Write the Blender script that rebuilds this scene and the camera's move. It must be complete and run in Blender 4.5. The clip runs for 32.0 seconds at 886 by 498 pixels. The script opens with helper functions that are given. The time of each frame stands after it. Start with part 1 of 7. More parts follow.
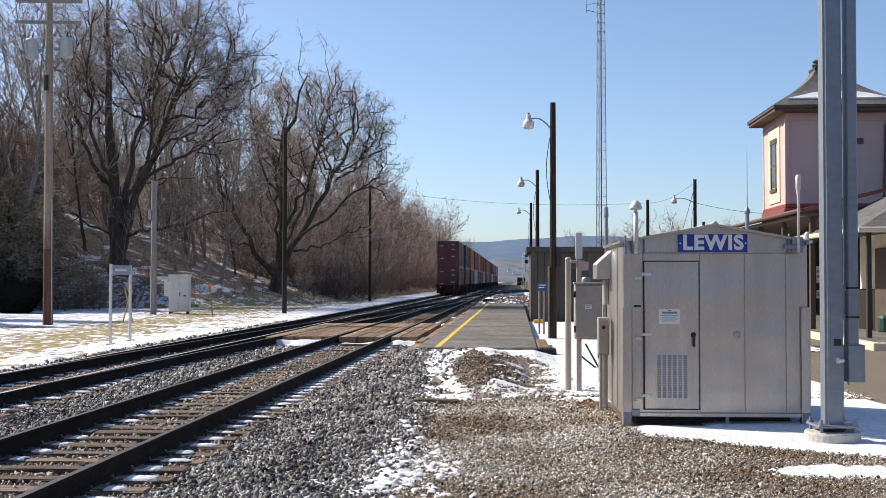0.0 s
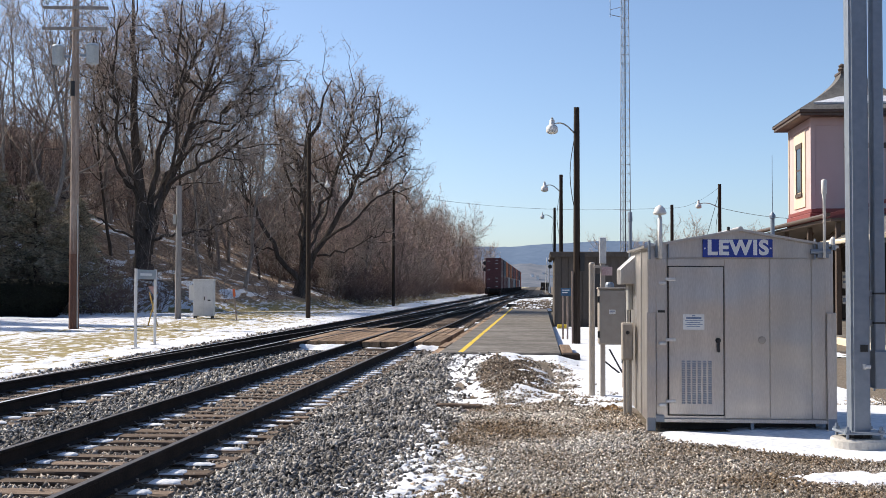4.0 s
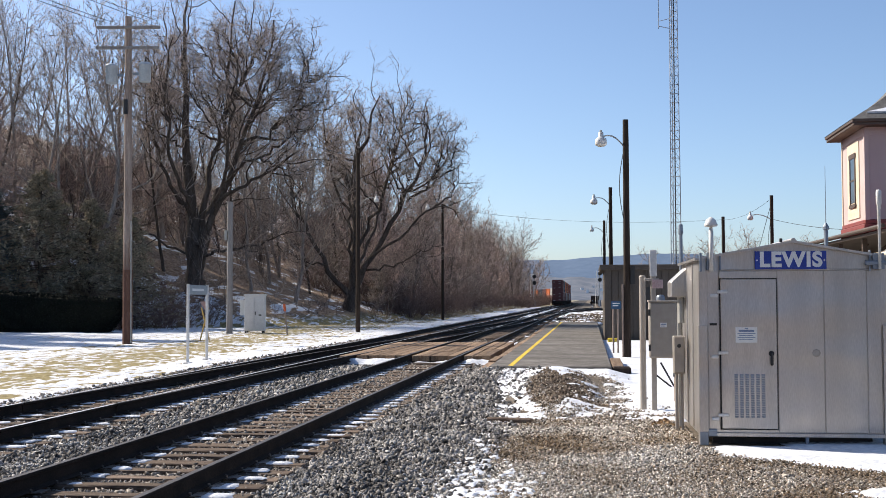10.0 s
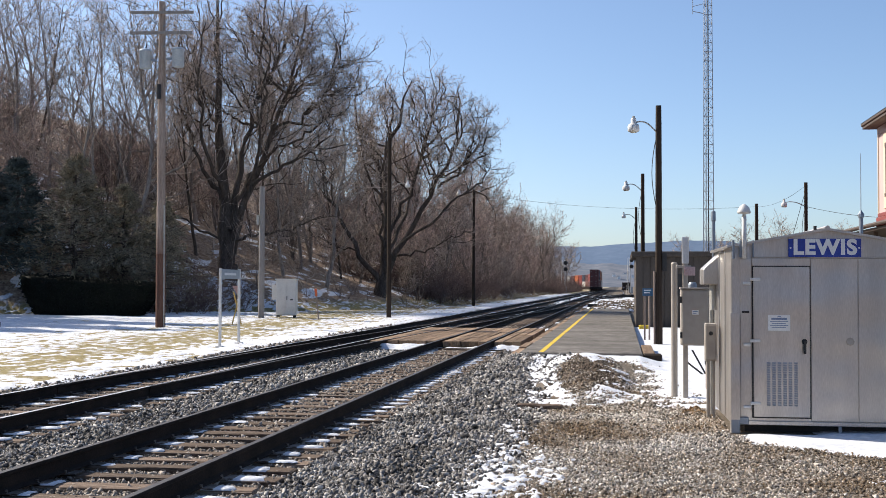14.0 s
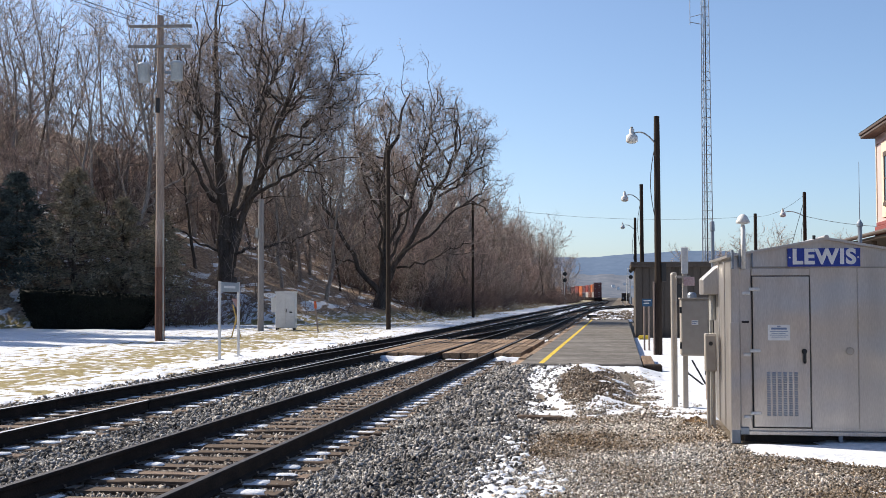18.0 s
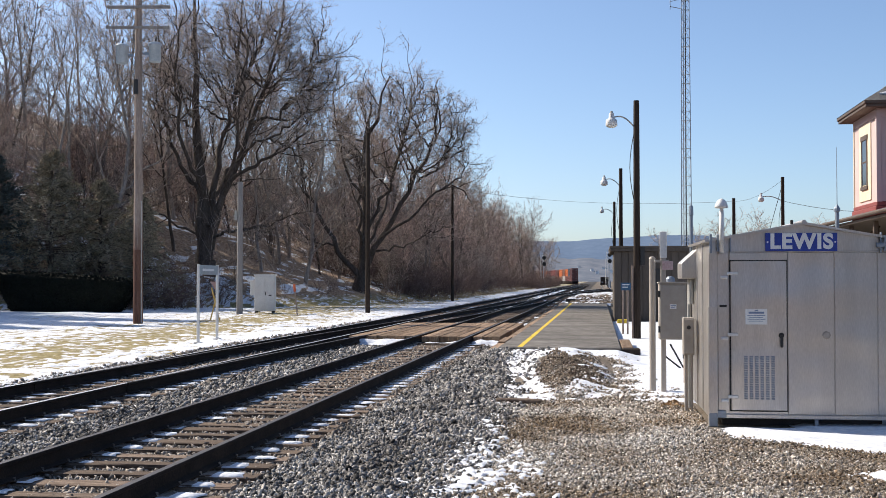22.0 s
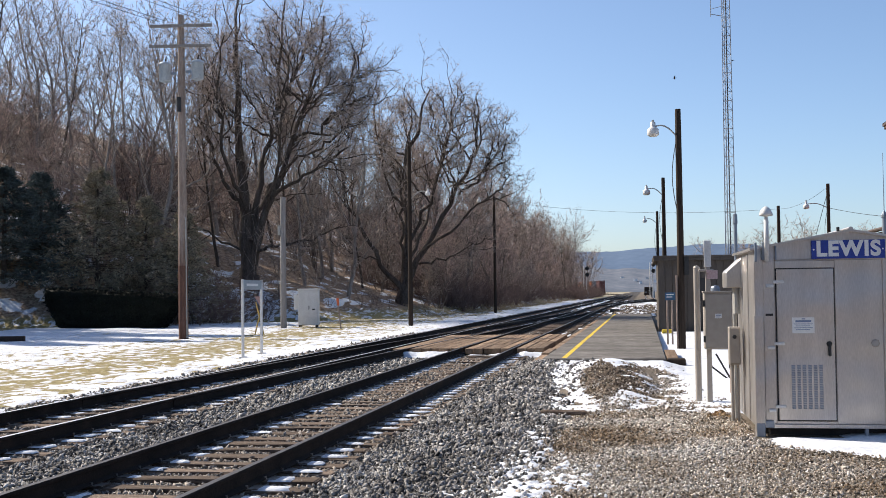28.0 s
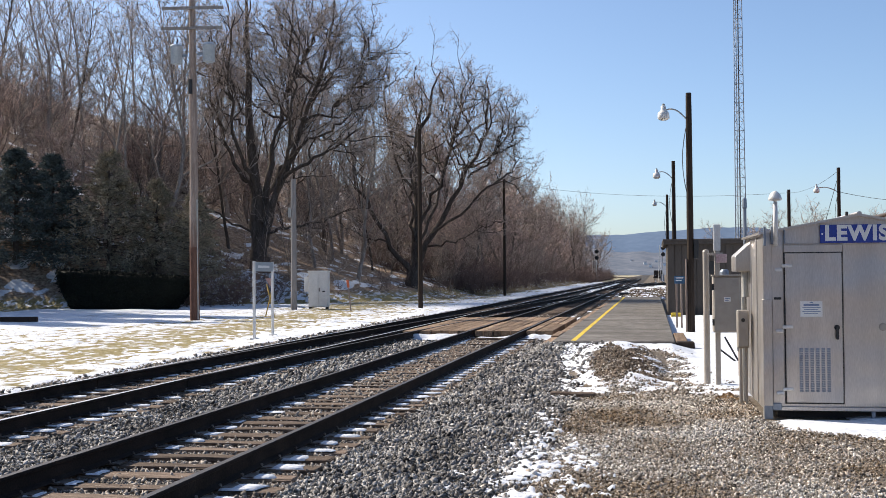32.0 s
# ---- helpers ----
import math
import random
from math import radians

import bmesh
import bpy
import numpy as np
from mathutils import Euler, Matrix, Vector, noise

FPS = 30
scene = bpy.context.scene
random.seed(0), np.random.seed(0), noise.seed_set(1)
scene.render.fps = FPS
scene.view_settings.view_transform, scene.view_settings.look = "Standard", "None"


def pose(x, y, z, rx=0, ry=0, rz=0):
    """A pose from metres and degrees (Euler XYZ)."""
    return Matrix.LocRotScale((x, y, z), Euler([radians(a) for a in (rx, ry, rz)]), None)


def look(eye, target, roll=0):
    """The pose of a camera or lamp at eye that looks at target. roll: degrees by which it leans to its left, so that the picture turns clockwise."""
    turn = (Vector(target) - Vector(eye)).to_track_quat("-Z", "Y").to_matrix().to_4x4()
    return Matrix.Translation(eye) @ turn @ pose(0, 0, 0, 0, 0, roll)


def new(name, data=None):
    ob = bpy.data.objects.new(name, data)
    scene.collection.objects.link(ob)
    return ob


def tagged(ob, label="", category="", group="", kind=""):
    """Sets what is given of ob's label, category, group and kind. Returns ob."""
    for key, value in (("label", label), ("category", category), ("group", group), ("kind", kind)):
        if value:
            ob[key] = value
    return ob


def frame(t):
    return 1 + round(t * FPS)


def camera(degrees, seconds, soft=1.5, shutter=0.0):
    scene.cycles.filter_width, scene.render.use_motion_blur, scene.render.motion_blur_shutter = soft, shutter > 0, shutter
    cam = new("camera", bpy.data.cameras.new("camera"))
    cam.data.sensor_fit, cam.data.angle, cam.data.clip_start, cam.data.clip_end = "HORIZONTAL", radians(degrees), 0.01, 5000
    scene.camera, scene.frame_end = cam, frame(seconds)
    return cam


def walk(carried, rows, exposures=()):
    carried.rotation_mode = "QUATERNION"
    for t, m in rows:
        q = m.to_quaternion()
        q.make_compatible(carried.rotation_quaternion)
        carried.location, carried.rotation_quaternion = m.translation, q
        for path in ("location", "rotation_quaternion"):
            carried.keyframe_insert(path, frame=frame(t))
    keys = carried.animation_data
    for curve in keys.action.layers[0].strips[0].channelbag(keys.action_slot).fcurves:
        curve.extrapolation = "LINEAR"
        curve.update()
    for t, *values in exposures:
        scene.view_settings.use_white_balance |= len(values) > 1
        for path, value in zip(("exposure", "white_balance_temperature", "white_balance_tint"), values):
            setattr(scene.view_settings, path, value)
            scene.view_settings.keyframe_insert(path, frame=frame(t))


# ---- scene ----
# World: +y runs along the railway, z = 0 is the gravel yard, the photographer stands at the origin.
cam = camera(42.0, 32.0, soft=0.45)
EYE = 1.77
# seconds, yaw, pitch, roll of a phone held by hand on one spot
PATH = [
    (0.0, 3.62, 1.55, -0.06), (0.5, 3.68, 1.18, -0.32), (1.0, 4.49, 1.20, 0.34), (1.5, 4.32, 1.91, -0.23),
    (2.0, 4.84, 1.63, -0.11), (2.5, 4.71, 1.20, -0.10), (4.5, 4.88, 1.90, -0.16), (5.0, 5.54, 1.87, 0.04),
    (5.5, 5.69, 2.06, 0.76), (6.0, 6.02, 2.50, 0.41), (6.5, 6.17, 2.34, 0.46), (7.0, 6.26, 2.48, 0.73),
    (7.5, 6.13, 2.54, 0.90), (8.0, 6.07, 2.50, 0.90), (8.5, 6.10, 2.46, 0.58), (9.0, 5.91, 2.51, 0.69),
    (9.5, 6.42, 2.36, 0.46), (10.0, 7.23, 2.48, 0.15), (10.5, 8.17, 2.55, 0.23), (11.0, 8.55, 2.23, 0.44),
    (11.5, 8.46, 2.13, 0.18), (12.0, 8.63, 2.11, 0.33), (12.5, 8.93, 1.64, 0.20), (13.0, 9.12, 1.67, 0.30),
    (13.5, 8.89, 1.78, -0.25), (14.0, 8.76, 1.77, -0.22), (14.5, 8.64, 1.65, 0.09), (16.5, 8.78, 1.62, 0.74),
    (17.0, 8.47, 1.78, 0.32), (17.5, 7.24, 2.45, 0.12), (18.0, 8.73, 2.35, 0.12), (18.5, 8.72, 2.39, -1.10),
    (19.0, 7.22, 2.70, -0.34), (19.5, 6.70, 3.03, -0.43), (20.0, 7.40, 2.78, 0.17), (20.5, 7.58, 2.34, 0.22),
    (21.0, 7.94, 2.01, -0.02), (21.5, 7.80, 1.55, 0.38), (22.0, 7.71, 1.53, -0.03), (22.5, 7.74, 1.63, -0.05),
    (23.0, 7.79, 1.72, 0.19), (23.5, 8.16, 1.76, 0.25), (24.0, 8.41, 1.61, 0.54), (24.5, 8.37, 1.71, 1.40),
    (25.0, 9.55, 2.11, 0.65), (25.5, 8.67, 2.95, 1.17), (27.5, 10.47, 2.33, 0.68), (28.0, 9.83, 2.15, 0.67),
    (28.5, 9.78, 2.10, 0.51), (29.0, 9.51, 1.36, 0.48), (29.5, 9.23, 1.33, 0.33), (30.0, 9.46, 0.96, 0.55),
    (30.5, 9.76, 1.08, 0.22), (31.0, 9.82, 1.14, 0.58), (31.5, 10.13, 1.16, 0.27), (32.0, 10.29, 1.29, 0.45),
]
walk(cam, [(t, pose(0, -0.15 if t > 31.2 else 0, EYE, 90 + p, r, y)) for t, y, p, r in PATH])

# ---- sky and sun ----
SUN_DIR = Vector((-0.92, 0.38, 0.76)).normalized()      # towards the sun: low winter sun over the wooded side
world = bpy.data.worlds.new("sky")
scene.world = world
world.use_nodes = True
wn = world.node_tree.nodes
sky = wn.new("ShaderNodeTexSky")
sky.sky_type, sky.sun_disc = "NISHITA", False
sky.sun_elevation = math.asin(SUN_DIR.z)
sky.sun_rotation = math.atan2(SUN_DIR.x, SUN_DIR.y)
sky.altitude = 300
sky.air_density, sky.dust_density, sky.ozone_density = 0.8, 1.3, 3.3
world.node_tree.links.new(sky.outputs[0], wn["Background"].inputs[0])
wn["Background"].inputs[1].default_value = 0.100
sun = new("sun", bpy.data.lights.new("sun", "SUN"))
sun.data.energy, sun.data.angle, sun.data.color = 4.4, radians(0.53), (1.0, 0.906, 0.785)
sun.matrix_world = look(SUN_DIR * 50, (0, 0, 0))
scene.view_settings.exposure = 0.76


# ---- small tools ----
def mesh_object(name, verts, faces, material=None, parent=None, label="", smooth=False):
    me = bpy.data.meshes.new(name)
    me.from_pydata([tuple(v) for v in verts], [], [tuple(f) for f in faces])
    if smooth:
        me.shade_smooth()
    ob = new(name, me)
    if material:
        me.materials.append(material)
    if parent:
        ob.parent = parent
    if label:
        ob["label"] = label
    return ob


def part(name, bm, material, parent=None, label="", smooth=False):
    me = bpy.data.meshes.new(name)
    bm.to_mesh(me)
    bm.free()
    if smooth:
        me.shade_smooth()
    me.materials.append(material)
    ob = new(name, me)
    if parent:
        ob.parent = parent
    if label:
        ob["label"] = label
    return ob


def share(name, ob, m, parent=None):
    """Another object on the mesh of ob, at the pose m."""
    o = new(name, ob.data)
    o.matrix_basis = m
    o.parent = parent if parent else ob.parent
    return o


def thing(name, m, label, category, group="", kind=""):
    ob = new(name)
    ob.empty_display_size = 0.2
    ob.matrix_basis = m
    return tagged(ob, label, category, group, kind)


def box(bm, x0, x1, y0, y1, z0, z1, bevel=0.0):
    r = bmesh.ops.create_cube(bm, size=1.0)
    vs = r["verts"]
    bmesh.ops.scale(bm, vec=(x1 - x0, y1 - y0, z1 - z0), verts=vs)
    bmesh.ops.translate(bm, vec=((x0 + x1) / 2, (y0 + y1) / 2, (z0 + z1) / 2), verts=vs)
    if bevel > 0:
        es = list({e for v in vs for e in v.link_edges})
        bmesh.ops.bevel(bm, geom=es, offset=bevel, segments=1, affect="EDGES", profile=0.7)
    return bm


def boxes(*rows, bevel=0.0):
    bm = bmesh.new()
    for r in rows:
        box(bm, *r, bevel=bevel)
    return bm


def rod(bm, a, b, r0, r1=None, sides=10):
    a, b = Vector(a), Vector(b)
    r1 = r0 if r1 is None else r1
    d = b - a
    m = Matrix.Translation((a + b) / 2) @ d.to_track_quat("Z", "Y").to_matrix().to_4x4()
    bmesh.ops.create_cone(bm, cap_ends=True, segments=sides, radius1=r0, radius2=r1, depth=d.length, matrix=m)
    return bm


def rods(*rows, sides=10):
    bm = bmesh.new()
    for r in rows:
        rod(bm, *r, sides=sides)
    return bm


def lathe(bm, profile, sides=16, at=(0, 0, 0)):
    rings = []
    for r, z in profile:
        rings.append([bm.verts.new((at[0] + r * math.cos(2 * math.pi * i / sides), at[1] + r * math.sin(2 * math.pi * i / sides), at[2] + z)) for i in range(sides)])
    for a, b in zip(rings, rings[1:]):
        for i in range(sides):
            bm.faces.new((a[i], a[(i + 1) % sides], b[(i + 1) % sides], b[i]))
    bm.faces.new(rings[0][::-1])
    bm.faces.new(rings[-1])
    return bm


def bent(bm, points, r, sides=8):
    """One round bar swept along the points."""
    pts = [Vector(p) for p in points]
    up = Vector((0.31, 0.87, 0.17))
    rings = []
    for i, p in enumerate(pts):
        d = (pts[min(i + 1, len(pts) - 1)] - pts[max(i - 1, 0)]).normalized()
        a = d.cross(up).normalized()
        b = a.cross(d)
        rings.append([bm.verts.new(p + (a * math.cos(2 * math.pi * k / sides) + b * math.sin(2 * math.pi * k / sides)) * r) for k in range(sides)])
    for q, w in zip(rings, rings[1:]):
        for k in range(sides):
            bm.faces.new((q[k], q[(k + 1) % sides], w[(k + 1) % sides], w[k]))
    bm.faces.new(rings[0][::-1])
    bm.faces.new(rings[-1])
    bmesh.ops.recalc_face_normals(bm, faces=bm.faces[:])
    return bm


# smooth value noise for terrain and drifts
def _hash(ix, iy, seed):
    h = (ix * 374761393 + iy * 668265263 + seed * 974634777) & 0xFFFFFFFF
    h = ((h ^ (h >> 13)) * 1274126177) & 0xFFFFFFFF
    return ((h ^ (h >> 16)) & 0xFFFF) / 65535.0


def value_noise(x, y, seed=0):
    x, y = np.asarray(x, float), np.asarray(y, float)
    ix, iy = np.floor(x).astype(np.int64), np.floor(y).astype(np.int64)
    fx, fy = x - ix, y - iy
    fx, fy = fx * fx * (3 - 2 * fx), fy * fy * (3 - 2 * fy)
    a, b = _hash(ix, iy, seed), _hash(ix + 1, iy, seed)
    c, d = _hash(ix, iy + 1, seed), _hash(ix + 1, iy + 1, seed)
    return (a * (1 - fx) + b * fx) * (1 - fy) + (c * (1 - fx) + d * fx) * fy


def fbm(x, y, octaves=4, seed=0):
    total, amp, norm = 0.0, 1.0, 0.0
    for o in range(octaves):
        total = total + amp * value_noise(np.asarray(x) * 2 ** o, np.asarray(y) * 2 ** o, seed + o * 17)
        norm += amp
        amp *= 0.5
    return total / norm


# ---- materials ----
def material(name, colours, rough=0.8, metal=0.0, scale=4.0, fine=40.0, bump=0.2, stretch=(1, 1, 1), per="", spread=0.25, detail=6.0, mix_at=(0.35, 0.65), bump_dist=0.01, sway=0.0):
    """Two scales of noise between the colours, with relief; per='object' or 'island' varies single pieces."""
    m = bpy.data.materials.new(name)
    m.use_nodes = True
    nt = m.node_tree
    n, link = nt.nodes, nt.links.new
    bsdf = n["Principled BSDF"]
    geo = n.new("ShaderNodeTexCoord")
    mp = n.new("ShaderNodeMapping")
    mp.inputs["Scale"].default_value = stretch
    link(geo.outputs["Object"], mp.inputs[0])
    big, small = n.new("ShaderNodeTexNoise"), n.new("ShaderNodeTexNoise")
    for t, s in ((big, scale), (small, fine)):
        t.inputs["Scale"].default_value = s
        t.inputs["Detail"].default_value = detail
        link(mp.outputs[0], t.inputs["Vector"])
    add = n.new("ShaderNodeMath")
    add.operation = "MULTIPLY_ADD"
    add.inputs[1].default_value = 0.55
    link(small.outputs[0], add.inputs[0])
    half = n.new("ShaderNodeMath")
    half.operation = "MULTIPLY"
    half.inputs[1].default_value = 0.45
    link(big.outputs[0], half.inputs[0])
    link(half.outputs[0], add.inputs[2])
    ramp = n.new("ShaderNodeValToRGB")
    el = ramp.color_ramp.elements
    el[0].position, el[1].position = mix_at
    el[0].color = (*colours[0], 1)
    el[1].color = (*colours[-1], 1)
    for i, c in enumerate(colours[1:-1], 1):
        e = el.new(mix_at[0] + (mix_at[1] - mix_at[0]) * i / (len(colours) - 1))
        e.color = (*c, 1)
    link(add.outputs[0], ramp.inputs[0])
    out = ramp.outputs[0]
    if per:
        if per == "object":
            src = n.new("ShaderNodeObjectInfo").outputs["Random"]
        else:
            src = n.new("ShaderNodeNewGeometry").outputs["Random Per Island"]
        rng = n.new("ShaderNodeMapRange")
        rng.inputs["To Min"].default_value, rng.inputs["To Max"].default_value = 1 - spread, 1 + spread
        link(src, rng.inputs["Value"])
        hsv = n.new("ShaderNodeHueSaturation")
        link(rng.outputs[0], hsv.inputs["Value"])
        link(out, hsv.inputs["Color"])
        out = hsv.outputs[0]
    link(out, bsdf.inputs["Base Color"])
    bsdf.inputs["Roughness"].default_value = rough
    bsdf.inputs["Metallic"].default_value = metal
    bsdf.inputs["Specular IOR Level"].default_value = 0.5 if rough < 0.7 else 0.15
    if sway > 0:
        wv = n.new("ShaderNodeTexNoise")
        wv.inputs["Scale"].default_value, wv.inputs["Detail"].default_value = 1.6, 1.0
        link(geo.outputs["Object"], wv.inputs["Vector"])
        w = n.new("ShaderNodeBump")
        w.inputs["Strength"].default_value, w.inputs["Distance"].default_value = 1.0, sway
        link(wv.outputs[0], w.inputs["Height"])
        link(w.outputs[0], bsdf.inputs["Normal"])
    elif bump > 0:
        b = n.new("ShaderNodeBump")
        b.inputs["Strength"].default_value, b.inputs["Distance"].default_value = bump, bump_dist
        link(small.outputs[0], b.inputs["Height"])
        link(b.outputs[0], bsdf.inputs["Normal"])
    return m


M = {
    "ballast": material("ballast_stone", [(0.05, 0.046, 0.043), (0.18, 0.17, 0.16), (0.46, 0.446, 0.423)], 0.8, scale=1.2, fine=30, per="island", spread=0.85, bump=0.3),
    "gravel": material("yard_gravel", [(0.16, 0.112, 0.068), (0.29, 0.246, 0.20), (0.52, 0.49, 0.447)], 0.9, scale=0.6, fine=25, per="island", spread=0.85, mix_at=(0.40, 0.58)),
    "rail": material("rail_steel_rusty", [(0.010, 0.008, 0.007), (0.022, 0.016, 0.013), (0.042, 0.029, 0.022)], 0.85, 0.0, scale=3, fine=60),
    "rail_top": material("rail_head_polished", [(0.68, 0.67, 0.66), (0.82, 0.81, 0.80)], 0.45, 1.0, scale=2, fine=30, stretch=(30, 0.4, 1), bump=0.03),
    "rail_dull": material("rail_head_dull", [(0.07, 0.06, 0.055), (0.14, 0.125, 0.115)], 0.5, 0.5, scale=2, fine=30, stretch=(30, 0.4, 1), bump=0.03),
    "tie": material("sleeper_timber", [(0.06, 0.043, 0.032), (0.145, 0.106, 0.08), (0.27, 0.207, 0.156)], 0.9, scale=2.5, fine=14, stretch=(1, 9, 4), per="object", spread=0.35, bump=0.6),
    "plank": material("crossing_timber", [(0.13, 0.085, 0.055), (0.24, 0.165, 0.11), (0.34, 0.25, 0.17)], 0.88, scale=1.5, fine=10, stretch=(9, 0.7, 3), per="object", spread=0.3, bump=0.5),
    "asphalt": material("platform_asphalt", [(0.06, 0.053, 0.046), (0.135, 0.124, 0.11), (0.25, 0.232, 0.21)], 0.88, scale=0.7, fine=6, stretch=(0.6, 1.1, 1), mix_at=(0.3, 0.68)),
    "yellow": material("yellow_line_paint", [(0.16, 0.13, 0.075), (0.48, 0.34, 0.05), (0.68, 0.49, 0.06)], 0.7, scale=2.5, fine=18, mix_at=(0.34, 0.52)),
    "snow": material("old_snow", [(0.52, 0.55, 0.60), (0.68, 0.70, 0.735), (0.80, 0.81, 0.825)], 0.7, scale=1.5, fine=14, bump=0.8, bump_dist=0.03),
    "shed": material("brushed_aluminium", [(0.47, 0.444, 0.415), (0.54, 0.511, 0.48), (0.62, 0.588, 0.55)], 0.42, 1.0, scale=1.1, fine=30, stretch=(4, 4, 0.5), bump=0.04, sway=0.05),
    "galv": material("galvanised_steel", [(0.215, 0.25, 0.295), (0.245, 0.28, 0.325), (0.275, 0.31, 0.355)], 0.5, 0.6, scale=2.5, fine=14, bump=0.02),
    "pole": material("weathered_pole_wood", [(0.19, 0.14, 0.11), (0.30, 0.235, 0.195), (0.42, 0.345, 0.295)], 0.9, scale=1.2, fine=12, stretch=(6, 6, 0.35), bump=0.5),
    "dark_pole": material("creosoted_pole_wood", [(0.025, 0.018, 0.014), (0.055, 0.04, 0.03)], 0.8, scale=1.5, fine=12, stretch=(6, 6, 0.4), bump=0.4),
    "white_metal": material("white_enamel", [(0.58, 0.57, 0.545), (0.74, 0.73, 0.70)], 0.45, scale=3, fine=30, bump=0.03),
    "bark": material("tree_bark", [(0.04, 0.032, 0.027), (0.085, 0.068, 0.056), (0.14, 0.115, 0.098)], 0.95, scale=1.5, fine=9, stretch=(3, 3, 0.6), bump=0.7),
    "twig": material("bare_twigs", [(0.235, 0.187, 0.155), (0.41, 0.348, 0.302)], 0.9, scale=0.4, fine=3, bump=0.0, per="island", spread=0.6),
    "twig_dark": material("dark_twigs", [(0.235, 0.185, 0.153), (0.40, 0.327, 0.276)], 0.9, scale=0.4, fine=3, bump=0.0, per="island", spread=0.6),
    "twig_red": material("reddish_twigs", [(0.23, 0.165, 0.142), (0.39, 0.296, 0.258)], 0.9, scale=0.4, fine=3, bump=0.0, per="island", spread=0.6),
    "bark_grey": material("grey_tree_bark", [(0.15, 0.12, 0.10), (0.28, 0.24, 0.21), (0.44, 0.39, 0.355)], 0.95, scale=1.5, fine=9, stretch=(3, 3, 0.6), bump=0.5),
    "bark_brown": material("brown_tree_bark", [(0.085, 0.066, 0.057), (0.16, 0.13, 0.113), (0.26, 0.215, 0.19)], 0.95, scale=1.5, fine=9, stretch=(3, 3, 0.6), bump=0.5),
    "concrete": material("concrete", [(0.38, 0.36, 0.33), (0.55, 0.53, 0.49)], 0.9, scale=2, fine=30),
    "black": material("black_metal", [(0.012, 0.012, 0.012), (0.03, 0.03, 0.03)], 0.6, scale=5, fine=40, bump=0.05),
}


# ---- the lie of the land ----
def along(s):
    """x, y and heading (radians, to the left) of the far track at s metres."""
    u = min(1, max(0, (s - 40) / 160))
    x0 = FAR_X + 0.6 * u * u * (3 - 2 * u)
    if s < 380:
        return x0, s, 0.0
    a = (s - 380) / 940
    return x0 - 940 * (1 - math.cos(a)), 380 + 940 * math.sin(a), a


NEAR_X, FAR_X, GAUGE = -4.39, -7.98, 1.51


def foot(y):
    f = np.interp(y, [0, 50, 60, 66, 72, 80, 110, 380], [-50, -48, -41, -29, -20.5, -16.0, -14.0, -14.0])
    return f - np.where(y > 380, (np.maximum(y, 380) - 380.0) ** 2 / 1880, 0)


def ground(x, y):
    x, y = np.asarray(x, float), np.asarray(y, float)
    d = np.maximum(foot(y) - x, 0)
    z = 0.3 * np.minimum(d, 9) + 0.40 * np.clip(d - 9, 0, 60)
    z = z + np.where(d > 0.5, (fbm(x / 7, y / 7, 3, 5) - 0.5) * np.minimum(d * 0.12, 1.6), 0)
    lawn = np.clip((-9.6 - x) / 2, 0, 1)
    z = z + lawn * (fbm(x / 4, y / 6, 3, 9) - 0.5) * 0.22
    bed = np.clip((-2.4 - x) / 0.3, 0, 1) * np.clip((x + 10.2) / 0.4, 0, 1)
    z = z - 0.05 * bed
    yard = np.clip((x + 2.2) / 1.0, 0, 1) * np.clip((60 - y) / 5, 0, 1)
    z = z + 0.14 * np.clip((y - 22.5) / 3.5, 0, 1) * np.clip((27.2 - y) / 0.3, 0, 1) * np.clip((x + 2.9) / 0.5, 0, 1) * np.clip((0.9 - x) / 0.5, 0, 1)
    heap = np.clip(1.15 - ((x + 0.045 * (y - 21) + 0.62) / 0.85) ** 2 - ((y - 22.3) / 4.6) ** 2, 0, 1)
    z = z + 0.2 * heap * (0.8 + 0.5 * fbm(x / 0.5, y / 0.7, 3, 63)) * (y < 27)
    z = z + yard * (fbm(x / 2.2, y / 2.2, 3, 21) - 0.5) * 0.07
    return z


def sheet(name, xs, ys, mat, lift=0.0):
    X, Y = np.meshgrid(xs, ys)
    Z = ground(X, Y) + lift
    nx, ny = len(xs), len(ys)
    verts = np.stack([X.ravel(), Y.ravel(), Z.ravel()], 1)
    i = (np.arange(ny - 1)[:, None] * nx + np.arange(nx - 1)[None]).ravel()
    faces = np.stack([i, i + 1, i + nx + 1, i + nx], 1)
    return mesh_object(name, verts.tolist(), faces.tolist(), mat, smooth=True)


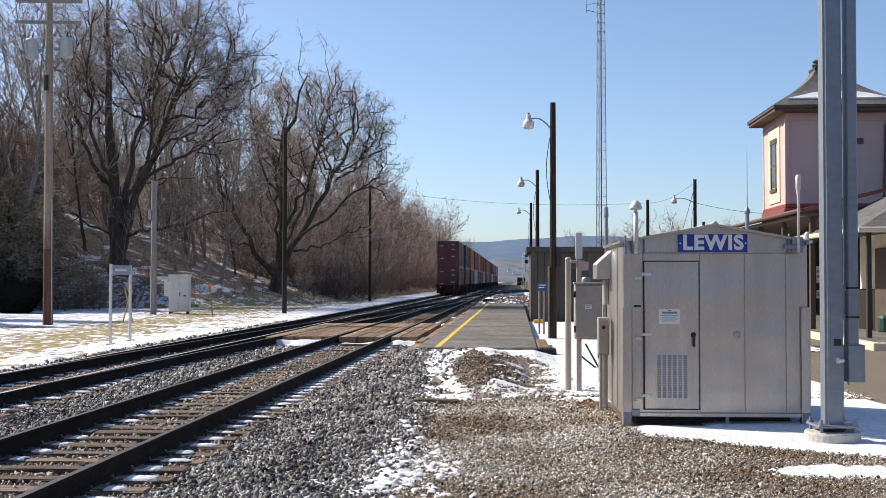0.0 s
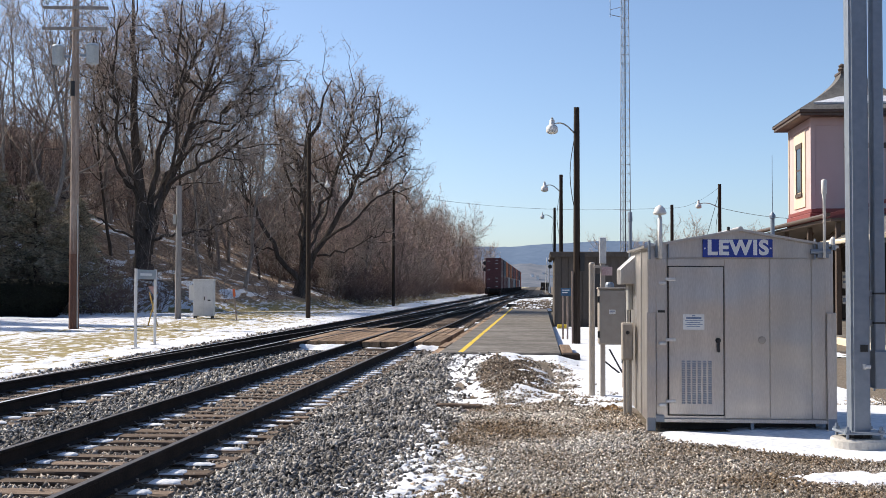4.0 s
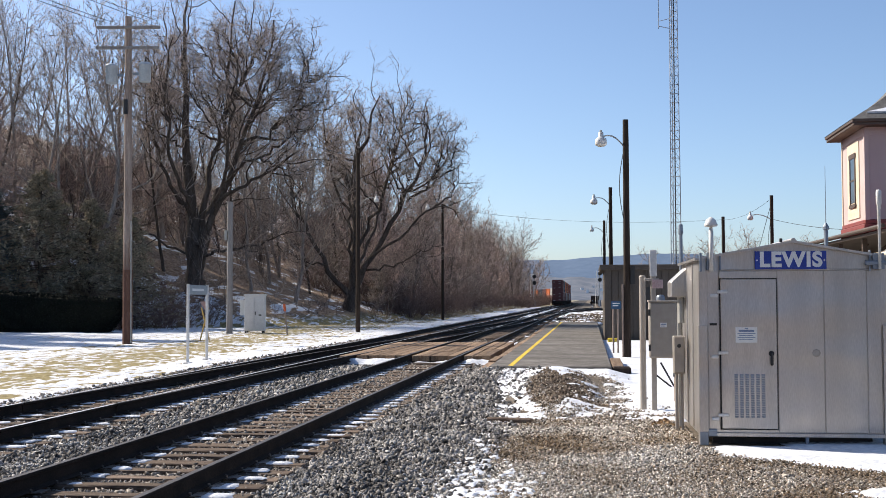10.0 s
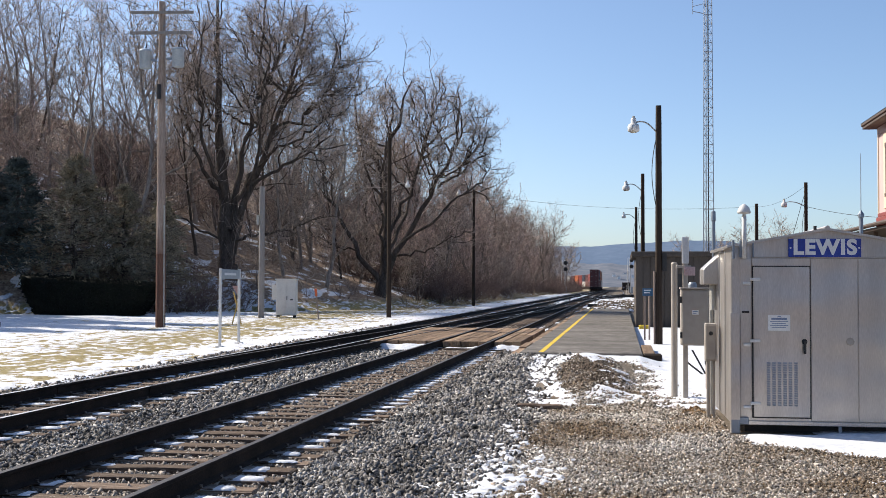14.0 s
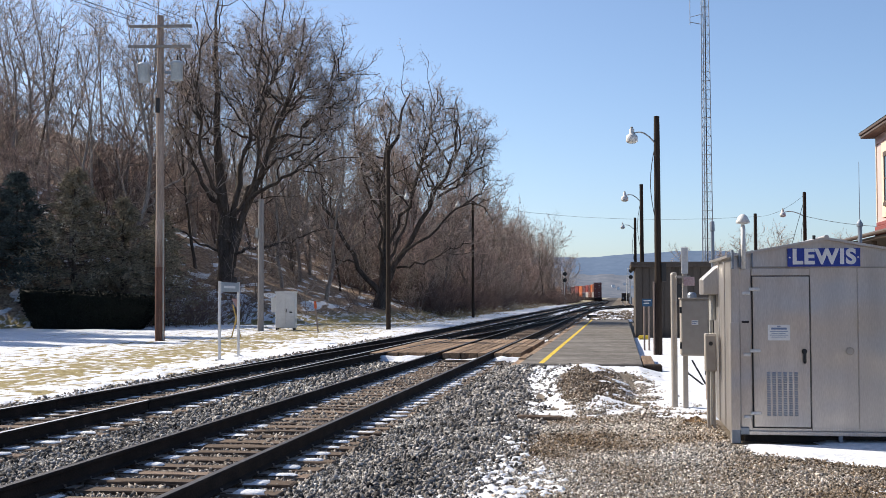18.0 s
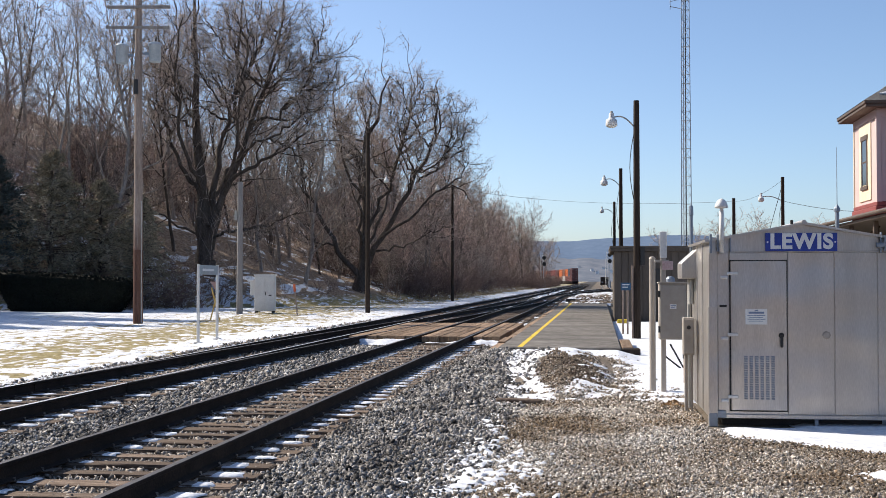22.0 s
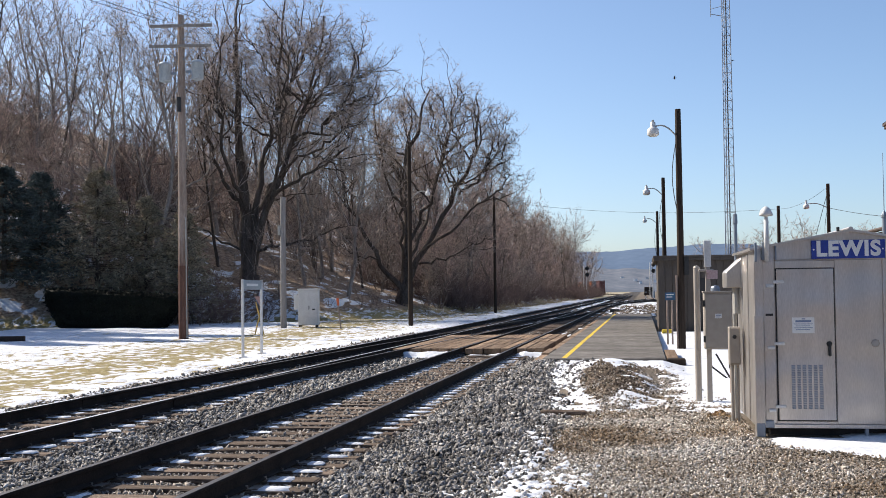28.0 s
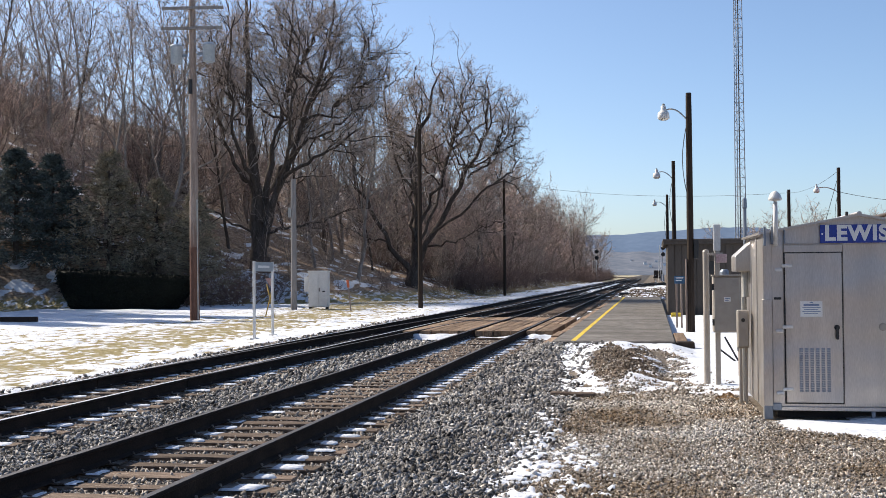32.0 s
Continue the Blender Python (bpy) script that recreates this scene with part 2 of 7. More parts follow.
def ground_material():
    """Gravel by the railway, worn grass with thin snow on the lawn, leaf litter on the wooded slope."""
    m = bpy.data.materials.new("ground_cover")
    m.use_nodes = True
    nt = m.node_tree
    n, link = nt.nodes, nt.links.new
    bsdf = n["Principled BSDF"]
    geo = n.new("ShaderNodeNewGeometry")
    sep = n.new("ShaderNodeSeparateXYZ")
    link(geo.outputs["Position"], sep.inputs[0])

    def tex(scale, detail=6.0, stretch=(1, 1, 1)):
        mp = n.new("ShaderNodeMapping")
        mp.inputs["Scale"].default_value = stretch
        link(geo.outputs["Position"], mp.inputs[0])
        t = n.new("ShaderNodeTexNoise")
        t.inputs["Scale"].default_value, t.inputs["Detail"].default_value = scale, detail
        link(mp.outputs[0], t.inputs["Vector"])
        return t.outputs[0]

    def ramp(src, stops):
        r = n.new("ShaderNodeValToRGB")
        el = r.color_ramp.elements
        el[0].position, el[0].color = stops[0][0], (*stops[0][1], 1)
        el[1].position, el[1].color = stops[-1][0], (*stops[-1][1], 1)
        for p, c in stops[1:-1]:
            el.new(p).color = (*c, 1)
        link(src, r.inputs[0])
        return r.outputs[0]

    def mix(f, a, b):
        x = n.new("ShaderNodeMix")
        x.data_type = "RGBA"
        link(f, x.inputs[0]), link(a, x.inputs[6]), link(b, x.inputs[7])
        return x.outputs[2]

    def between(src, a, b):
        r = n.new("ShaderNodeMapRange")
        r.inputs["From Min"].default_value, r.inputs["From Max"].default_value = a, b
        link(src, r.inputs["Value"])
        return r.outputs[0]

    gravel = mix(tex(0.5), ramp(tex(30), [(0.3, (0.05, 0.042, 0.035)), (0.5, (0.135, 0.12, 0.10)), (0.72, (0.27, 0.25, 0.22))]),
                 ramp(tex(26), [(0.3, (0.06, 0.042, 0.028)), (0.5, (0.18, 0.135, 0.09)), (0.72, (0.31, 0.26, 0.20))]))
    grass = ramp(tex(9, 8, (1, 0.5, 1)), [(0.25, (0.13, 0.105, 0.045)), (0.5, (0.26, 0.215, 0.10)), (0.75, (0.38, 0.315, 0.175))])
    litter = ramp(tex(5, 9), [(0.28, (0.10, 0.066, 0.047)), (0.5, (0.26, 0.185, 0.13)), (0.72, (0.42, 0.33, 0.25))])
    snow = ramp(tex(6), [(0.2, (0.58, 0.61, 0.65)), (0.8, (0.80, 0.80, 0.81))])
    lawn = mix(between(tex(3.0, 12, (1, 0.5, 1)), 0.53, 0.63), grass, snow)
    slope = mix(between(tex(0.75, 12, (1, 0.6, 1.6)), 0.565, 0.60), litter, snow)
    # ballast bed painted dark, standing in for shade in the gaps between stones
    bed = ramp(tex(32), [(0.35, (0.022, 0.019, 0.017)), (0.55, (0.07, 0.062, 0.055)), (0.75, (0.20, 0.185, 0.165))])
    gravel = mix(between(sep.outputs[0], -1.5, -1.9), gravel, bed)
    side = between(sep.outputs[0], -9.9, -10.3)
    col = mix(side, gravel, lawn)
    col = mix(between(sep.outputs[2], 0.35, 0.8), col, slope)
    link(col, bsdf.inputs["Base Color"])
    bsdf.inputs["Roughness"].default_value = 0.92
    bsdf.inputs["Specular IOR Level"].default_value = 0.15
    b = n.new("ShaderNodeBump")
    b.inputs["Strength"].default_value, b.inputs["Distance"].default_value = 0.5, 0.03
    link(tex(18, 8), b.inputs["Height"])
    link(b.outputs[0], bsdf.inputs["Normal"])
    return m


xs = np.unique(np.concatenate([np.linspace(-420, -110, 24), np.linspace(-110, -45, 44), np.linspace(-45, -10, 70), np.linspace(-10, 8, 50), np.linspace(8, 60, 30), np.linspace(60, 1500, 24)]))
ys = np.unique(np.concatenate([np.linspace(-60, 5, 16), np.linspace(5, 40, 80), np.linspace(40, 130, 90), np.linspace(130, 420, 90), np.linspace(420, 3000, 60)]))
tagged(sheet("ground", xs, ys, ground_material()), "gravel yard, patchy snowy lawn and littered wooded slope", "ground", kind="structure")


# ---- railway ----
def rail_profile():
    return [(-0.070, 0.0), (0.070, 0.0), (0.070, 0.010), (0.010, 0.030), (0.009, 0.125), (0.036, 0.140), (0.036, 0.162), (0.030, 0.170), (-0.030, 0.170), (-0.036, 0.162), (-0.036, 0.140), (-0.009, 0.125), (-0.010, 0.030), (-0.070, 0.010)]


def rail_object(points, parent, name="rail", head="rail_top"):
    """A rail with foot, web and head, along points (x, y)."""
    prof = rail_profile()
    k = len(prof)
    verts, faces = [], []
    for i, (x, y) in enumerate(points):
        for dx, dz in prof:
            verts.append((x + dx, y, 0.012 + dz))
        if i:
            a, b = (i - 1) * k, i * k
            for j in range(k):
                faces.append((a + j, a + (j + 1) % k, b + (j + 1) % k, b + j))
    faces.append(tuple(range(k))[::-1])
    faces.append(tuple(range(len(verts) - k, len(verts))))
    ob = mesh_object(name, verts, faces, M["rail"], parent)
    ob.data.materials.append(M[head])
    for f in ob.data.polygons:
        if abs(f.normal.z) > 0.9 and f.center.z > 0.15:
            f.material_index = 1
    return ob


def track_line(offset, y0, y1, curve=False):
    pts, s = [], y0
    while s <= y1:
        x, y, a = along(s)
        pts.append((offset + (x - FAR_X - (0 if curve else 0.6 * min(1, max(0, (s - 40) / 160)) ** 2 * (3 - 2 * min(1, max(0, (s - 40) / 160))))), y))
        s += 12 if s >= 380 else max(4, (y1 - y0) / 40)
    return pts


def sleeper_mesh(seed):
    rnd = random.Random(seed)
    bm = boxes((-1.3, 1.3, -0.115, 0.115, -0.17, 0.0), bevel=0.012)
    bmesh.ops.subdivide_edges(bm, edges=[e for e in bm.edges if e.calc_length() > 2], cuts=5)
    for v in bm.verts:
        v.co += Vector((rnd.uniform(-0.012, 0.012), rnd.uniform(-0.008, 0.008), rnd.uniform(-0.008, 0.004)))
    return bm


SLEEPERS = [part("sleeper", sleeper_mesh(i), M["tie"]) for i in range(4)]
PLATE = part("tie_plate", rods(((-0.06, 0.075, 0.01), (-0.06, 0.075, 0.04), 0.014), ((0.06, -0.075, 0.01), (0.06, -0.075, 0.04), 0.014), sides=6), M["rail"])
_b = bmesh.new()
_b.from_mesh(PLATE.data)
box(_b, -0.17, 0.17, -0.095, 0.095, 0.0, 0.014)
_b.to_mesh(PLATE.data)
PLATE.data.materials[0] = material("worn_plate_steel", [(0.05, 0.038, 0.03), (0.12, 0.10, 0.085), (0.30, 0.27, 0.24)], 0.5, 0.4, scale=6, fine=30, per="object", spread=0.4)
_b.free()


def railway(name, cx, label, y_far):
    tr = thing(name, pose(0, 0, 0), label, "railway track", "railway tracks")
    for side in (-1, 1):
        rail_object(track_line(cx + side * GAUGE / 2, 2, y_far, cx == FAR_X), tr, head="rail_top" if cx == FAR_X else "rail_dull")
    rnd = random.Random(int(-cx * 100))
    y = 6.0
    first = {}
    while y < 74:
        if cx == FAR_X or not (32.0 < y < 43.4):
            src = rnd.choice(SLEEPERS)
            m = pose(cx + rnd.uniform(-0.05, 0.05), y + rnd.uniform(-0.03, 0.03), rnd.uniform(-0.012, 0.006), 0, rnd.uniform(-0.3, 0.3), rnd.uniform(-1.2, 1.2))
            share("sleeper", src, m, tr)
            if y < 45:
                for side in (-1, 1):
                    share("tie_plate", PLATE, pose(cx + side * GAUGE / 2, y, 0.0), tr)
        y += 0.52
    # far sleepers, too small to tell apart
    bm = bmesh.new()
    while y < 330:
        box(bm, cx - 1.3, cx + 1.3, y - 0.115, y + 0.115, -0.15, 0.0)
        y += 0.54 if y < 160 else 1.1
    tagged(part("far_sleeper_bed", bm, M["tie"], tr), kind="stuff")
    return tr


railway("railway_track", NEAR_X, "rusty steel rails on worn timber sleepers and ballast", 900)
railway("railway_track", FAR_X, "dark steel rails with polished heads on timber sleepers", 900)

# crossover from the far track to the near one, through the timber crossing
cross = thing("crossover_track", pose(0, 0, 0), "dark steel crossover rails joining the two tracks", "railway track")
for side in (-1, 1):
    pts = []
    for k in range(37):
        u = k / 36
        e = 0.5 * u + 0.5 * u * u * (3 - 2 * u)
        pts.append((FAR_X + 0.012 + (NEAR_X - FAR_X) * e + side * GAUGE / 2, 17 + 80 * u))
    rail_object(pts, cross, head="rail_dull")
for x0, y in ((-2.7, 95.0),):
    part("switch_machine", boxes((x0, x0 + 0.75, y, y + 0.5, -0.05, 0.24), bevel=0.03), M["black"], cross, "dark switch machine beside the rail")
    part("switch_rod", rods(((x0 + 0.3, y + 0.25, 0.07), (x0 + (2.6 if x0 < -5 else -1.6), y + 0.25, 0.07), 0.025)), M["black"], cross)
cross2 = thing("crossover_track", pose(0, 0, 0), "dark steel crossover rails joining the two tracks", "railway track")
for side in (-1, 1):
    rail_object([(FAR_X + (NEAR_X - FAR_X) * (k / 20) ** 2 * (3 - 2 * k / 20) + side * GAUGE / 2, 175 + 120 * k / 20) for k in range(21)], cross2, head="rail_dull")
for ob in SLEEPERS + [PLATE]:
    bpy.data.objects.remove(ob)


# ---- timber crossing between the rails ----
crossing = thing("timber_crossing", pose(0, 0, 0), "brown weathered timber planks of a crossing laid between the rails", "crossing")
rnd = random.Random(4)
strips = []
for x0, x1 in ((FAR_X + GAUGE / 2 + 0.09, NEAR_X - GAUGE / 2 - 0.09), (NEAR_X - GAUGE / 2 + 0.11, NEAR_X + GAUGE / 2 - 0.11), (NEAR_X + GAUGE / 2 + 0.09, -2.78)):
    k = max(2, round((x1 - x0) / 0.27))
    for i in range(k):
        strips.append((x0 + (x1 - x0) * i / k + 0.008, x0 + (x1 - x0) * (i + 1) / k - 0.008))
for x0, x1 in strips:
    cuts = [32.6 + rnd.uniform(-0.08, 0.08), 36.0 + rnd.uniform(-1.2, 1.2), 39.5 + rnd.uniform(-1, 1), 43.0]
    for a, b in zip(cuts, cuts[1:]):
        top = 0.165 + rnd.uniform(-0.012, 0.008)
        part("plank", boxes((x0, x1, a + 0.006, b - 0.006, 0.0, top), bevel=0.01), M["plank"], crossing)

# ---- platform ----
plat = thing("platform", pose(0, 0, 0), "worn grey asphalt platform with a yellow edge line", "platform", kind="structure")
part("asphalt", boxes((-2.36, 0.5, 27.0, 78.0, -0.1, 0.2), bevel=0.02), M["asphalt"], plat)
line = part("yellow_line", boxes((-1.91, -1.79, 27.15, 77.5, 0.15, 0.203)), M["yellow"], plat, "worn yellow paint line")
y = 27.2
while y < 78:
    w = rnd.uniform(2.0, 3.0)
    part("edge_timber", boxes((-2.60, -2.39, y, min(y + w, 78) - 0.02, -0.05, 0.17 + rnd.uniform(-0.03, 0.02)), bevel=0.015), M["plank"], plat, "weathered brown edge timber")
    y += w


# ---- the departing container train ----
REAR_START, TRAIN_SPEED = 128.0, 14.0
TRAIN = []
PAINT = {
    "maroon": (0.115, 0.035, 0.035), "blue": (0.022, 0.032, 0.06), "orange": (0.50, 0.13, 0.025), "red": (0.25, 0.035, 0.025),
    "grey": (0.38, 0.38, 0.37), "brown": (0.16, 0.06, 0.035), "white": (0.62, 0.61, 0.58), "yellow": (0.48, 0.33, 0.08), "green": (0.03, 0.09, 0.06)}
PAINT_M = {k: material("container_paint_" + k, [tuple(0.75 * v for v in c), c, tuple(min(1, 1.15 * v + 0.01) for v in c)], 0.55, scale=0.7, fine=8, bump=0.05) for k, c in PAINT.items()}
M["car"] = material("well_car_steel", [(0.018, 0.014, 0.013), (0.05, 0.035, 0.03)], 0.75, scale=1, fine=10)
M["letter_worn"] = material("worn_white_marks", [(0.35, 0.32, 0.30), (0.5, 0.48, 0.46)], 0.7, scale=4, fine=30, bump=0.02)
_containers = {}


def container_data(paint):
    """A 40-foot box: corrugated sides, corner posts, doors with lock rods on the end."""
    if paint in _containers:
        return _containers[paint]
    w, length, h = 1.22, 6.1, 2.88
    bm = boxes((-w + 0.04, w - 0.04, -length + 0.05, length - 0.05, 0.05, h - 0.03))
    for i in range(26):
        y = -length + 0.25 + i * (2 * length - 0.5) / 26
        for s in (-1, 1):
            box(bm, s * (w - 0.04) - 0.02, s * (w - 0.04) + 0.02, y, y + 0.24, 0.15, h - 0.12)
    for sx in (-1, 1):
        for sy in (-1, 1):
            box(bm, sx * (w - 0.06) - 0.06, sx * (w - 0.06) + 0.06, sy * (length - 0.08) - 0.08, sy * (length - 0.08) + 0.08, 0, h)
    for z0, z1 in ((0, 0.14), (h - 0.12, h)):
        box(bm, -w, w, -length, -length + 0.1, z0, z1)
        for s in (-1, 1):
            box(bm, s * (w - 0.04) - 0.04, s * (w - 0.04) + 0.04, -length, length, z0, z1)
    for x in (-0.85, -0.35, 0.35, 0.85):
        rod(bm, (x, -length + 0.02, 0.15), (x, -length + 0.02, h - 0.15), 0.025, sides=6)
    for x in (-0.6, 0.6):
        for z in (0.8, 1.5, 2.2):
            box(bm, x - 0.4, x + 0.4, -length + 0.02, -length + 0.06, z, z + 0.06)
    for x, z in ((-0.75, 2.3), (0.5, 2.45), (0.5, 1.9), (-0.75, 0.9), (0.5, 1.1)):
        k = len(bm.faces)
        box(bm, x - 0.22, x + 0.22, -length + 0.035, -length + 0.047, z, z + 0.12)
        bm.faces.ensure_lookup_table()
        for f in bm.faces[k:]:
            f.material_index = 1
    ob = part("container", bm, PAINT_M[paint])
    ob.data.materials.append(M["letter_worn"])
    me = ob.data
    bpy.data.objects.remove(ob)
    _containers[paint] = me
    return me


def car_frame_bm():
    bm = boxes((-1.3, -1.18, -6.4, 6.4, 0.3, 1.25), (1.18, 1.3, -6.4, 6.4, 0.3, 1.25), (-1.2, 1.2, -6.3, 6.3, 0.28, 0.36), bevel=0.01)
    for s in (-1, 1):
        box(bm, -1.3, 1.3, s * 6.9 - 0.55, s * 6.9 + 0.55, 0.95, 1.25)
        box(bm, -0.3, 0.3, s * 7.35 - 0.15, s * 7.35 + 0.15, 0.7, 1.1)
        for x in (-1.1, 1.1):
            box(bm, x - 0.04, x + 0.04, s * 7.4 - 0.04, s * 7.4 + 0.04, 0.4, 2.1)
    for i in range(9):
        y = -5.6 + i * 1.4
        for s in (-1, 1):
            box(bm, s * 1.3 - 0.05, s * 1.3 + 0.05, y - 0.05, y + 0.05, 0.3, 1.25)
    return bm


def truck_bm():
    bm = boxes((-1.15, -0.95, -1.2, 1.2, 0.45, 0.75), (0.95, 1.15, -1.2, 1.2, 0.45, 0.75), (-1, 1, -0.2, 0.2, 0.5, 0.8), bevel=0.02)
    return bm


def wheel_bm():
    bm = rods(((-0.83, 0, 0.0), (-0.69, 0, 0.0), 0.46), ((0.69, 0, 0.0), (0.83, 0, 0.0), 0.46), ((-0.9, 0, 0.0), (0.9, 0, 0.0), 0.08), sides=14)
    return bm


FRAME = part("car_frame", car_frame_bm(), M["car"])
TRUCK = part("truck", truck_bm(), M["car"])
WHEEL = part("wheelset", wheel_bm(), M["rail"])
STACK = [("maroon", "maroon"), ("blue", "maroon"), ("orange", "maroon"), ("brown", "grey"), ("orange", "brown"), ("maroon", "brown"), ("red", "grey"), ("maroon", "blue"), ("orange", "orange"), ("red", "maroon"),
         ("maroon", "brown"), ("blue", "white"), ("red", "red"), ("orange", "orange"), ("maroon", "blue"), ("grey", "maroon"), ("orange", "brown"), ("maroon", "maroon"), ("blue", "green"), ("orange", "orange"), ("red", "orange"), ("maroon", "grey")]
for k, (upper, lower) in enumerate(STACK):
    car = thing("container_car", pose(0, 0, 0), f"railway well car with {upper} container stacked on {lower} one", "freight wagon", "cars of the departing freight train")
    o = new("car_frame", FRAME.data)
    o.parent = car
    for i, (z, c) in enumerate(((0.4, lower), (3.28, upper))):
        o = new("container", container_data(c))
        o.parent = car
        o.matrix_basis = pose(0, 0, z)
        o["label"] = f"{c} corrugated steel container with lock rods"
    for s in (-1, 1):
        tr = new("truck", TRUCK.data)
        tr.parent = car
        tr.matrix_basis = pose(0, s * 6.9, 0.18)
        for dy in (-0.9, 0.9):
            w = new("wheelset", WHEEL.data)
            w.parent = tr
            w.matrix_basis = pose(0, dy, 0.46)
    TRAIN.append((car, 7.5 + k * 15.0))
for ob in (FRAME, TRUCK, WHEEL):
    bpy.data.objects.remove(ob)


# ---- aluminium signal house with the station name ----
M["blue_sign"] = material("blue_enamel_sign", [(0.012, 0.035, 0.26), (0.02, 0.06, 0.36)], 0.4, scale=4, fine=40, bump=0.02)
M["letter"] = material("white_letter_paint", [(0.72, 0.72, 0.70), (0.82, 0.82, 0.80)], 0.5, scale=6, fine=40, bump=0.02)
M["vent"] = material("vent_shadow_steel", [(0.36, 0.38, 0.41), (0.48, 0.50, 0.53)], 0.45, 0.5, scale=5, fine=30, bump=0.03)
M["ink"] = material("printed_ink", [(0.14, 0.20, 0.32), (0.22, 0.28, 0.40)], 0.6, scale=9, fine=60, bump=0.0)
M["tan_box"] = material("beige_weathered_steel", [(0.33, 0.292, 0.248), (0.36, 0.322, 0.277), (0.385, 0.347, 0.30)], 0.55, 0.1, scale=1.5, fine=12, bump=0.04)
M["grey_box"] = material("grey_painted_steel", [(0.34, 0.33, 0.30), (0.46, 0.45, 0.41)], 0.5, 0.15, scale=2, fine=30, bump=0.05)


def lettering(text, size, material_, parent, m, depth=0.004, name="letter"):
    """Each letter of a word as a mesh of its own."""
    cu = bpy.data.curves.new("word", "FONT")
    cu.body, cu.size, cu.extrude = text, size, depth
    cu.align_x, cu.align_y = "CENTER", "CENTER"
    cu.space_character = 1.12
    cu.offset = 0.011
    tmp = new("word", cu)
    me = bpy.data.meshes.new_from_object(tmp.evaluated_get(bpy.context.evaluated_depsgraph_get()))
    bpy.data.objects.remove(tmp)
    bm = bmesh.new()
    bm.from_mesh(me)
    seen = set()
    for f in list(bm.faces):
        if f.index in seen:
            continue
        island, stack = [], [f]
        while stack:
            g = stack.pop()
            if g.index in seen:
                continue
            seen.add(g.index)
            island.append(g)
            stack += [h for e in g.edges for h in e.link_faces]
        ids, verts, faces = {}, [], []
        for g in island:
            row = []
            for v in g.verts:
                if v.index not in ids:
                    ids[v.index] = len(verts)
                    verts.append(v.co.copy())
                row.append(ids[v.index])
            faces.append(row)
        o = mesh_object(name, verts, faces, material_, parent)
        o.matrix_basis = m
    bm.free()


SHED = pose(1.305, 14.322, 0.0, 0, 0, 0.9)
shed = thing("signal_house", SHED, "brushed aluminium signal house with a gabled roof and blue name sign", "equipment shed")
shed.scale = (0.96, 0.96, 0.96)
W, D, EAVE, RIDGE = 2.37, 2.3, 2.36, 2.57


def shed_body():
    bm = bmesh.new()
    prof = [(0.02, 0.11), (W - 0.02, 0.11), (W - 0.02, EAVE), (W / 2, RIDGE - 0.03), (0.02, EAVE)]
    a = [bm.verts.new((x, 0.03, z)) for x, z in prof]
    b = [bm.verts.new((x, D, z)) for x, z in prof]
    bm.faces.new(a)
    bm.faces.new(b[::-1])
    for i in range(5):
        j = (i + 1) % 5
        bm.faces.new((a[j], a[i], b[i], b[j]))
    bmesh.ops.bevel(bm, geom=[e for e in bm.edges if abs((e.verts[0].co - e.verts[1].co).z) > 1], offset=0.015, segments=2, affect="EDGES")
    return bm


body = part("body", shed_body(), M["shed"], shed)
roof = bmesh.new()
for s in (0, 1):
    x0, x1 = (-0.035, W / 2 + 0.002) if s == 0 else (W + 0.035, W / 2 - 0.002)
    z0, z1 = EAVE - 0.008, RIDGE
    vs = [roof.verts.new(p) for p in ((x0, -0.035, z0), (x1, -0.035, z1), (x1, D + 0.04, z1), (x0, D + 0.04, z0), (x0, -0.035, z0 - 0.03), (x1, -0.035, z1 - 0.03), (x1, D + 0.04, z1 - 0.03), (x0, D + 0.04, z0 - 0.03))]
    for f in ((0, 1, 2, 3), (7, 6, 5, 4), (0, 4, 5, 1), (1, 5, 6, 2), (2, 6, 7, 3), (3, 7, 4, 0)):
        roof.faces.new([vs[i] for i in f])
roof.normal_update()
bmesh.ops.recalc_face_normals(roof, faces=roof.faces)
part("roof", roof, M["shed"], shed, "thin aluminium gable roof")
part("ridge_cap", rods(((W / 2, -0.03, RIDGE), (W / 2, D + 0.02, RIDGE), 0.03)), M["shed"], shed)
part("roof_stud", rods(((W / 2 - 0.06, 0.5, RIDGE), (W / 2 - 0.06, 0.5, RIDGE + 0.05), 0.02)), M["black"], shed)
# front: three wide sheets with narrow seams between them
for x0, x1 in ((0.985, 1.548), (1.556, 2.068), (2.076, 2.245)):
    part("panel", boxes((x0, x1, 0.016, 0.034, 0.16, 2.19), bevel=0.004), M["shed"], shed)
part("panel", boxes((0.125, 0.262, 0.016, 0.034, 0.16, 2.19), bevel=0.004), M["shed"], shed)
part("header", boxes((0.27, 0.98, 0.0, 0.034, 2.095, 2.185), (0.26, 2.1, 0.008, 0.03, 2.197, 2.21), bevel=0.004), M["shed"], shed, "folded door header")
part("sill", boxes((0.11, W - 0.11, -0.004, 0.04, 0.105, 0.155), bevel=0.005), M["shed"], shed)
door = part("door", boxes((0.283, 0.968, -0.006, 0.03, 0.205, 2.085), bevel=0.006), M["shed"], shed, "brushed aluminium door with a louvred vent")
part("door_gap", boxes((0.268, 0.98, 0.016, 0.022, 0.19, 2.094)), M["black"], shed)
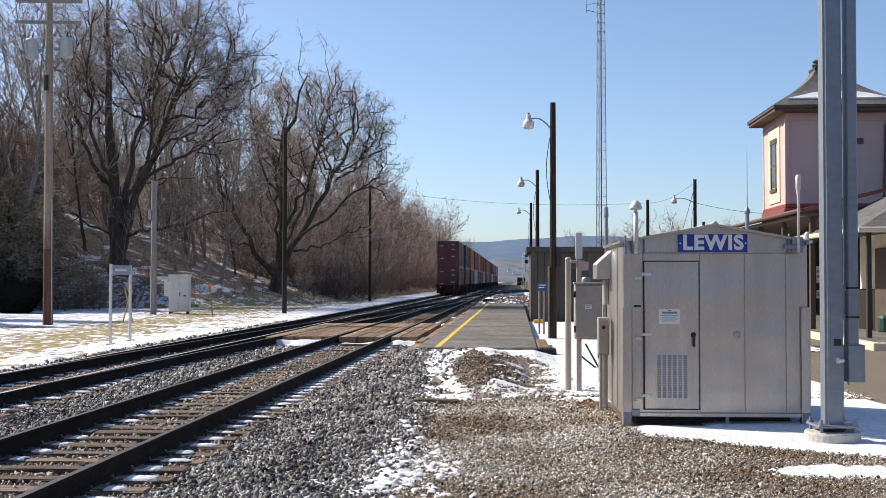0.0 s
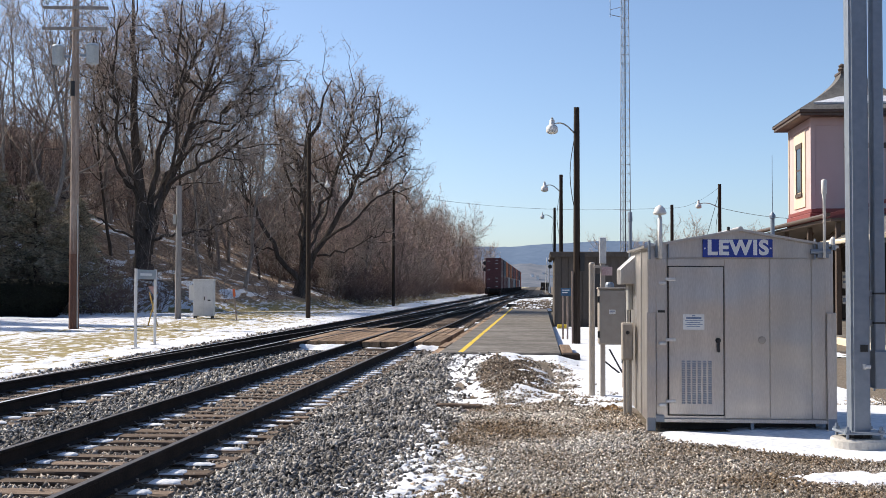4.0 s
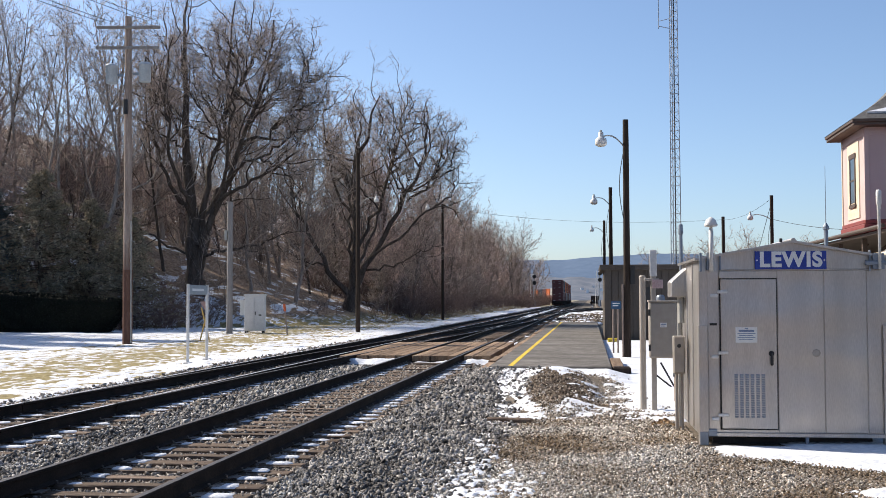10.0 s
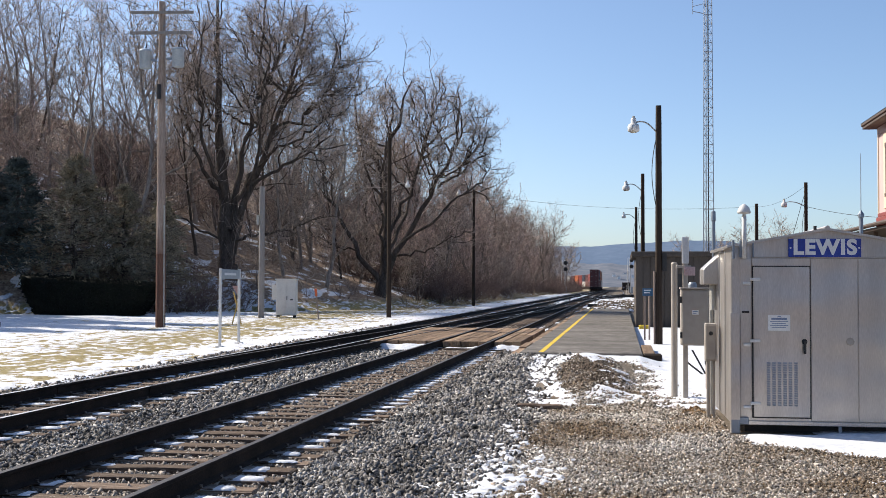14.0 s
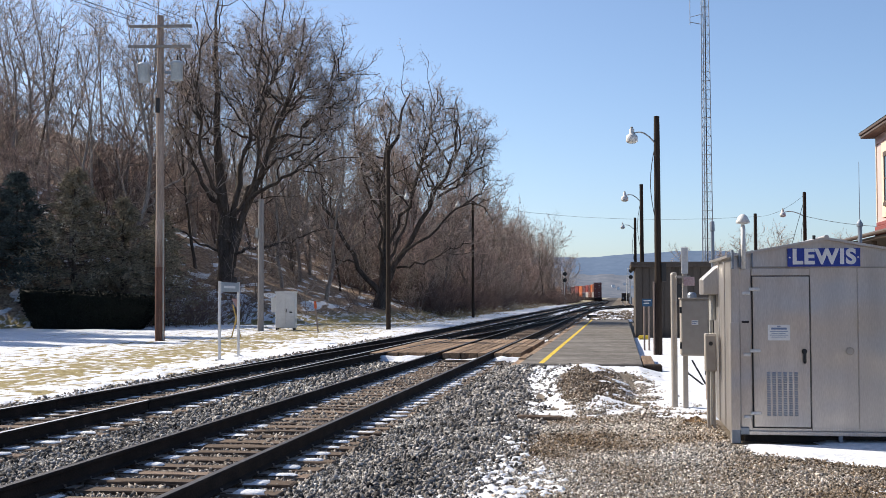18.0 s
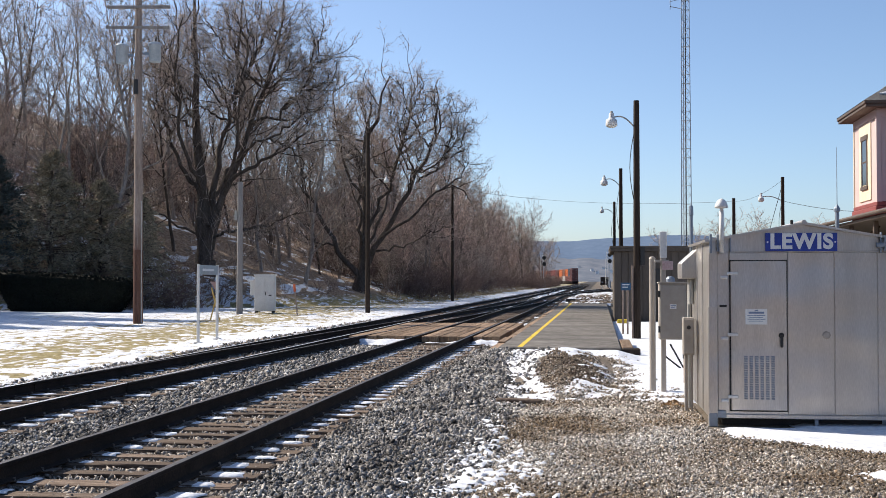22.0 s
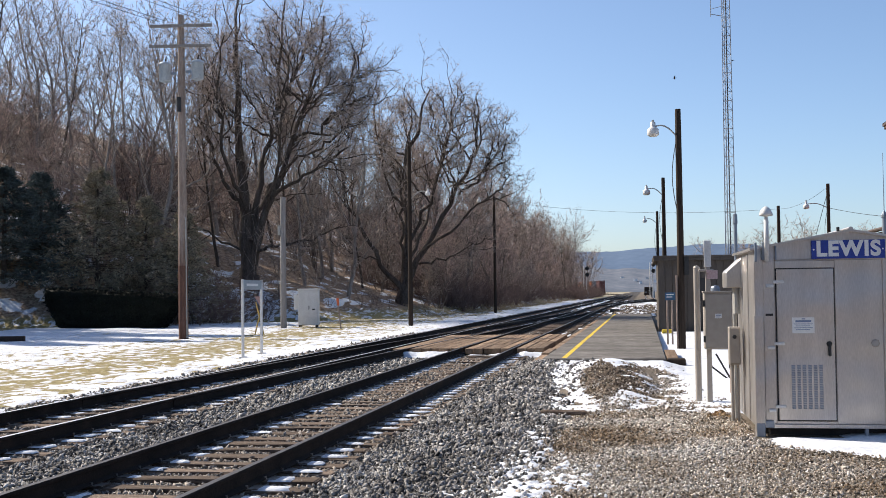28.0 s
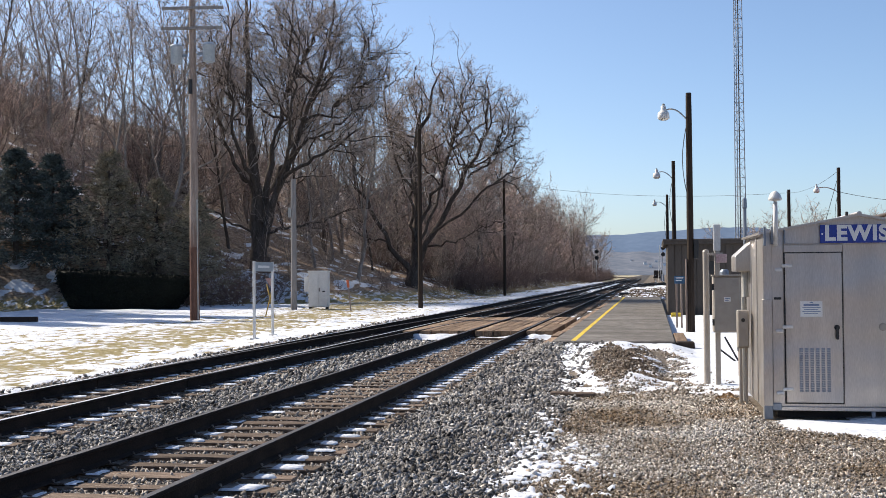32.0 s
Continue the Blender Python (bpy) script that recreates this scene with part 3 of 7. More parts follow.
for col in range(6):
    for row in range(19):
        x, z = 0.44 + col * 0.0665, 0.345 + row * 0.0291
        if (col, row) == (0, 0):
            lv = bmesh.new()
            pts = [lv.verts.new(q) for q in ((x, -0.005, z + 0.024), (x + 0.046, -0.005, z + 0.024), (x + 0.044, -0.022, z + 0.002), (x + 0.002, -0.022, z + 0.002), (x + 0.046, -0.005, z), (x + 0.002, -0.005, z))]
            for q in ((0, 1, 2, 3), (3, 2, 4, 5), (0, 3, 5), (1, 4, 2)):
                lv.faces.new([pts[i] for i in q][::-1])
            LOUVRE = part("louvre", lv, M["vent"], door, "pressed steel louvre")
        else:
            share("louvre", LOUVRE, pose(col * 0.0665, 0, row * 0.0291), door)
for z in (1.91, 1.14, 0.36):
    part("hinge", boxes((0.16, 0.25, -0.018, 0.03, z - 0.055, z - 0.015), (0.24, 0.37, -0.022, 0.0, z - 0.005, z + 0.035), bevel=0.008), M["white_metal"], shed, "pale steel strap hinge")
handle = bmesh.new()
lathe(handle, [(0.0, -0.02), (0.035, -0.02), (0.035, 0.0), (0.0, 0.0)], 12)
bmesh.ops.rotate(handle, verts=handle.verts, cent=(0, 0, 0), matrix=Matrix.Rotation(radians(90), 3, "X"))
bmesh.ops.translate(handle, verts=handle.verts, vec=(0.9, -0.01, 1.15))
box(handle, 0.885, 0.918, -0.05, -0.02, 1.0, 1.17, 0.008)
part("door_handle", handle, M["black"], door, "dark lever handle")
lock = bmesh.new()
lathe(lock, [(0.0, 0.0), (0.052, 0.0), (0.052, 0.012), (0.03, 0.018), (0.0, 0.018)], 8)
bmesh.ops.rotate(lock, verts=lock.verts, cent=(0, 0, 0), matrix=Matrix.Rotation(radians(90), 3, "X"))
bmesh.ops.translate(lock, verts=lock.verts, vec=(1.452, 0.016, 1.155))
part("lock_cover", lock, M["tan_box"], shed, "round steel lock cover")
notice = part("notice", boxes((0.462, 0.728, -0.011, -0.004, 1.285, 1.48)), M["letter"], door, "white warning notice")
bars = bmesh.new()
box(bars, 0.50, 0.69, -0.013, -0.010, 1.42, 1.445)
for k in range(4):
    box(bars, 0.485 + 0.02 * (k % 2), 0.705 - 0.03 * (k % 2), -0.013, -0.010, 1.395 - 0.024 * k, 1.403 - 0.024 * k)
box(bars, 0.575, 0.615, -0.013, -0.010, 1.455, 1.468)
part("print", bars, M["ink"], notice, "blue printed lines")
part("badge", boxes((0.145, 0.235, 0.008, 0.018, 1.50, 1.53)), M["black"], shed, "small dark maker plate")
for x0 in (0.0, W - 0.115):
    part("corner_guard", boxes((x0, x0 + 0.115, -0.03, 0.10, 0.0, 1.505), bevel=0.006), M["shed"], shed, "folded corner guard")
    part("lifting_foot", boxes((x0 + 0.005, x0 + 0.11, -0.035, 0.02, 0.0, 0.17), (x0 + 0.02 if x0 else 0.11, x0 + 0.115 if x0 else 0.22, -0.02, 0.02, 0.11, 0.20), bevel=0.006), M["galv"], shed)
for y in (0.25, 2.0):
    part("skid", boxes((0.2, W - 0.2, y, y + 0.12, -0.01, 0.115)), M["black"], shed, "dark steel skid")
part("foot", boxes((1.31, 1.35, 0.03, 0.08, 0.0, 0.11)), M["galv"], shed)
for y in (0.75, 1.5):
    part("side_seam", boxes((0.004, 0.03, y, y + 0.04, 0.13, 2.3), bevel=0.006), M["shed"], shed)
hood = bmesh.new()
hv = [hood.verts.new(p) for p in ((-0.2, 1.55, 1.86), (0.02, 1.55, 1.86), (0.02, 1.55, 2.28), (-0.2, 1.55, 2.08), (-0.2, 2.15, 1.86), (0.02, 2.15, 1.86), (0.02, 2.15, 2.28), (-0.2, 2.15, 2.08))]
for f in ((0, 1, 2, 3), (7, 6, 5, 4), (0, 4, 5, 1), (1, 5, 6, 2), (2, 6, 7, 3), (3, 7, 4, 0)):
    hood.faces.new([hv[i] for i in f])
bmesh.ops.bevel(hood, geom=hood.edges[:], offset=0.012, segments=1, affect="EDGES")
part("vent_hood", hood, M["shed"], shed, "sloping sheet-metal vent hood")
part("conduit", rods(((-0.06, 1.9, 0.0), (-0.06, 1.9, 1.88), 0.03), ((-0.05, 1.7, 1.5), (-0.05, 1.7, 1.88), 0.045)), M["grey_box"], shed)
# name sign
sign = part("name_sign", boxes((0.712, 1.588, -0.012, 0.012, 2.205, 2.435), bevel=0.004), M["blue_sign"], shed, "blue sign with white letters LEWIS")
lettering("LEWIS", 0.258, M["letter"], sign, pose(1.15, -0.016, 2.321, 90, 0, 0))
for x in (0.738, 1.562):
    part("rivet", rods(((x, -0.02, 2.32), (x, -0.01, 2.32), 0.011)), M["letter"], sign)
# aerials on brackets
br = bmesh.new()
box(br, 0.11, 0.2, -0.05, 0.02, 2.2, 2.42, 0.006)
box(br, 0.02, 0.05, -0.06, 0.0, 2.18, 2.42, 0.004)
box(br, 0.27, 0.29, -0.03, 0.0, 2.2, 2.42, 0.004)
part("bracket", br, M["galv"], shed)
br = bmesh.new()
box(br, 2.14, 2.28, -0.05, 0.02, 2.2, 2.40, 0.006)
box(br, 2.10, 2.12, -0.03, 0.0, 2.18, 2.44, 0.004)
rod(br, (2.05, -0.04, 2.28), (2.3, -0.04, 2.28), 0.03)
box(br, 2.31, 2.36, -0.05, 0.0, 2.3, 2.36, 0.004)
part("bracket", br, M["galv"], shed)
aer = bmesh.new()
lathe(aer, [(0.028, 2.18), (0.028, 2.72), (0.02, 2.72), (0.02, 2.74), (0.08, 2.75), (0.085, 2.77), (0.06, 2.83), (0.02, 2.865), (0.0, 2.87)], 16, (0.165, -0.08, 0))
part("aerial", aer, M["white_metal"], shed, "white mushroom-shaped aerial", True)
aer = bmesh.new()
lathe(aer, [(0.018, 2.2), (0.018, 2.94), (0.024, 2.95), (0.024, 3.00), (0.034, 3.01), (0.034, 3.17), (0.024, 3.185), (0.0, 3.19)], 14, (2.215, -0.08, 0))
part("aerial", aer, M["white_metal"], shed, "white stick aerial", True)
aer = bmesh.new()
lathe(aer, [(0.03, 2.36), (0.03, 2.44), (0.012, 2.46), (0.0, 2.47)], 10, (2.33, -0.03, 0))
part("aerial", aer, M["white_metal"], shed)
aer = bmesh.new()
lathe(aer, [(0.03, 2.4), (0.03, 2.82), (0.045, 2.83), (0.045, 2.87), (0.006, 2.93), (0.003, 3.75), (0.0, 3.75)], 10, (2.06, 2.2, 0))
part("aerial", aer, M["galv"], shed, "grey whip aerial")
aer = bmesh.new()
lathe(aer, [(0.025, 2.0), (0.025, 2.78), (0.035, 2.80), (0.03, 2.93), (0.0, 2.95)], 10, (0.02, 2.38, 0))
part("aerial", aer, M["galv"], shed)

# ---- cabinets and posts beside the signal house ----
post = thing("pipe_post", pose(0.845, 18.85, 0), "tan painted steel pipe post with a capped top", "post")
pb = bmesh.new()
lathe(pb, [(0.05, -0.05), (0.05, 2.10), (0.055, 2.11), (0.04, 2.14), (0.0, 2.15)], 14)
part("pipe", pb, M["tan_box"], post, smooth=False)
cab = thing("meter_cabinet", pose(1.01, 18.7, 0), "grey steel meter cabinet on a steel post", "utility cabinet")
part("post", boxes((-0.04, 0.04, -0.04, 0.04, -0.05, 2.5), bevel=0.006), M["tan_box"], cab)
part("cross_bracket", boxes((-0.055, 0.055, -0.055, -0.03, 2.12, 2.54), bevel=0.006), M["white_metal"], cab, "pale narrow plate")
part("clamp", boxes((-0.14, 0.09, -0.06, 0.06, 2.05, 2.09), bevel=0.006), M["tan_box"], cab)
part("ribbon", boxes((-0.02, 0.15, -0.075, -0.06, 1.93, 2.07), bevel=0.004), material("faded_pink_ribbon", [(0.42, 0.26, 0.25), (0.62, 0.48, 0.46)], 0.8, scale=9, fine=40), cab, "faded pink marker ribbon")
part("cabinet_body", boxes((-0.085, 0.335, -0.36, -0.05, 0.84, 1.72), bevel=0.012), M["tan_box"], cab)
part("cabinet_door", boxes((-0.07, 0.32, -0.375, -0.355, 0.86, 1.69), bevel=0.006), M["tan_box"], cab)
part("rain_lip", boxes((-0.1, 0.35, -0.39, -0.04, 1.715, 1.74), bevel=0.005), M["tan_box"], cab)
mt = bmesh.new()
lathe(mt, [(0.07, 1.74), (0.07, 1.79), (0.05, 1.82), (0.0, 1.83)], 12, (0.1, -0.2, 0))
part("meter_dome", mt, M["galv"], cab)
part("label_plate", boxes((0.08, 0.18, -0.381, -0.374, 1.32, 1.39)), M["letter"], cab, "white label plate")
part("print", boxes((0.09, 0.17, -0.384, -0.380, 1.36, 1.375), (0.09, 0.15, -0.384, -0.380, 1.335, 1.345)), M["ink"], cab)
for z in (0.95, 1.5):
    part("hinge", boxes((-0.1, -0.07, -0.385, -0.36, z, z + 0.1)), M["black"], cab)
jb = thing("junction_box", pose(1.175, 15.75, 0), "small rusty grey junction box on two conduits", "junction box")
part("conduit", rods(((-0.03, 0, -0.05), (-0.03, 0, 0.8), 0.024)), M["tan_box"], jb)
part("conduit", rods(((0.045, 0, -0.05), (0.045, 0, 0.8), 0.018)), M["tan_box"], jb)
part("box_body", boxes((-0.075, 0.075, -0.1, 0.06, 0.77, 1.27), bevel=0.01), M["tan_box"], jb)
part("cover", boxes((-0.065, 0.065, -0.112, -0.098, 0.79, 1.25), bevel=0.005), M["tan_box"], jb)
kn = bmesh.new()
lathe(kn, [(0.0, 0.0), (0.028, 0.0), (0.022, 0.02), (0.0, 0.02)], 10)
bmesh.ops.rotate(kn, verts=kn.verts, cent=(0, 0, 0), matrix=Matrix.Rotation(radians(90), 3, "X"))
bmesh.ops.translate(kn, verts=kn.verts, vec=(0.0, -0.112, 1.14))
part("knob", kn, M["black"], jb)
post2 = thing("valve_pipe", pose(1.5, 20.3, 0), "short rusty pipe with a valve standing in snow", "pipe")
part("pipe", rods(((0, 0, -0.05), (0, 0, 0.45), 0.07)), M["pole"], post2)
part("cap", rods(((0, 0, 0.42), (0, 0, 0.5), 0.085)), M["black"], post2)
part("lever", rods(((0.22, -0.2, 0.03), (0.5, -0.3, 0.42), 0.02), ((0.1, -0.3, 0.16), (0.52, -0.32, 0.04), 0.025)), M["black"], post2)

# ---- tall steel column on a concrete footing ----
mast = thing("steel_mast", pose(3.461, 12.951, 0, 0, 0, 4), "tall galvanised square steel mast on a round concrete footing", "mast")
fb = bmesh.new()
lathe(fb, [(0.30, -0.08), (0.30, 0.10), (0.285, 0.125), (0.0, 0.125)], 28)
part("footing", fb, M["concrete"], mast, "round concrete footing")
part("base_plate", boxes((-0.22, 0.22, -0.22, 0.22, 0.175, 0.2), bevel=0.006), M["galv"], mast)
part("grout_pad", rods(((0, 0, 0.12), (0, 0, 0.18), 0.14)), M["black"], mast)
for sx in (-1, 1):
    for sy in (-1, 1):
        part("anchor_bolt", rods(((sx * 0.18, sy * 0.18, 0.1), (sx * 0.18, sy * 0.18, 0.26), 0.018), ((sx * 0.18, sy * 0.18, 0.2), (sx * 0.18, sy * 0.18, 0.225), 0.034)), M["galv"], mast)
col = boxes((-0.102, 0.102, -0.102, 0.102, 0.2, 9.2))
bmesh.ops.bevel(col, geom=[e for e in col.edges if e.calc_length() > 3], offset=0.025, segments=3, affect="EDGES")
part("column", col, M["galv"], mast)
col = boxes((0.16, 0.278, -0.07, 0.08, 1.05, 9.2), bevel=0.012)
part("conduit_duct", col, M["galv"], mast)
part("duct_box", boxes((0.152, 0.335, -0.1, 0.1, 0.66, 1.07), bevel=0.01), M["galv"], mast)
for z in (1.36, 1.68, 5.2):
    part("clamp", boxes((0.152, 0.286, -0.078, 0.088, z, z + 0.02)), M["black"], mast)
    part("spacer", boxes((0.09, 0.17, -0.02, 0.04, z - 0.02, z + 0.04)), M["galv"], mast)
part("badge", boxes((-0.01, 0.07, -0.108, -0.101, 1.06, 1.135)), M["black"], mast, "small dark rating plate")
part("padlock", rods(((0.03, -0.125, 0.9), (0.09, -0.125, 0.9), 0.02), ((0.03, -0.11, 0.87), (0.03, -0.11, 0.93), 0.02)), M["white_metal"], mast)


# ---- poles and lamps ----
M["grey_pole"] = material("silvered_pole_wood", [(0.22, 0.20, 0.19), (0.34, 0.32, 0.30)], 0.9, scale=1.2, fine=12, stretch=(6, 6, 0.35), bump=0.4)
M["trafo"] = material("transformer_grey_paint", [(0.30, 0.36, 0.42), (0.42, 0.48, 0.54)], 0.5, scale=2, fine=20, bump=0.03)
M["lamp_glass"] = material("lamp_refractor", [(0.55, 0.53, 0.46), (0.70, 0.68, 0.6)], 0.25, scale=4, fine=30, bump=0.02)


def pole_bm(height, r0, r1, seed=0):
    rnd = random.Random(seed)
    bm = bmesh.new()
    prof, k = [], 10
    for i in range(k + 1):
        u = i / k
        prof.append((r0 + (r1 - r0) * u + rnd.uniform(-0.004, 0.004), -0.3 + (height + 0.3) * u))
    lathe(bm, prof, 12)
    return bm


def lamp_post(x, y, height, side, arm_z, reach, r0=0.11, r1=0.085, rise=0.35, mat="dark_pole", label="dark creosoted wooden lamp post with a white bell lamp", z=0.0, lamp=1.0):
    lp = thing("lamp_post", pose(x, y, z), label, "lamp post", "platform lamp posts")
    part("pole", pole_bm(height, r0, r1, int(y)), M[mat], lp)
    pts = []
    for k in range(9):
        u = k / 8
        pts.append((side * (r1 * 0.5 + (reach - r1 * 0.5) * u), 0, arm_z + rise * math.sin(math.pi * 0.5 * min(1, u * 1.5)) - (0.05 * max(0, u - 0.8) / 0.2)))
    part("arm", bent(bmesh.new(), pts, 0.022), M["grey_box"], lp)
    hx, hz = side * reach, arm_z + rise
    b = bmesh.new()
    lathe(b, [(0.075, 0.12), (0.09, 0.1), (0.09, -0.03), (0.11, -0.06), (0.17, -0.10), (0.2, -0.15), (0.205, -0.32), (0.185, -0.34)], 16)
    bmesh.ops.scale(b, verts=b.verts, vec=(lamp, lamp, lamp))
    bmesh.ops.translate(b, verts=b.verts, vec=(hx, 0, hz))
    part("shade", b, M["white_metal"], lp, "white bell lamp shade", True)
    b = bmesh.new()
    lathe(b, [(0.17, -0.34), (0.16, -0.36), (0.11, -0.385), (0.05, -0.39), (0.0, -0.39)], 16)
    bmesh.ops.scale(b, verts=b.verts, vec=(lamp, lamp, lamp))
    bmesh.ops.translate(b, verts=b.verts, vec=(hx, 0, hz))
    part("refractor", b, M["lamp_glass"], lp, "milky lamp refractor", True)
    b = bmesh.new()
    lathe(b, [(0.025, 0.05), (0.04, 0.08), (0.04, 0.16), (0.0, 0.18)], 10)
    bmesh.ops.translate(b, verts=b.verts, vec=(hx, 0, hz))
    part("photocell", b, M["grey_box"], lp)
    wire = [(side * 0.14 * math.sin(math.pi * k / 8) + side * 0.06, -0.03, arm_z - 0.1 - 2.2 * k / 8) for k in range(9)]
    part("wire", bent(bmesh.new(), wire, 0.012, 5), M["black"], lp)
    return lp


LPS = [lamp_post(1.12, 35.1, 7.17, -1, 6.35, 0.74, lamp=0.86), lamp_post(1.05, 56.8, 7.2, -1, 6.35, 0.8, lamp=0.86), lamp_post(1.05, 81.0, 7.2, -1, 6.35, 0.85, lamp=0.7)]
part("conduit", rods(((-0.13, -0.03, -0.1), (-0.13, -0.03, 2.2), 0.03)), M["pole"], LPS[0])
part("switch_box", boxes((0.1, 0.24, -0.1, 0.05, 2.2, 2.75), bevel=0.01), M["black"], LPS[0])
lamp_post(9.5, 62.0, 7.15, -1, 5.9, 1.1, rise=0.25, lamp=0.75)
lamp_post(-12.08, 59.7, 9.5, 1, 6.7, 0.98, rise=0.42, r0=0.13, r1=0.10, label="dark wooden pole on the lawn with a white bell lamp", lamp=0.65)
lamp_post(-12.4, 97.6, 9.9, -1, 9.35, 1.3, rise=0.4, r0=0.13, r1=0.10, label="dark wooden pole by the track with a white bell lamp")
dk = thing("wooden_pole", pose(8.7, 77.0, 0), "dark bare wooden pole behind the signal house", "pole")
part("shaft", pole_bm(7.1, 0.13, 0.1, 5), M["dark_pole"], dk)
gp = thing("wooden_pole", pose(-18.6, 58.3, float(ground(-18.6, 58.3))), "silvery grey wooden pole beside a white cabinet", "pole")
part("shaft", pole_bm(6.9, 0.17, 0.14, 8), M["grey_pole"], gp)
part("service_box", boxes((-0.24, -0.1, -0.2, 0.0, 4.9, 5.4), bevel=0.01), M["grey_box"], gp)

def stained_wood():
    """Weathered pole wood with a creosote stain that runs out upwards in streaks."""
    m = material("streaked_pole_wood", [(0.19, 0.14, 0.11), (0.30, 0.235, 0.195), (0.42, 0.345, 0.295)], 0.9, scale=1.2, fine=12, stretch=(6, 6, 0.35), bump=0.5)
    n, link = m.node_tree.nodes, m.node_tree.links.new
    base = n["Principled BSDF"].inputs["Base Color"]
    plain = base.links[0].from_socket
    co, sep = n.new("ShaderNodeTexCoord"), n.new("ShaderNodeSeparateXYZ")
    link(co.outputs["Object"], sep.inputs[0])
    mp, streak = n.new("ShaderNodeMapping"), n.new("ShaderNodeTexNoise")
    mp.inputs["Scale"].default_value = (9, 9, 0.5)
    link(co.outputs["Object"], mp.inputs[0])
    link(mp.outputs[0], streak.inputs["Vector"])
    add = n.new("ShaderNodeMath")
    add.operation, add.inputs[1].default_value = "MULTIPLY_ADD", 2.6
    link(streak.outputs[0], add.inputs[0])
    link(sep.outputs[2], add.inputs[2])
    span, mix = n.new("ShaderNodeMapRange"), n.new("ShaderNodeMix")
    span.inputs["From Min"].default_value, span.inputs["From Max"].default_value = 3.7, 5.6
    link(add.outputs[0], span.inputs["Value"])
    mix.data_type = "RGBA"
    mix.inputs[6].default_value = (0.14, 0.075, 0.055, 1)
    link(span.outputs[0], mix.inputs[0])
    link(plain, mix.inputs[7])
    link(mix.outputs[2], base)
    return m


# utility pole with two cross-arms and transformers
UX, UY = -18.8, 45.4
up = thing("utility_pole", pose(UX, UY, 0, 0, -0.3, 8), "tall weathered utility pole with two cross-arms and transformers", "utility pole")
part("shaft", pole_bm(13.5, 0.205, 0.14, 3), M["pole"], up)
part("shaft_foot", pole_bm(3.0, 0.209, 0.202, 3), material("creosote_stain", [(0.075, 0.04, 0.03), (0.14, 0.075, 0.055), (0.21, 0.125, 0.095)], 0.85, scale=1.2, fine=12, stretch=(6, 6, 0.35), bump=0.5), up, "reddish brown creosoted foot of the pole")
part("stain", pole_bm(4.9, 0.2075, 0.19, 3), stained_wood(), up, "reddish creosote fading upwards")
for z, off in ((13.02, 0.05), (12.17, 0.0)):
    arm = part("cross_arm", boxes((-1.3 + off, 1.3 + off, -0.2, -0.09, z - 0.06, z + 0.06), bevel=0.008), M["grey_pole"], up)
    for x in (-1.18, -0.75, 0.75, 1.18):
        b = bmesh.new()
        lathe(b, [(0.012, z + 0.06), (0.012, z + 0.13), (0.045, z + 0.14), (0.05, z + 0.18), (0.03, z + 0.2), (0.04, z + 0.23), (0.0, z + 0.25)], 8, (x + off, -0.145, 0))
        part("insulator", b, M["trafo"], arm)
    for s in (-1, 1):
        part("brace", rods(((s * 0.6, -0.1, z - 0.06), (s * 0.1, -0.16, z - 0.6), 0.018), sides=6), M["galv"], arm)
for s, z in ((-0.68, 10.7), (0.68, 10.76)):
    b = bmesh.new()
    lathe(b, [(0.20, 0.0), (0.25, 0.03), (0.25, 0.7), (0.27, 0.71), (0.27, 0.75), (0.2, 0.82), (0.0, 0.83)], 16, (s, 0, z))
    can = part("transformer", b, M["trafo"], up, "blue-grey transformer can", True)
    part("bushing", rods(((s, 0.0, z + 0.8), (s + 0.05, 0.0, z + 1.05), 0.04, 0.02), sides=8), M["black"], can)
    part("hanger", boxes((min(s * 0.3, s * 0.65), max(s * 0.3, s * 0.65), -0.05, 0.05, z + 0.3, z + 0.4)), M["galv"], up)
part("cable_guard", rods(((0.17, -0.12, 0), (0.15, -0.1, 5.0), 0.03)), M["grey_box"], up)
part("tank", rods(((-0.05, -0.25, 9.4), (-0.05, -0.25, 10.0), 0.09)), M["black"], up)


def cable(name, a, b, sag, r, label):
    a, b = Vector(a), Vector(b)
    pts = [a.lerp(b, k / 24) - Vector((0, 0, sag * 4 * (k / 24) * (1 - k / 24))) for k in range(25)]
    ob = part(name, bent(bmesh.new(), pts, r, 5), M["black"])
    return tagged(ob, label, "cable")


for dx in (-1.13, -0.7, 0.8, 1.23):
    cable("power_line", (UX + dx, UY - 0.2, 13.25), (UX + dx - 11, UY - 70, 14.0), 0.9, 0.012, "thin black power line from the utility pole")
cable("power_line", (UX, UY, 11.5), (-12.1, 59.7, 9.3), 0.5, 0.012, "thin black power line between wooden poles")
cable("power_line", (-12.3, 97.6, 9.6), (8.7, 77.0, 6.9), 0.6, 0.01, "thin black cable spanning the railway")
cable("power_line", (8.7, 77.0, 6.9), (9.5, 62.0, 7.0), 0.3, 0.009, "thin black power line between wooden poles")
cable("power_line", (9.5, 62.0, 5.9), (14.0, 57.0, 5.0), 0.2, 0.012, "thin black service cable to the station")
cable("guy_wire", (9.5, 62.0, 6.8), (7.6, 62.0, 0.0), 0.0, 0.014, "thin guy wire of a lamp post")

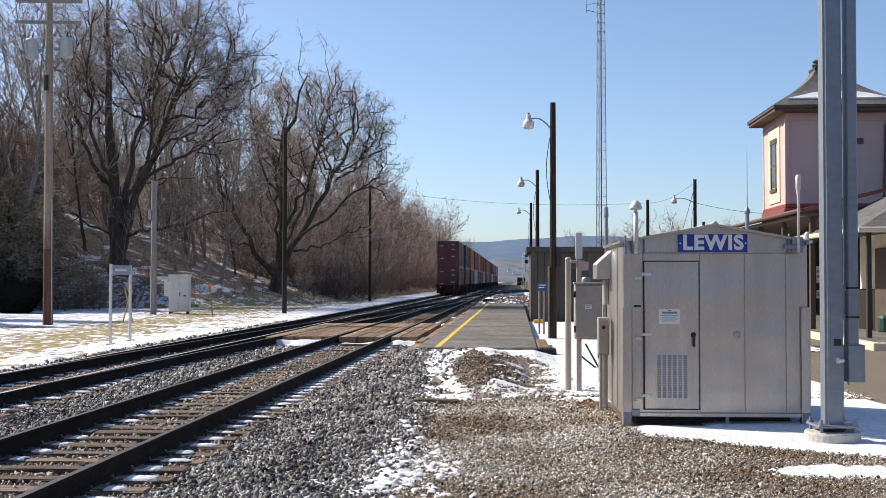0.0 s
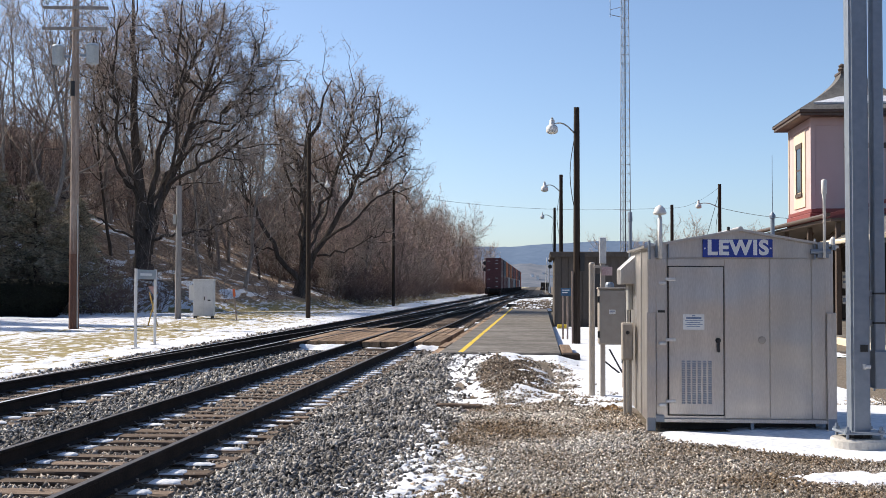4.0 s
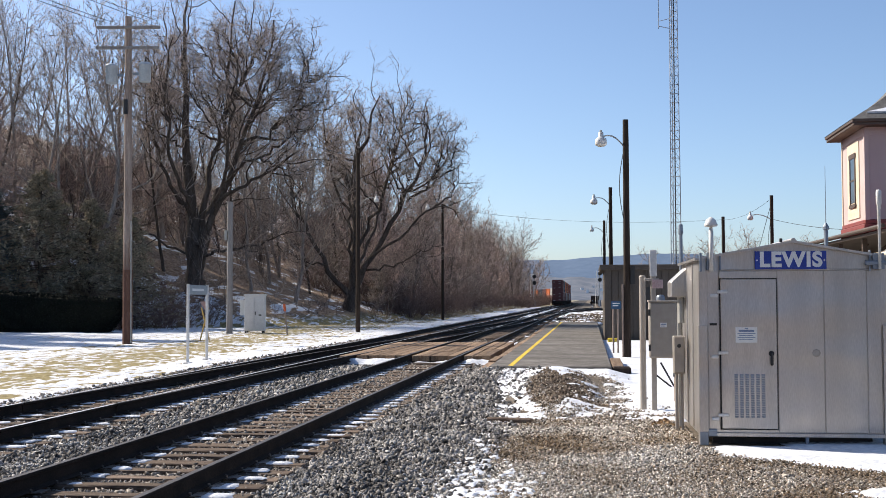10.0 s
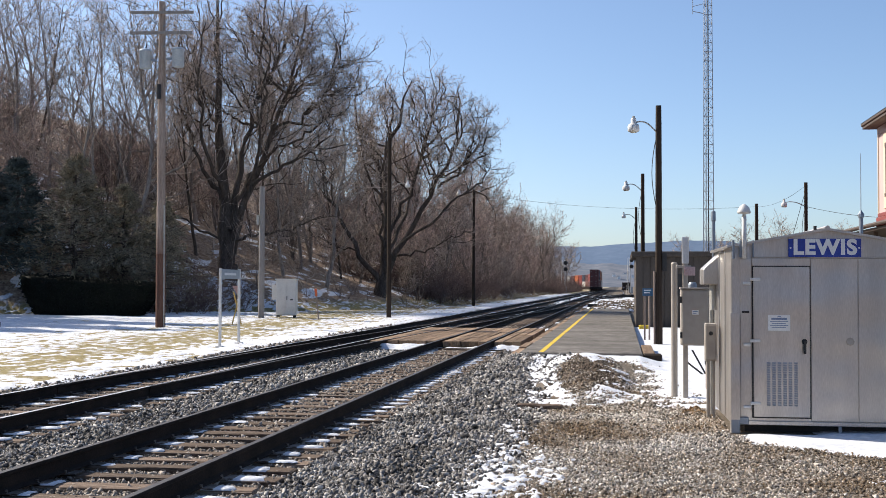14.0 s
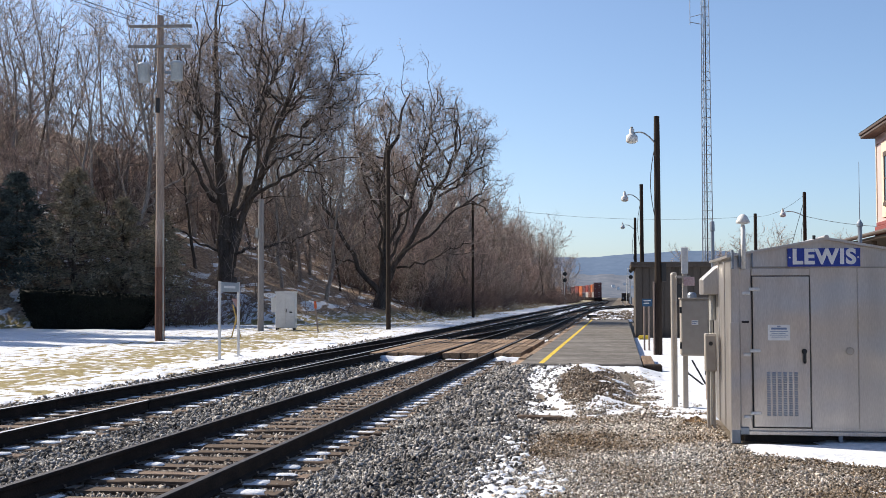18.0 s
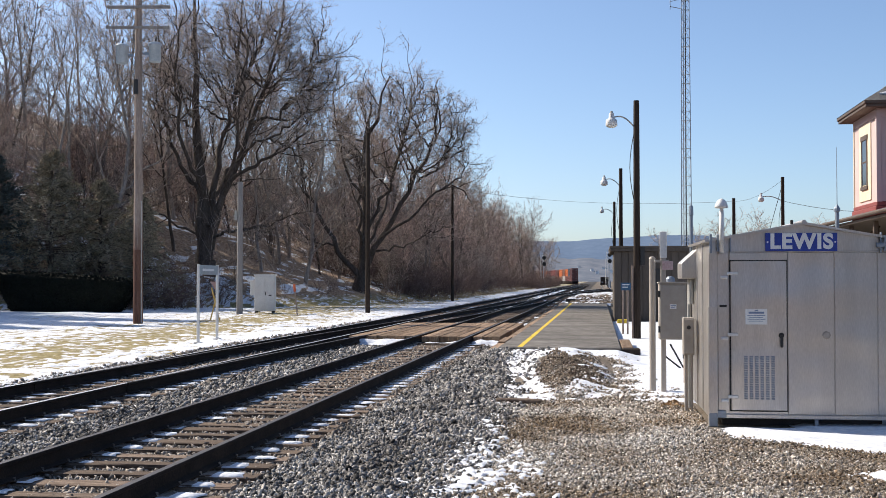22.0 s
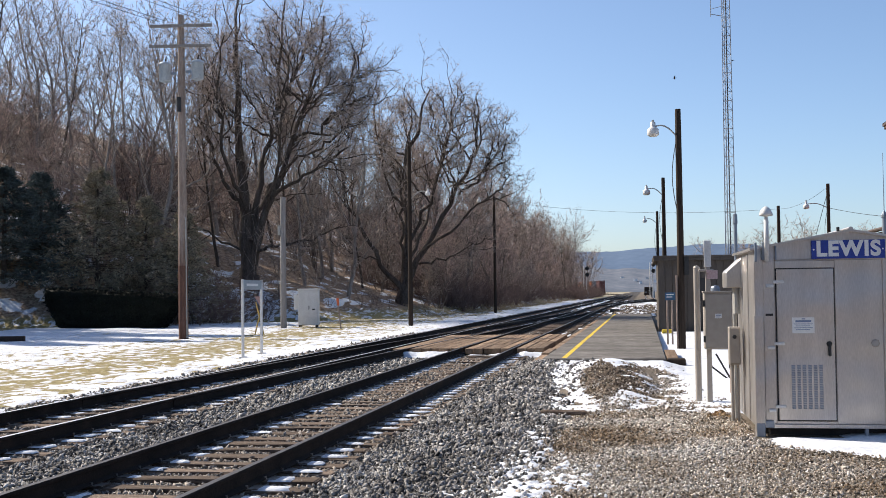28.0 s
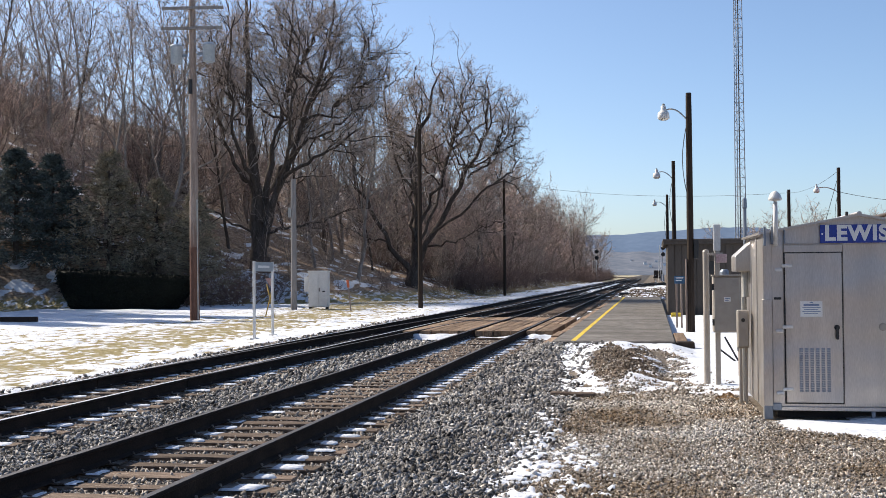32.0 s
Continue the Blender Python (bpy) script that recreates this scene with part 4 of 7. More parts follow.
# lattice mast
M["tower"] = material("galvanised_lattice", [(0.30, 0.31, 0.33), (0.42, 0.43, 0.45)], 0.6, 0.4, scale=3, fine=20, bump=0.0)
tw = thing("lattice_tower", pose(8.75, 120.0, 0, 0, 0, 12), "slender galvanised lattice radio tower behind the hut", "radio tower")
H, wb, wt = 52.0, 0.66, 0.33
legs = []
for k in range(3):
    a = radians(90 + 120 * k)
    legs.append((math.cos(a), math.sin(a)))


def leg_at(k, z):
    w = wb + (wt - wb) * z / H
    return (legs[k][0] * w, legs[k][1] * w, z)


for k in range(3):
    part("leg", rods((leg_at(k, 0), leg_at(k, H), 0.05, 0.04), sides=6), M["tower"], tw)
for face in range(3):
    b = bmesh.new()
    z, flip = 0.0, 0
    while z < H - 1.0:
        step = 0.95
        rod(b, leg_at(face, z), leg_at((face + 1) % 3, z), 0.022, sides=4)
        rod(b, leg_at((face + flip) % 3, z), leg_at((face + 1 - flip) % 3, z + step), 0.02, sides=4)
        z += step
        flip = 1 - flip
    part("bracing", b, M["tower"], tw)
part("side_arm", rods(((-0.4, 0, 29.6), (-1.5, 0, 29.8), 0.04), ((-1.5, 0, 29.5), (-1.5, 0, 33.0), 0.035), ((-0.4, 0, 30.6), (-1.5, 0, 30.3), 0.03), sides=6), M["tower"], tw, "side-arm aerial")
part("feed_cable", rods(((0.1, 0.1, 0), (0.1, 0.1, H - 2), 0.06)), M["black"], tw)

# ---- things on the lawn ----
M["sign_grey"] = material("sign_back_grey", [(0.26, 0.30, 0.32), (0.36, 0.40, 0.42)], 0.5, scale=3, fine=30, bump=0.03)
sp = thing("sign_stand", pose(-11.1, 31.05, float(ground(-11.1, 31.05))), "grey sign board between two white posts in thin snow", "sign")
for dx, dy in ((0, 0), (-0.15, 2.05)):
    part("post", boxes((dx - 0.035, dx + 0.035, dy - 0.035, dy + 0.035, -0.1, 2.22), bevel=0.006), M["white_metal"], sp)
    part("foot_plate", boxes((dx - 0.1, dx + 0.1, dy - 0.1, dy + 0.1, -0.02, 0.05), bevel=0.01), M["white_metal"], sp)
bd = boxes((-0.02, 0.02, 0.0, 2.05, 1.93, 2.2), bevel=0.006)
bmesh.ops.rotate(bd, verts=bd.verts, cent=(0, 0, 0), matrix=Matrix.Rotation(radians(4.2), 3, "Z"))
board = part("board", bd, M["sign_grey"], sp)
pr = boxes((0.018, 0.026, 0.35, 1.6, 2.03, 2.1))
bmesh.ops.rotate(pr, verts=pr.verts, cent=(0, 0, 0), matrix=Matrix.Rotation(radians(4.2), 3, "Z"))
part("print", pr, M["letter"], board)

lc = thing("white_cabinet", pose(-18.2, 59.6, float(ground(-17.6, 59.6)), 0, 0, 10), "tall white steel cabinet on short legs", "utility cabinet")
part("cabinet_body", boxes((0.0, 1.05, 0.0, 0.95, 0.12, 2.0), bevel=0.012), M["white_metal"], lc)
part("top", boxes((-0.04, 1.09, -0.05, 1.0, 1.99, 2.07), bevel=0.01), M["white_metal"], lc)
for x0, x1 in ((0.03, 0.515), (0.535, 1.02)):
    part("door", boxes((x0, x1, -0.022, 0.0, 0.17, 1.95), bevel=0.006), M["white_metal"], lc)
part("door_handle", boxes((0.56, 0.6, -0.05, -0.02, 0.95, 1.15), bevel=0.005), M["black"], lc)
part("padlock", boxes((0.75, 0.9, -0.03, -0.02, 0.92, 0.99)), M["black"], lc)
part("side_box", boxes((-0.26, 0.0, 0.2, 0.6, 0.95, 1.75), bevel=0.01), M["white_metal"], lc)
for x in (0.06, 0.95):
    for y in (0.06, 0.85):
        part("leg", boxes((x - 0.04, x + 0.04, y - 0.04, y + 0.04, -0.1, 0.13)), M["black"], lc)

M["orange"] = material("orange_marker_plastic", [(0.55, 0.10, 0.03), (0.7, 0.16, 0.05)], 0.5, scale=4, fine=30, bump=0.02)
M["yellow_wood"] = material("yellow_painted_wood", [(0.5, 0.33, 0.08), (0.65, 0.45, 0.14)], 0.6, scale=4, fine=30, bump=0.03)
st = thing("marker_stake", pose(-15.3, 57.5, float(ground(-15.3, 57.5)), 0, -6, 0), "leaning wooden marker stake with an orange top", "marker stake")
part("stake", boxes((-0.035, 0.035, -0.02, 0.02, -0.1, 1.25), bevel=0.005), M["pole"], st)
part("orange_top", boxes((-0.06, 0.06, -0.03, 0.03, 1.2, 1.58), bevel=0.006), M["orange"], st, "orange marker head")
tp = thing("trestle_sign", pose(-16.25, 47.5, float(ground(-16.25, 47.5)) - 0.1), "small triangular sign on crossed yellow legs", "sign")
part("leg", rods(((-0.22, 0, 0), (0.18, 0, 1.5), 0.03), sides=6), M["yellow_wood"], tp)
part("leg", rods(((0.24, 0, 0), (-0.14, 0, 1.5), 0.03), sides=6), M["yellow_wood"], tp)
tri = bmesh.new()
tv = [tri.verts.new(p) for p in ((-0.2, -0.03, 1.75), (0.2, -0.03, 1.75), (0.02, -0.03, 1.4), (-0.2, 0.01, 1.75), (0.2, 0.01, 1.75), (0.02, 0.01, 1.4))]
for f in ((2, 1, 0), (3, 4, 5), (0, 1, 4, 3), (1, 2, 5, 4), (2, 0, 3, 5)):
    tri.faces.new([tv[i] for i in f])
part("plate", tri, material("faded_pink_plate", [(0.4, 0.22, 0.19), (0.5, 0.33, 0.29)], 0.6, scale=3, fine=20), tp)
lb = thing("low_board", pose(-23.6, 42.3, 0, 0, 0, 14), "low dark timber board lying in snow", "timber")
part("board", boxes((-3.6, -0.5, -0.1, 0.1, -0.05, 0.24), bevel=0.02), M["dark_pole"], lb)


# ---- grey hut beside the platform ----
M["siding"] = material("grey_brown_siding", [(0.075, 0.064, 0.055), (0.115, 0.10, 0.087)], 0.7, scale=1.5, fine=20, stretch=(3, 3, 0.3), per="object", spread=0.12, bump=0.1)
hut = thing("platform_hut", pose(0.62, 49.4, 0), "grey-brown hut with vertical siding and a flat roof", "hut")
part("wall", boxes((0.05, 5.0, 0.05, 7.0, -0.1, 3.0)), M["siding"], hut)
part("roof", boxes((-0.16, 5.2, -0.16, 7.2, 2.98, 3.1), (-0.18, 5.22, -0.18, 7.22, 3.1, 3.2), bevel=0.01), M["siding"], hut, "flat roof with a grey metal fascia")
x = 0.0
while x < 5.0:
    part("siding_board", boxes((x + 0.008, x + 0.292, 0.02, 0.052, 0.0, 2.98), bevel=0.008), M["siding"], hut)
    x += 0.3
y = 0.05
while y < 6.9:
    part("siding_board", boxes((0.02, 0.052, y + 0.008, y + 0.292, 0.0, 2.98), bevel=0.008), M["siding"], hut)
    y += 0.3
part("window", boxes((1.48, 2.05, 0.0, 0.03, 1.35, 2.25), bevel=0.01), M["black"], hut, "dark window opening")
bs = thing("blue_notice", pose(0.82, 38.0, 0), "small blue notice on two thin posts", "sign")
for dx in (-0.06, 0.09):
    part("post", rods(((dx, 0, -0.05), (dx, 0, 1.45), 0.03), sides=8), M["pole"], bs)
part("plate", boxes((-0.13, 0.2, -0.045, -0.03, 1.43, 1.68), bevel=0.004), material("faded_blue_enamel", [(0.02, 0.075, 0.15), (0.035, 0.11, 0.2)], 0.5, scale=5, fine=30, bump=0.02), bs)
part("print", boxes((-0.08, 0.15, -0.05, -0.044, 1.60, 1.63), (-0.08, 0.1, -0.05, -0.044, 1.52, 1.55)), M["letter"], bs)
te = thing("timber_step", pose(0.52, 27.7, -0.02), "weathered timber step at the end of the platform", "timber")
part("beam", boxes((0.0, 0.28, -0.15, 3.6, 0.0, 0.2), bevel=0.02), M["plank"], te)
part("block", boxes((0.0, 0.42, -0.6, -0.18, -0.02, 0.2), bevel=0.03), M["dark_pole"], te)
yc = thing("wheel_stop", pose(0.7, 46.5, 0), "short yellow painted kerb by the hut", "kerb")
part("kerb", boxes((0.0, 0.45, 0.0, 0.25, -0.02, 0.2), bevel=0.03), M["yellow"], yc)

# ---- station with its square tower ----
M["stucco"] = material("pink_stucco", [(0.46, 0.36, 0.34), (0.54, 0.44, 0.42)], 0.9, scale=0.8, fine=40, bump=0.12)
M["cream"] = material("cream_trim_paint", [(0.60, 0.50, 0.36), (0.72, 0.62, 0.46)], 0.6, scale=2, fine=20, bump=0.05)
M["shingle"] = material("grey_shingle", [(0.075, 0.072, 0.07), (0.13, 0.125, 0.12), (0.18, 0.175, 0.165)], 0.9, scale=2, fine=14, per="island", spread=0.25, bump=0.2)
M["red_roof"] = material("red_roof_metal", [(0.16, 0.035, 0.03), (0.25, 0.06, 0.05)], 0.6, scale=2, fine=16, bump=0.1)
M["brown_trim"] = material("brown_trim_paint", [(0.06, 0.04, 0.03), (0.10, 0.07, 0.05)], 0.6, scale=2, fine=20, bump=0.05)
M["pane"] = material("dark_glass", [(0.012, 0.014, 0.016), (0.02, 0.022, 0.025)], 0.08, scale=2, fine=9, bump=0.01)
# near-black wall colour that stands in for the shade beneath the eaves
M["shade_wall"] = material("shade_dark_boarded_wall", [(0.022, 0.017, 0.014), (0.045, 0.035, 0.028)], 0.8, scale=1.5, fine=12, stretch=(4, 4, 0.4), bump=0.2)
TX, TY, TW = 12.2, 53.0, 4.6
stn = thing("station", pose(TX, TY, 0), "pink stucco railway station with a square tower and porch", "station building", kind="")
part("tower_wall", boxes((0, TW, 0, TW, 4.3, 9.35)), M["stucco"], stn)
part("tower_base", boxes((-0.12, TW + 0.12, -0.12, TW + 0.12, 4.2, 5.05), (-0.06, TW + 0.06, -0.06, TW + 0.06, 5.05, 5.25), bevel=0.03), M["red_roof"], stn, "dark red skirt of the tower")
for cx, cy in ((0, 0), (TW, 0), (0, TW)):
    part("corner_board", boxes((cx - 0.05, cx + 0.16 if cx == 0 else cx + 0.05, cy - 0.05, cy + 0.16 if cy == 0 else cy + 0.05, 5.2, 9.3), bevel=0.01), M["cream"] if cx == 0 and cy else M["stucco"], stn)
part("frieze", boxes((-0.04, TW + 0.04, -0.04, TW + 0.04, 9.0, 9.36), bevel=0.01), M["stucco"], stn)
win = part("window", boxes((-0.05, 0.02, 1.1, 3.4, 5.4, 8.9), bevel=0.01), M["cream"], stn, "tall tower window with a cream frame")
part("pane", boxes((-0.07, -0.045, 1.8, 2.7, 6.15, 8.2)), M["pane"], win, "dark glass pane")
part("window_frame", boxes((-0.09, -0.05, 1.68, 1.8, 6.0, 8.4), (-0.09, -0.05, 2.7, 2.82, 6.0, 8.4), (-0.1, -0.05, 1.6, 2.9, 8.2, 8.42), (-0.12, -0.05, 1.6, 2.9, 5.92, 6.08), (-0.085, -0.05, 1.8, 2.7, 7.15, 7.22)), M["brown_trim"], win)
for xw in (1.42, 2.3, 3.15):
    part("attic_vent", boxes((xw, xw + 0.28, -0.06, 0.0, 7.95, 8.2), bevel=0.01), M["brown_trim"], stn)
dp = bmesh.new()
bent(dp, [(TW - 0.1, -0.35, 9.2), (TW - 0.2, -0.1, 8.7), (TW - 0.3, -0.08, 5.4)], 0.05)
part("downpipe", dp, M["brown_trim"], stn)
part("eave", boxes((-0.62, TW + 0.62, -0.62, TW + 0.62, 9.36, 9.5), (-0.68, TW + 0.68, -0.68, TW + 0.68, 9.5, 9.66), bevel=0.02), M["brown_trim"], stn, "dark boxed eave")


def bell_roof(size, z0, rows, mat, parent, name, label):
    """A flared square roof of shingle courses; rows of (half-width factor, height)."""
    bm = bmesh.new()
    c = size / 2
    for (u0, h0), (u1, h1) in zip(rows, rows[1:]):
        for k in range(4):
            a = radians(90 * k)
            ca, sa = math.cos(a), math.sin(a)
            quad = []
            for u, h, s in ((u0, h0, -1), (u0, h0, 1), (u1, h1, 1), (u1, h1, -1)):
                px, py = s * u, -u
                quad.append(bm.verts.new((c + px * ca - py * sa, c + px * sa + py * ca, z0 + h)))
            bm.faces.new(quad)
    bmesh.ops.remove_doubles(bm, verts=bm.verts[:], dist=0.002)
    return part(name, bm, mat, parent, label)


rows = []
for k in range(15):
    u = k / 14
    rows.append((3.0 * (1 - u) ** 1.45 + 0.52 * u, 2.05 * u ** 0.92))
bell_roof(TW, 9.64, rows, M["shingle"], stn, "tower_roof", "grey shingle bell-cast roof")
part("roof_cap", boxes((TW / 2 - 0.56, TW / 2 + 0.56, TW / 2 - 0.56, TW / 2 + 0.56, 11.66, 11.8), bevel=0.03), M["brown_trim"], stn)
fn = bmesh.new()
lathe(fn, [(0.16, 0), (0.2, 0.08), (0.12, 0.17), (0.17, 0.25), (0.08, 0.33), (0.0, 0.37)], 10, (TW / 2 - 0.45, TW / 2 - 0.4, 11.78))
part("finial", fn, M["brown_trim"], stn)
fn = bmesh.new()
lathe(fn, [(0.14, 0), (0.2, 0.1), (0.12, 0.22), (0.0, 0.3)], 10, (TW / 2 + 0.4, TW / 2 - 0.4, 11.78))
part("finial", fn, M["brown_trim"], stn)
# roof snow on the side away from the sun
sn = bmesh.new()
sv = [sn.verts.new(p) for p in ((0.05, -0.22, 9.93), (TW - 0.05, -0.22, 9.93), (TW - 0.9, 0.22, 10.2), (3.3, 0.33, 10.28), (2.2, 0.38, 10.33), (1.3, 0.33, 10.26), (0.75, 0.1, 10.1))]
sn.faces.new(sv)
ex = bmesh.ops.extrude_face_region(sn, geom=sn.faces[:])
bmesh.ops.translate(sn, vec=(0, -0.04, 0.09), verts=[v for v in ex["geom"] if isinstance(v, bmesh.types.BMVert)])
bmesh.ops.recalc_face_normals(sn, faces=sn.faces)
rs = part("roof_snow", sn, M["snow"])
rs.matrix_basis = pose(TX, TY, 0)
tagged(rs, "patch of white snow lying on the tower roof", "snow")
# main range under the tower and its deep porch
# wall and ceiling are coloured dark to deepen the porch shade
part("main_wall", boxes((2.6, 12.0, -13.0, 22.0, 0.0, 4.3), (0.0, 2.6, -0.4, 22.0, 4.05, 4.3)), M["shade_wall"], stn, "boarded station wall, porch shade put into its dark colour")
po = bmesh.new()
pv = [po.verts.new(p) for p in ((-2.75, -14.5, 4.15), (-2.75, 24, 4.15), (0.6, 24, 5.0), (0.6, -14.5, 5.0), (-2.75, -14.5, 4.02), (-2.75, 24, 4.02), (0.6, 24, 4.87), (0.6, -14.5, 4.87))]
for f in ((3, 2, 1, 0), (4, 5, 6, 7), (0, 1, 5, 4), (1, 2, 6, 5), (2, 3, 7, 6), (3, 0, 4, 7)):
    po.faces.new([pv[i] for i in f])
part("porch_roof", po, M["red_roof"], stn, "dull red porch roof")
part("porch_soffit", boxes((-2.7, 2.6, -14.4, 23.9, 3.9, 4.0)), M["brown_trim"], stn, "boarded porch ceiling in brown trim, kept dark for its shade")
part("gutter", rods(((-2.82, -14.5, 4.1), (-2.82, 24, 4.1), 0.07), sides=8), M["brown_trim"], stn)
for k in range(10):
    yb = -14 + k * 4.0
    part("porch_post", boxes((-2.45, -2.28, yb, yb + 0.17, 0.1, 3.9), bevel=0.015), M["brown_trim"], stn)
    part("porch_bracket", rods(((-2.36, yb + 0.08, 3.0), (-1.3, yb + 0.08, 3.88), 0.05), sides=6), M["brown_trim"], stn)
    if k % 2 == 0:
        w = part("window", boxes((2.54, 2.63, yb + 0.9, yb + 2.3, 1.0, 3.1), bevel=0.01), M["brown_trim"], stn, "station window in a brown frame")
        part("pane", boxes((2.53, 2.55, yb + 1.0, yb + 2.2, 1.1, 3.0)), M["pane"], w)
    else:
        part("door", boxes((2.54, 2.63, yb + 1.0, yb + 2.2, 0.15, 3.0), bevel=0.01), M["brown_trim"], stn, "dark station door")
# nearer wing with a hipped shingle roof
part("wing_wall", boxes((-0.6, 9.0, -17.6, -13.2, 0.0, 3.4)), M["cream"], stn, "pale wing wall with a shade-dark lower band")
wr = bmesh.new()
wv = [wr.verts.new(p) for p in ((-2.6, -20.0, 3.25), (9, -20.0, 3.25), (9, -12.6, 3.25), (-2.6, -12.6, 3.25), (0.6, -17.0, 4.9), (8, -17.0, 4.9), (8, -14.8, 4.9), (0.6, -14.8, 4.9))]
for f in ((0, 1, 5, 4), (1, 2, 6, 5), (2, 3, 7, 6), (3, 0, 4, 7), (4, 5, 6, 7), (3, 2, 1, 0)):
    wr.faces.new([wv[i] for i in f])
part("wing_roof", wr, M["shingle"], stn, "grey shingle hip roof")
part("wing_gutter", rods(((-2.65, -20.05, 3.2), (9, -20.05, 3.2), 0.08), ((-2.65, -20.05, 3.2), (-2.65, -12.6, 3.2), 0.08), sides=8), M["cream"], stn, "cream half-round gutter")
# lower band in the same shade-dark colour as the porch wall
part("wing_band", boxes((-0.66, 9.0, -17.66, -17.58, 0.0, 1.5), (-0.66, -0.58, -17.6, -13.2, 0.0, 1.5)), M["shade_wall"], stn)
for xw in (0.5, 2.6):
    part("door", boxes((xw, xw + 0.95, -17.72, -17.6, 0.1, 2.7), bevel=0.01), M["brown_trim"], stn)
part("door", boxes((-0.72, -0.6, -16.4, -15.2, 0.1, 2.8), bevel=0.01), M["brown_trim"], stn)
for xp, yp in ((-2.3, -19.7), (-0.9, -19.7), (-2.3, -16.2)):
    part("wing_post", boxes((xp, xp + 0.13, yp, yp + 0.13, 0.1, 3.25), bevel=0.01), M["black"], stn)
fp = thing("station_platform", pose(0, 0, 0), "concrete station platform with a pale kerb", "platform", kind="structure")
part("slab", boxes((9.2, 28.0, 30.0, 78.0, -0.1, 0.16)), M["asphalt"], fp)
part("kerb", boxes((9.0, 9.2, 29.8, 78.0, -0.1, 0.2), (9.2, 28.0, 29.8, 30.0, -0.1, 0.2), bevel=0.02), M["cream"], fp)
gb = thing("litter_bin", pose(11.6, 37.0, 0.16), "green litter bin on the station platform", "litter bin")
b = bmesh.new()
lathe(b, [(0.25, 0.0), (0.29, 0.03), (0.3, 0.42), (0.31, 0.43), (0.28, 0.52), (0.05, 0.56), (0.04, 0.95), (0.1, 0.97), (0.1, 1.06), (0.0, 1.08)], 14)
part("bin_body", b, material("green_paint", [(0.01, 0.05, 0.035), (0.02, 0.08, 0.05)], 0.5, scale=4, fine=20), gb)
nb = thing("waiting_room_sign", pose(14.6, 56.6, 0.16), "white notice board beside the station windows", "notice board")
part("board", boxes((-0.05, 0.05, -0.5, 0.5, 1.5, 2.3), bevel=0.01), M["letter"], nb)
part("print", boxes((-0.058, -0.048, -0.4, 0.4, 2.0, 2.12), (-0.058, -0.048, -0.35, 0.35, 1.75, 1.87)), M["ink"], nb)
nb = thing("timetable_board", pose(14.6, 56.7, 0.16), "small white timetable board below a notice", "notice board")
part("board", boxes((-0.05, 0.05, -0.4, 0.4, 0.75, 1.15), bevel=0.01), M["letter"], nb)
part("print", boxes((-0.058, -0.048, -0.3, 0.3, 0.85, 1.05)), M["ink"], nb)
ip = thing("banner_sign", pose(5.62, 20.0, 0), "narrow blue and cream banner sign seen edge-on", "sign")
part("post", rods(((0.0, 0.05, -0.05), (0.0, 0.05, 2.3), 0.02)), M["galv"], ip)
part("panel", boxes((-0.03, 0.03, -0.25, 0.0, 1.15, 1.95), bevel=0.006), M["cream"], ip)
part("panel", boxes((-0.03, 0.03, -0.25, 0.0, 1.955, 2.22), bevel=0.006), M["blue_sign"], ip)


# ---- signals and track machine down the line ----
def signal(x, y, h, label):
    s = thing("railway_signal", pose(x, y, 0), label, "railway signal", "signals down the line")
    part("mast", rods(((0, 0, -0.1), (0, 0, h), 0.11), sides=8), M["white_metal"], s)
    part("ladder", rods(((-0.55, 0.2, 0), (-0.25, 0.2, h), 0.03), ((-0.9, 0.2, 0), (-0.6, 0.2, h), 0.05), sides=5), M["white_metal"], s)
    for k in range(12):
        part("rung", rods(((-0.9 + 0.3 * k / 12, 0.2, 0.4 + k * h / 12.5), (-0.55 + 0.3 * k / 12, 0.2, 0.4 + k * h / 12.5), 0.025), sides=5), M["galv"], s)
    for z in (h - 0.6, h - 2.0):
        b = bmesh.new()
        lathe(b, [(0.0, 0.0), (0.45, 0.0), (0.45, 0.06), (0.0, 0.06)], 18)
        bmesh.ops.rotate(b, verts=b.verts, cent=(0, 0, 0), matrix=Matrix.Rotation(radians(90), 3, "X"))
        bmesh.ops.translate(b, verts=b.verts, vec=(0.15, -0.2, z))
        hd = part("signal_head", b, M["black"], s, "round black signal head")
        part("lens", rods(((0.15, -0.3, z + 0.14), (0.15, -0.24, z + 0.14), 0.1), sides=10), M["pane"], hd)
        part("hood", rods(((0.15, -0.55, z + 0.2), (0.15, -0.26, z + 0.2), 0.13, 0.14), sides=10), M["black"], hd)
    part("case", boxes((-0.3, 0.4, 0.5, 1.1, -0.05, 1.5), bevel=0.02), M["galv"], s)
    return s


signal(-12.3, 258.0, 7.3, "tall grey signal mast with black heads by the woods")
signal(2.2, 262.0, 8.0, "tall grey signal mast with black heads beside the siding")
tm = thing("track_machine", pose(1.3, 292.0, 0), "dark track maintenance machine parked on a siding", "rail vehicle")
part("chassis", boxes((-1.15, 1.15, -2.5, 2.5, 0.55, 0.95), bevel=0.03), M["car"], tm)
part("cab", boxes((-1.0, 1.0, -1.2, 1.0, 0.95, 2.5), bevel=0.06), M["car"], tm)
part("windscreen", boxes((-0.8, 0.8, -1.23, -1.19, 1.6, 2.3)), M["pane"], tm)
part("engine_hood", boxes((-0.9, 0.9, -2.4, -1.25, 0.95, 1.55), bevel=0.05), M["car"], tm)
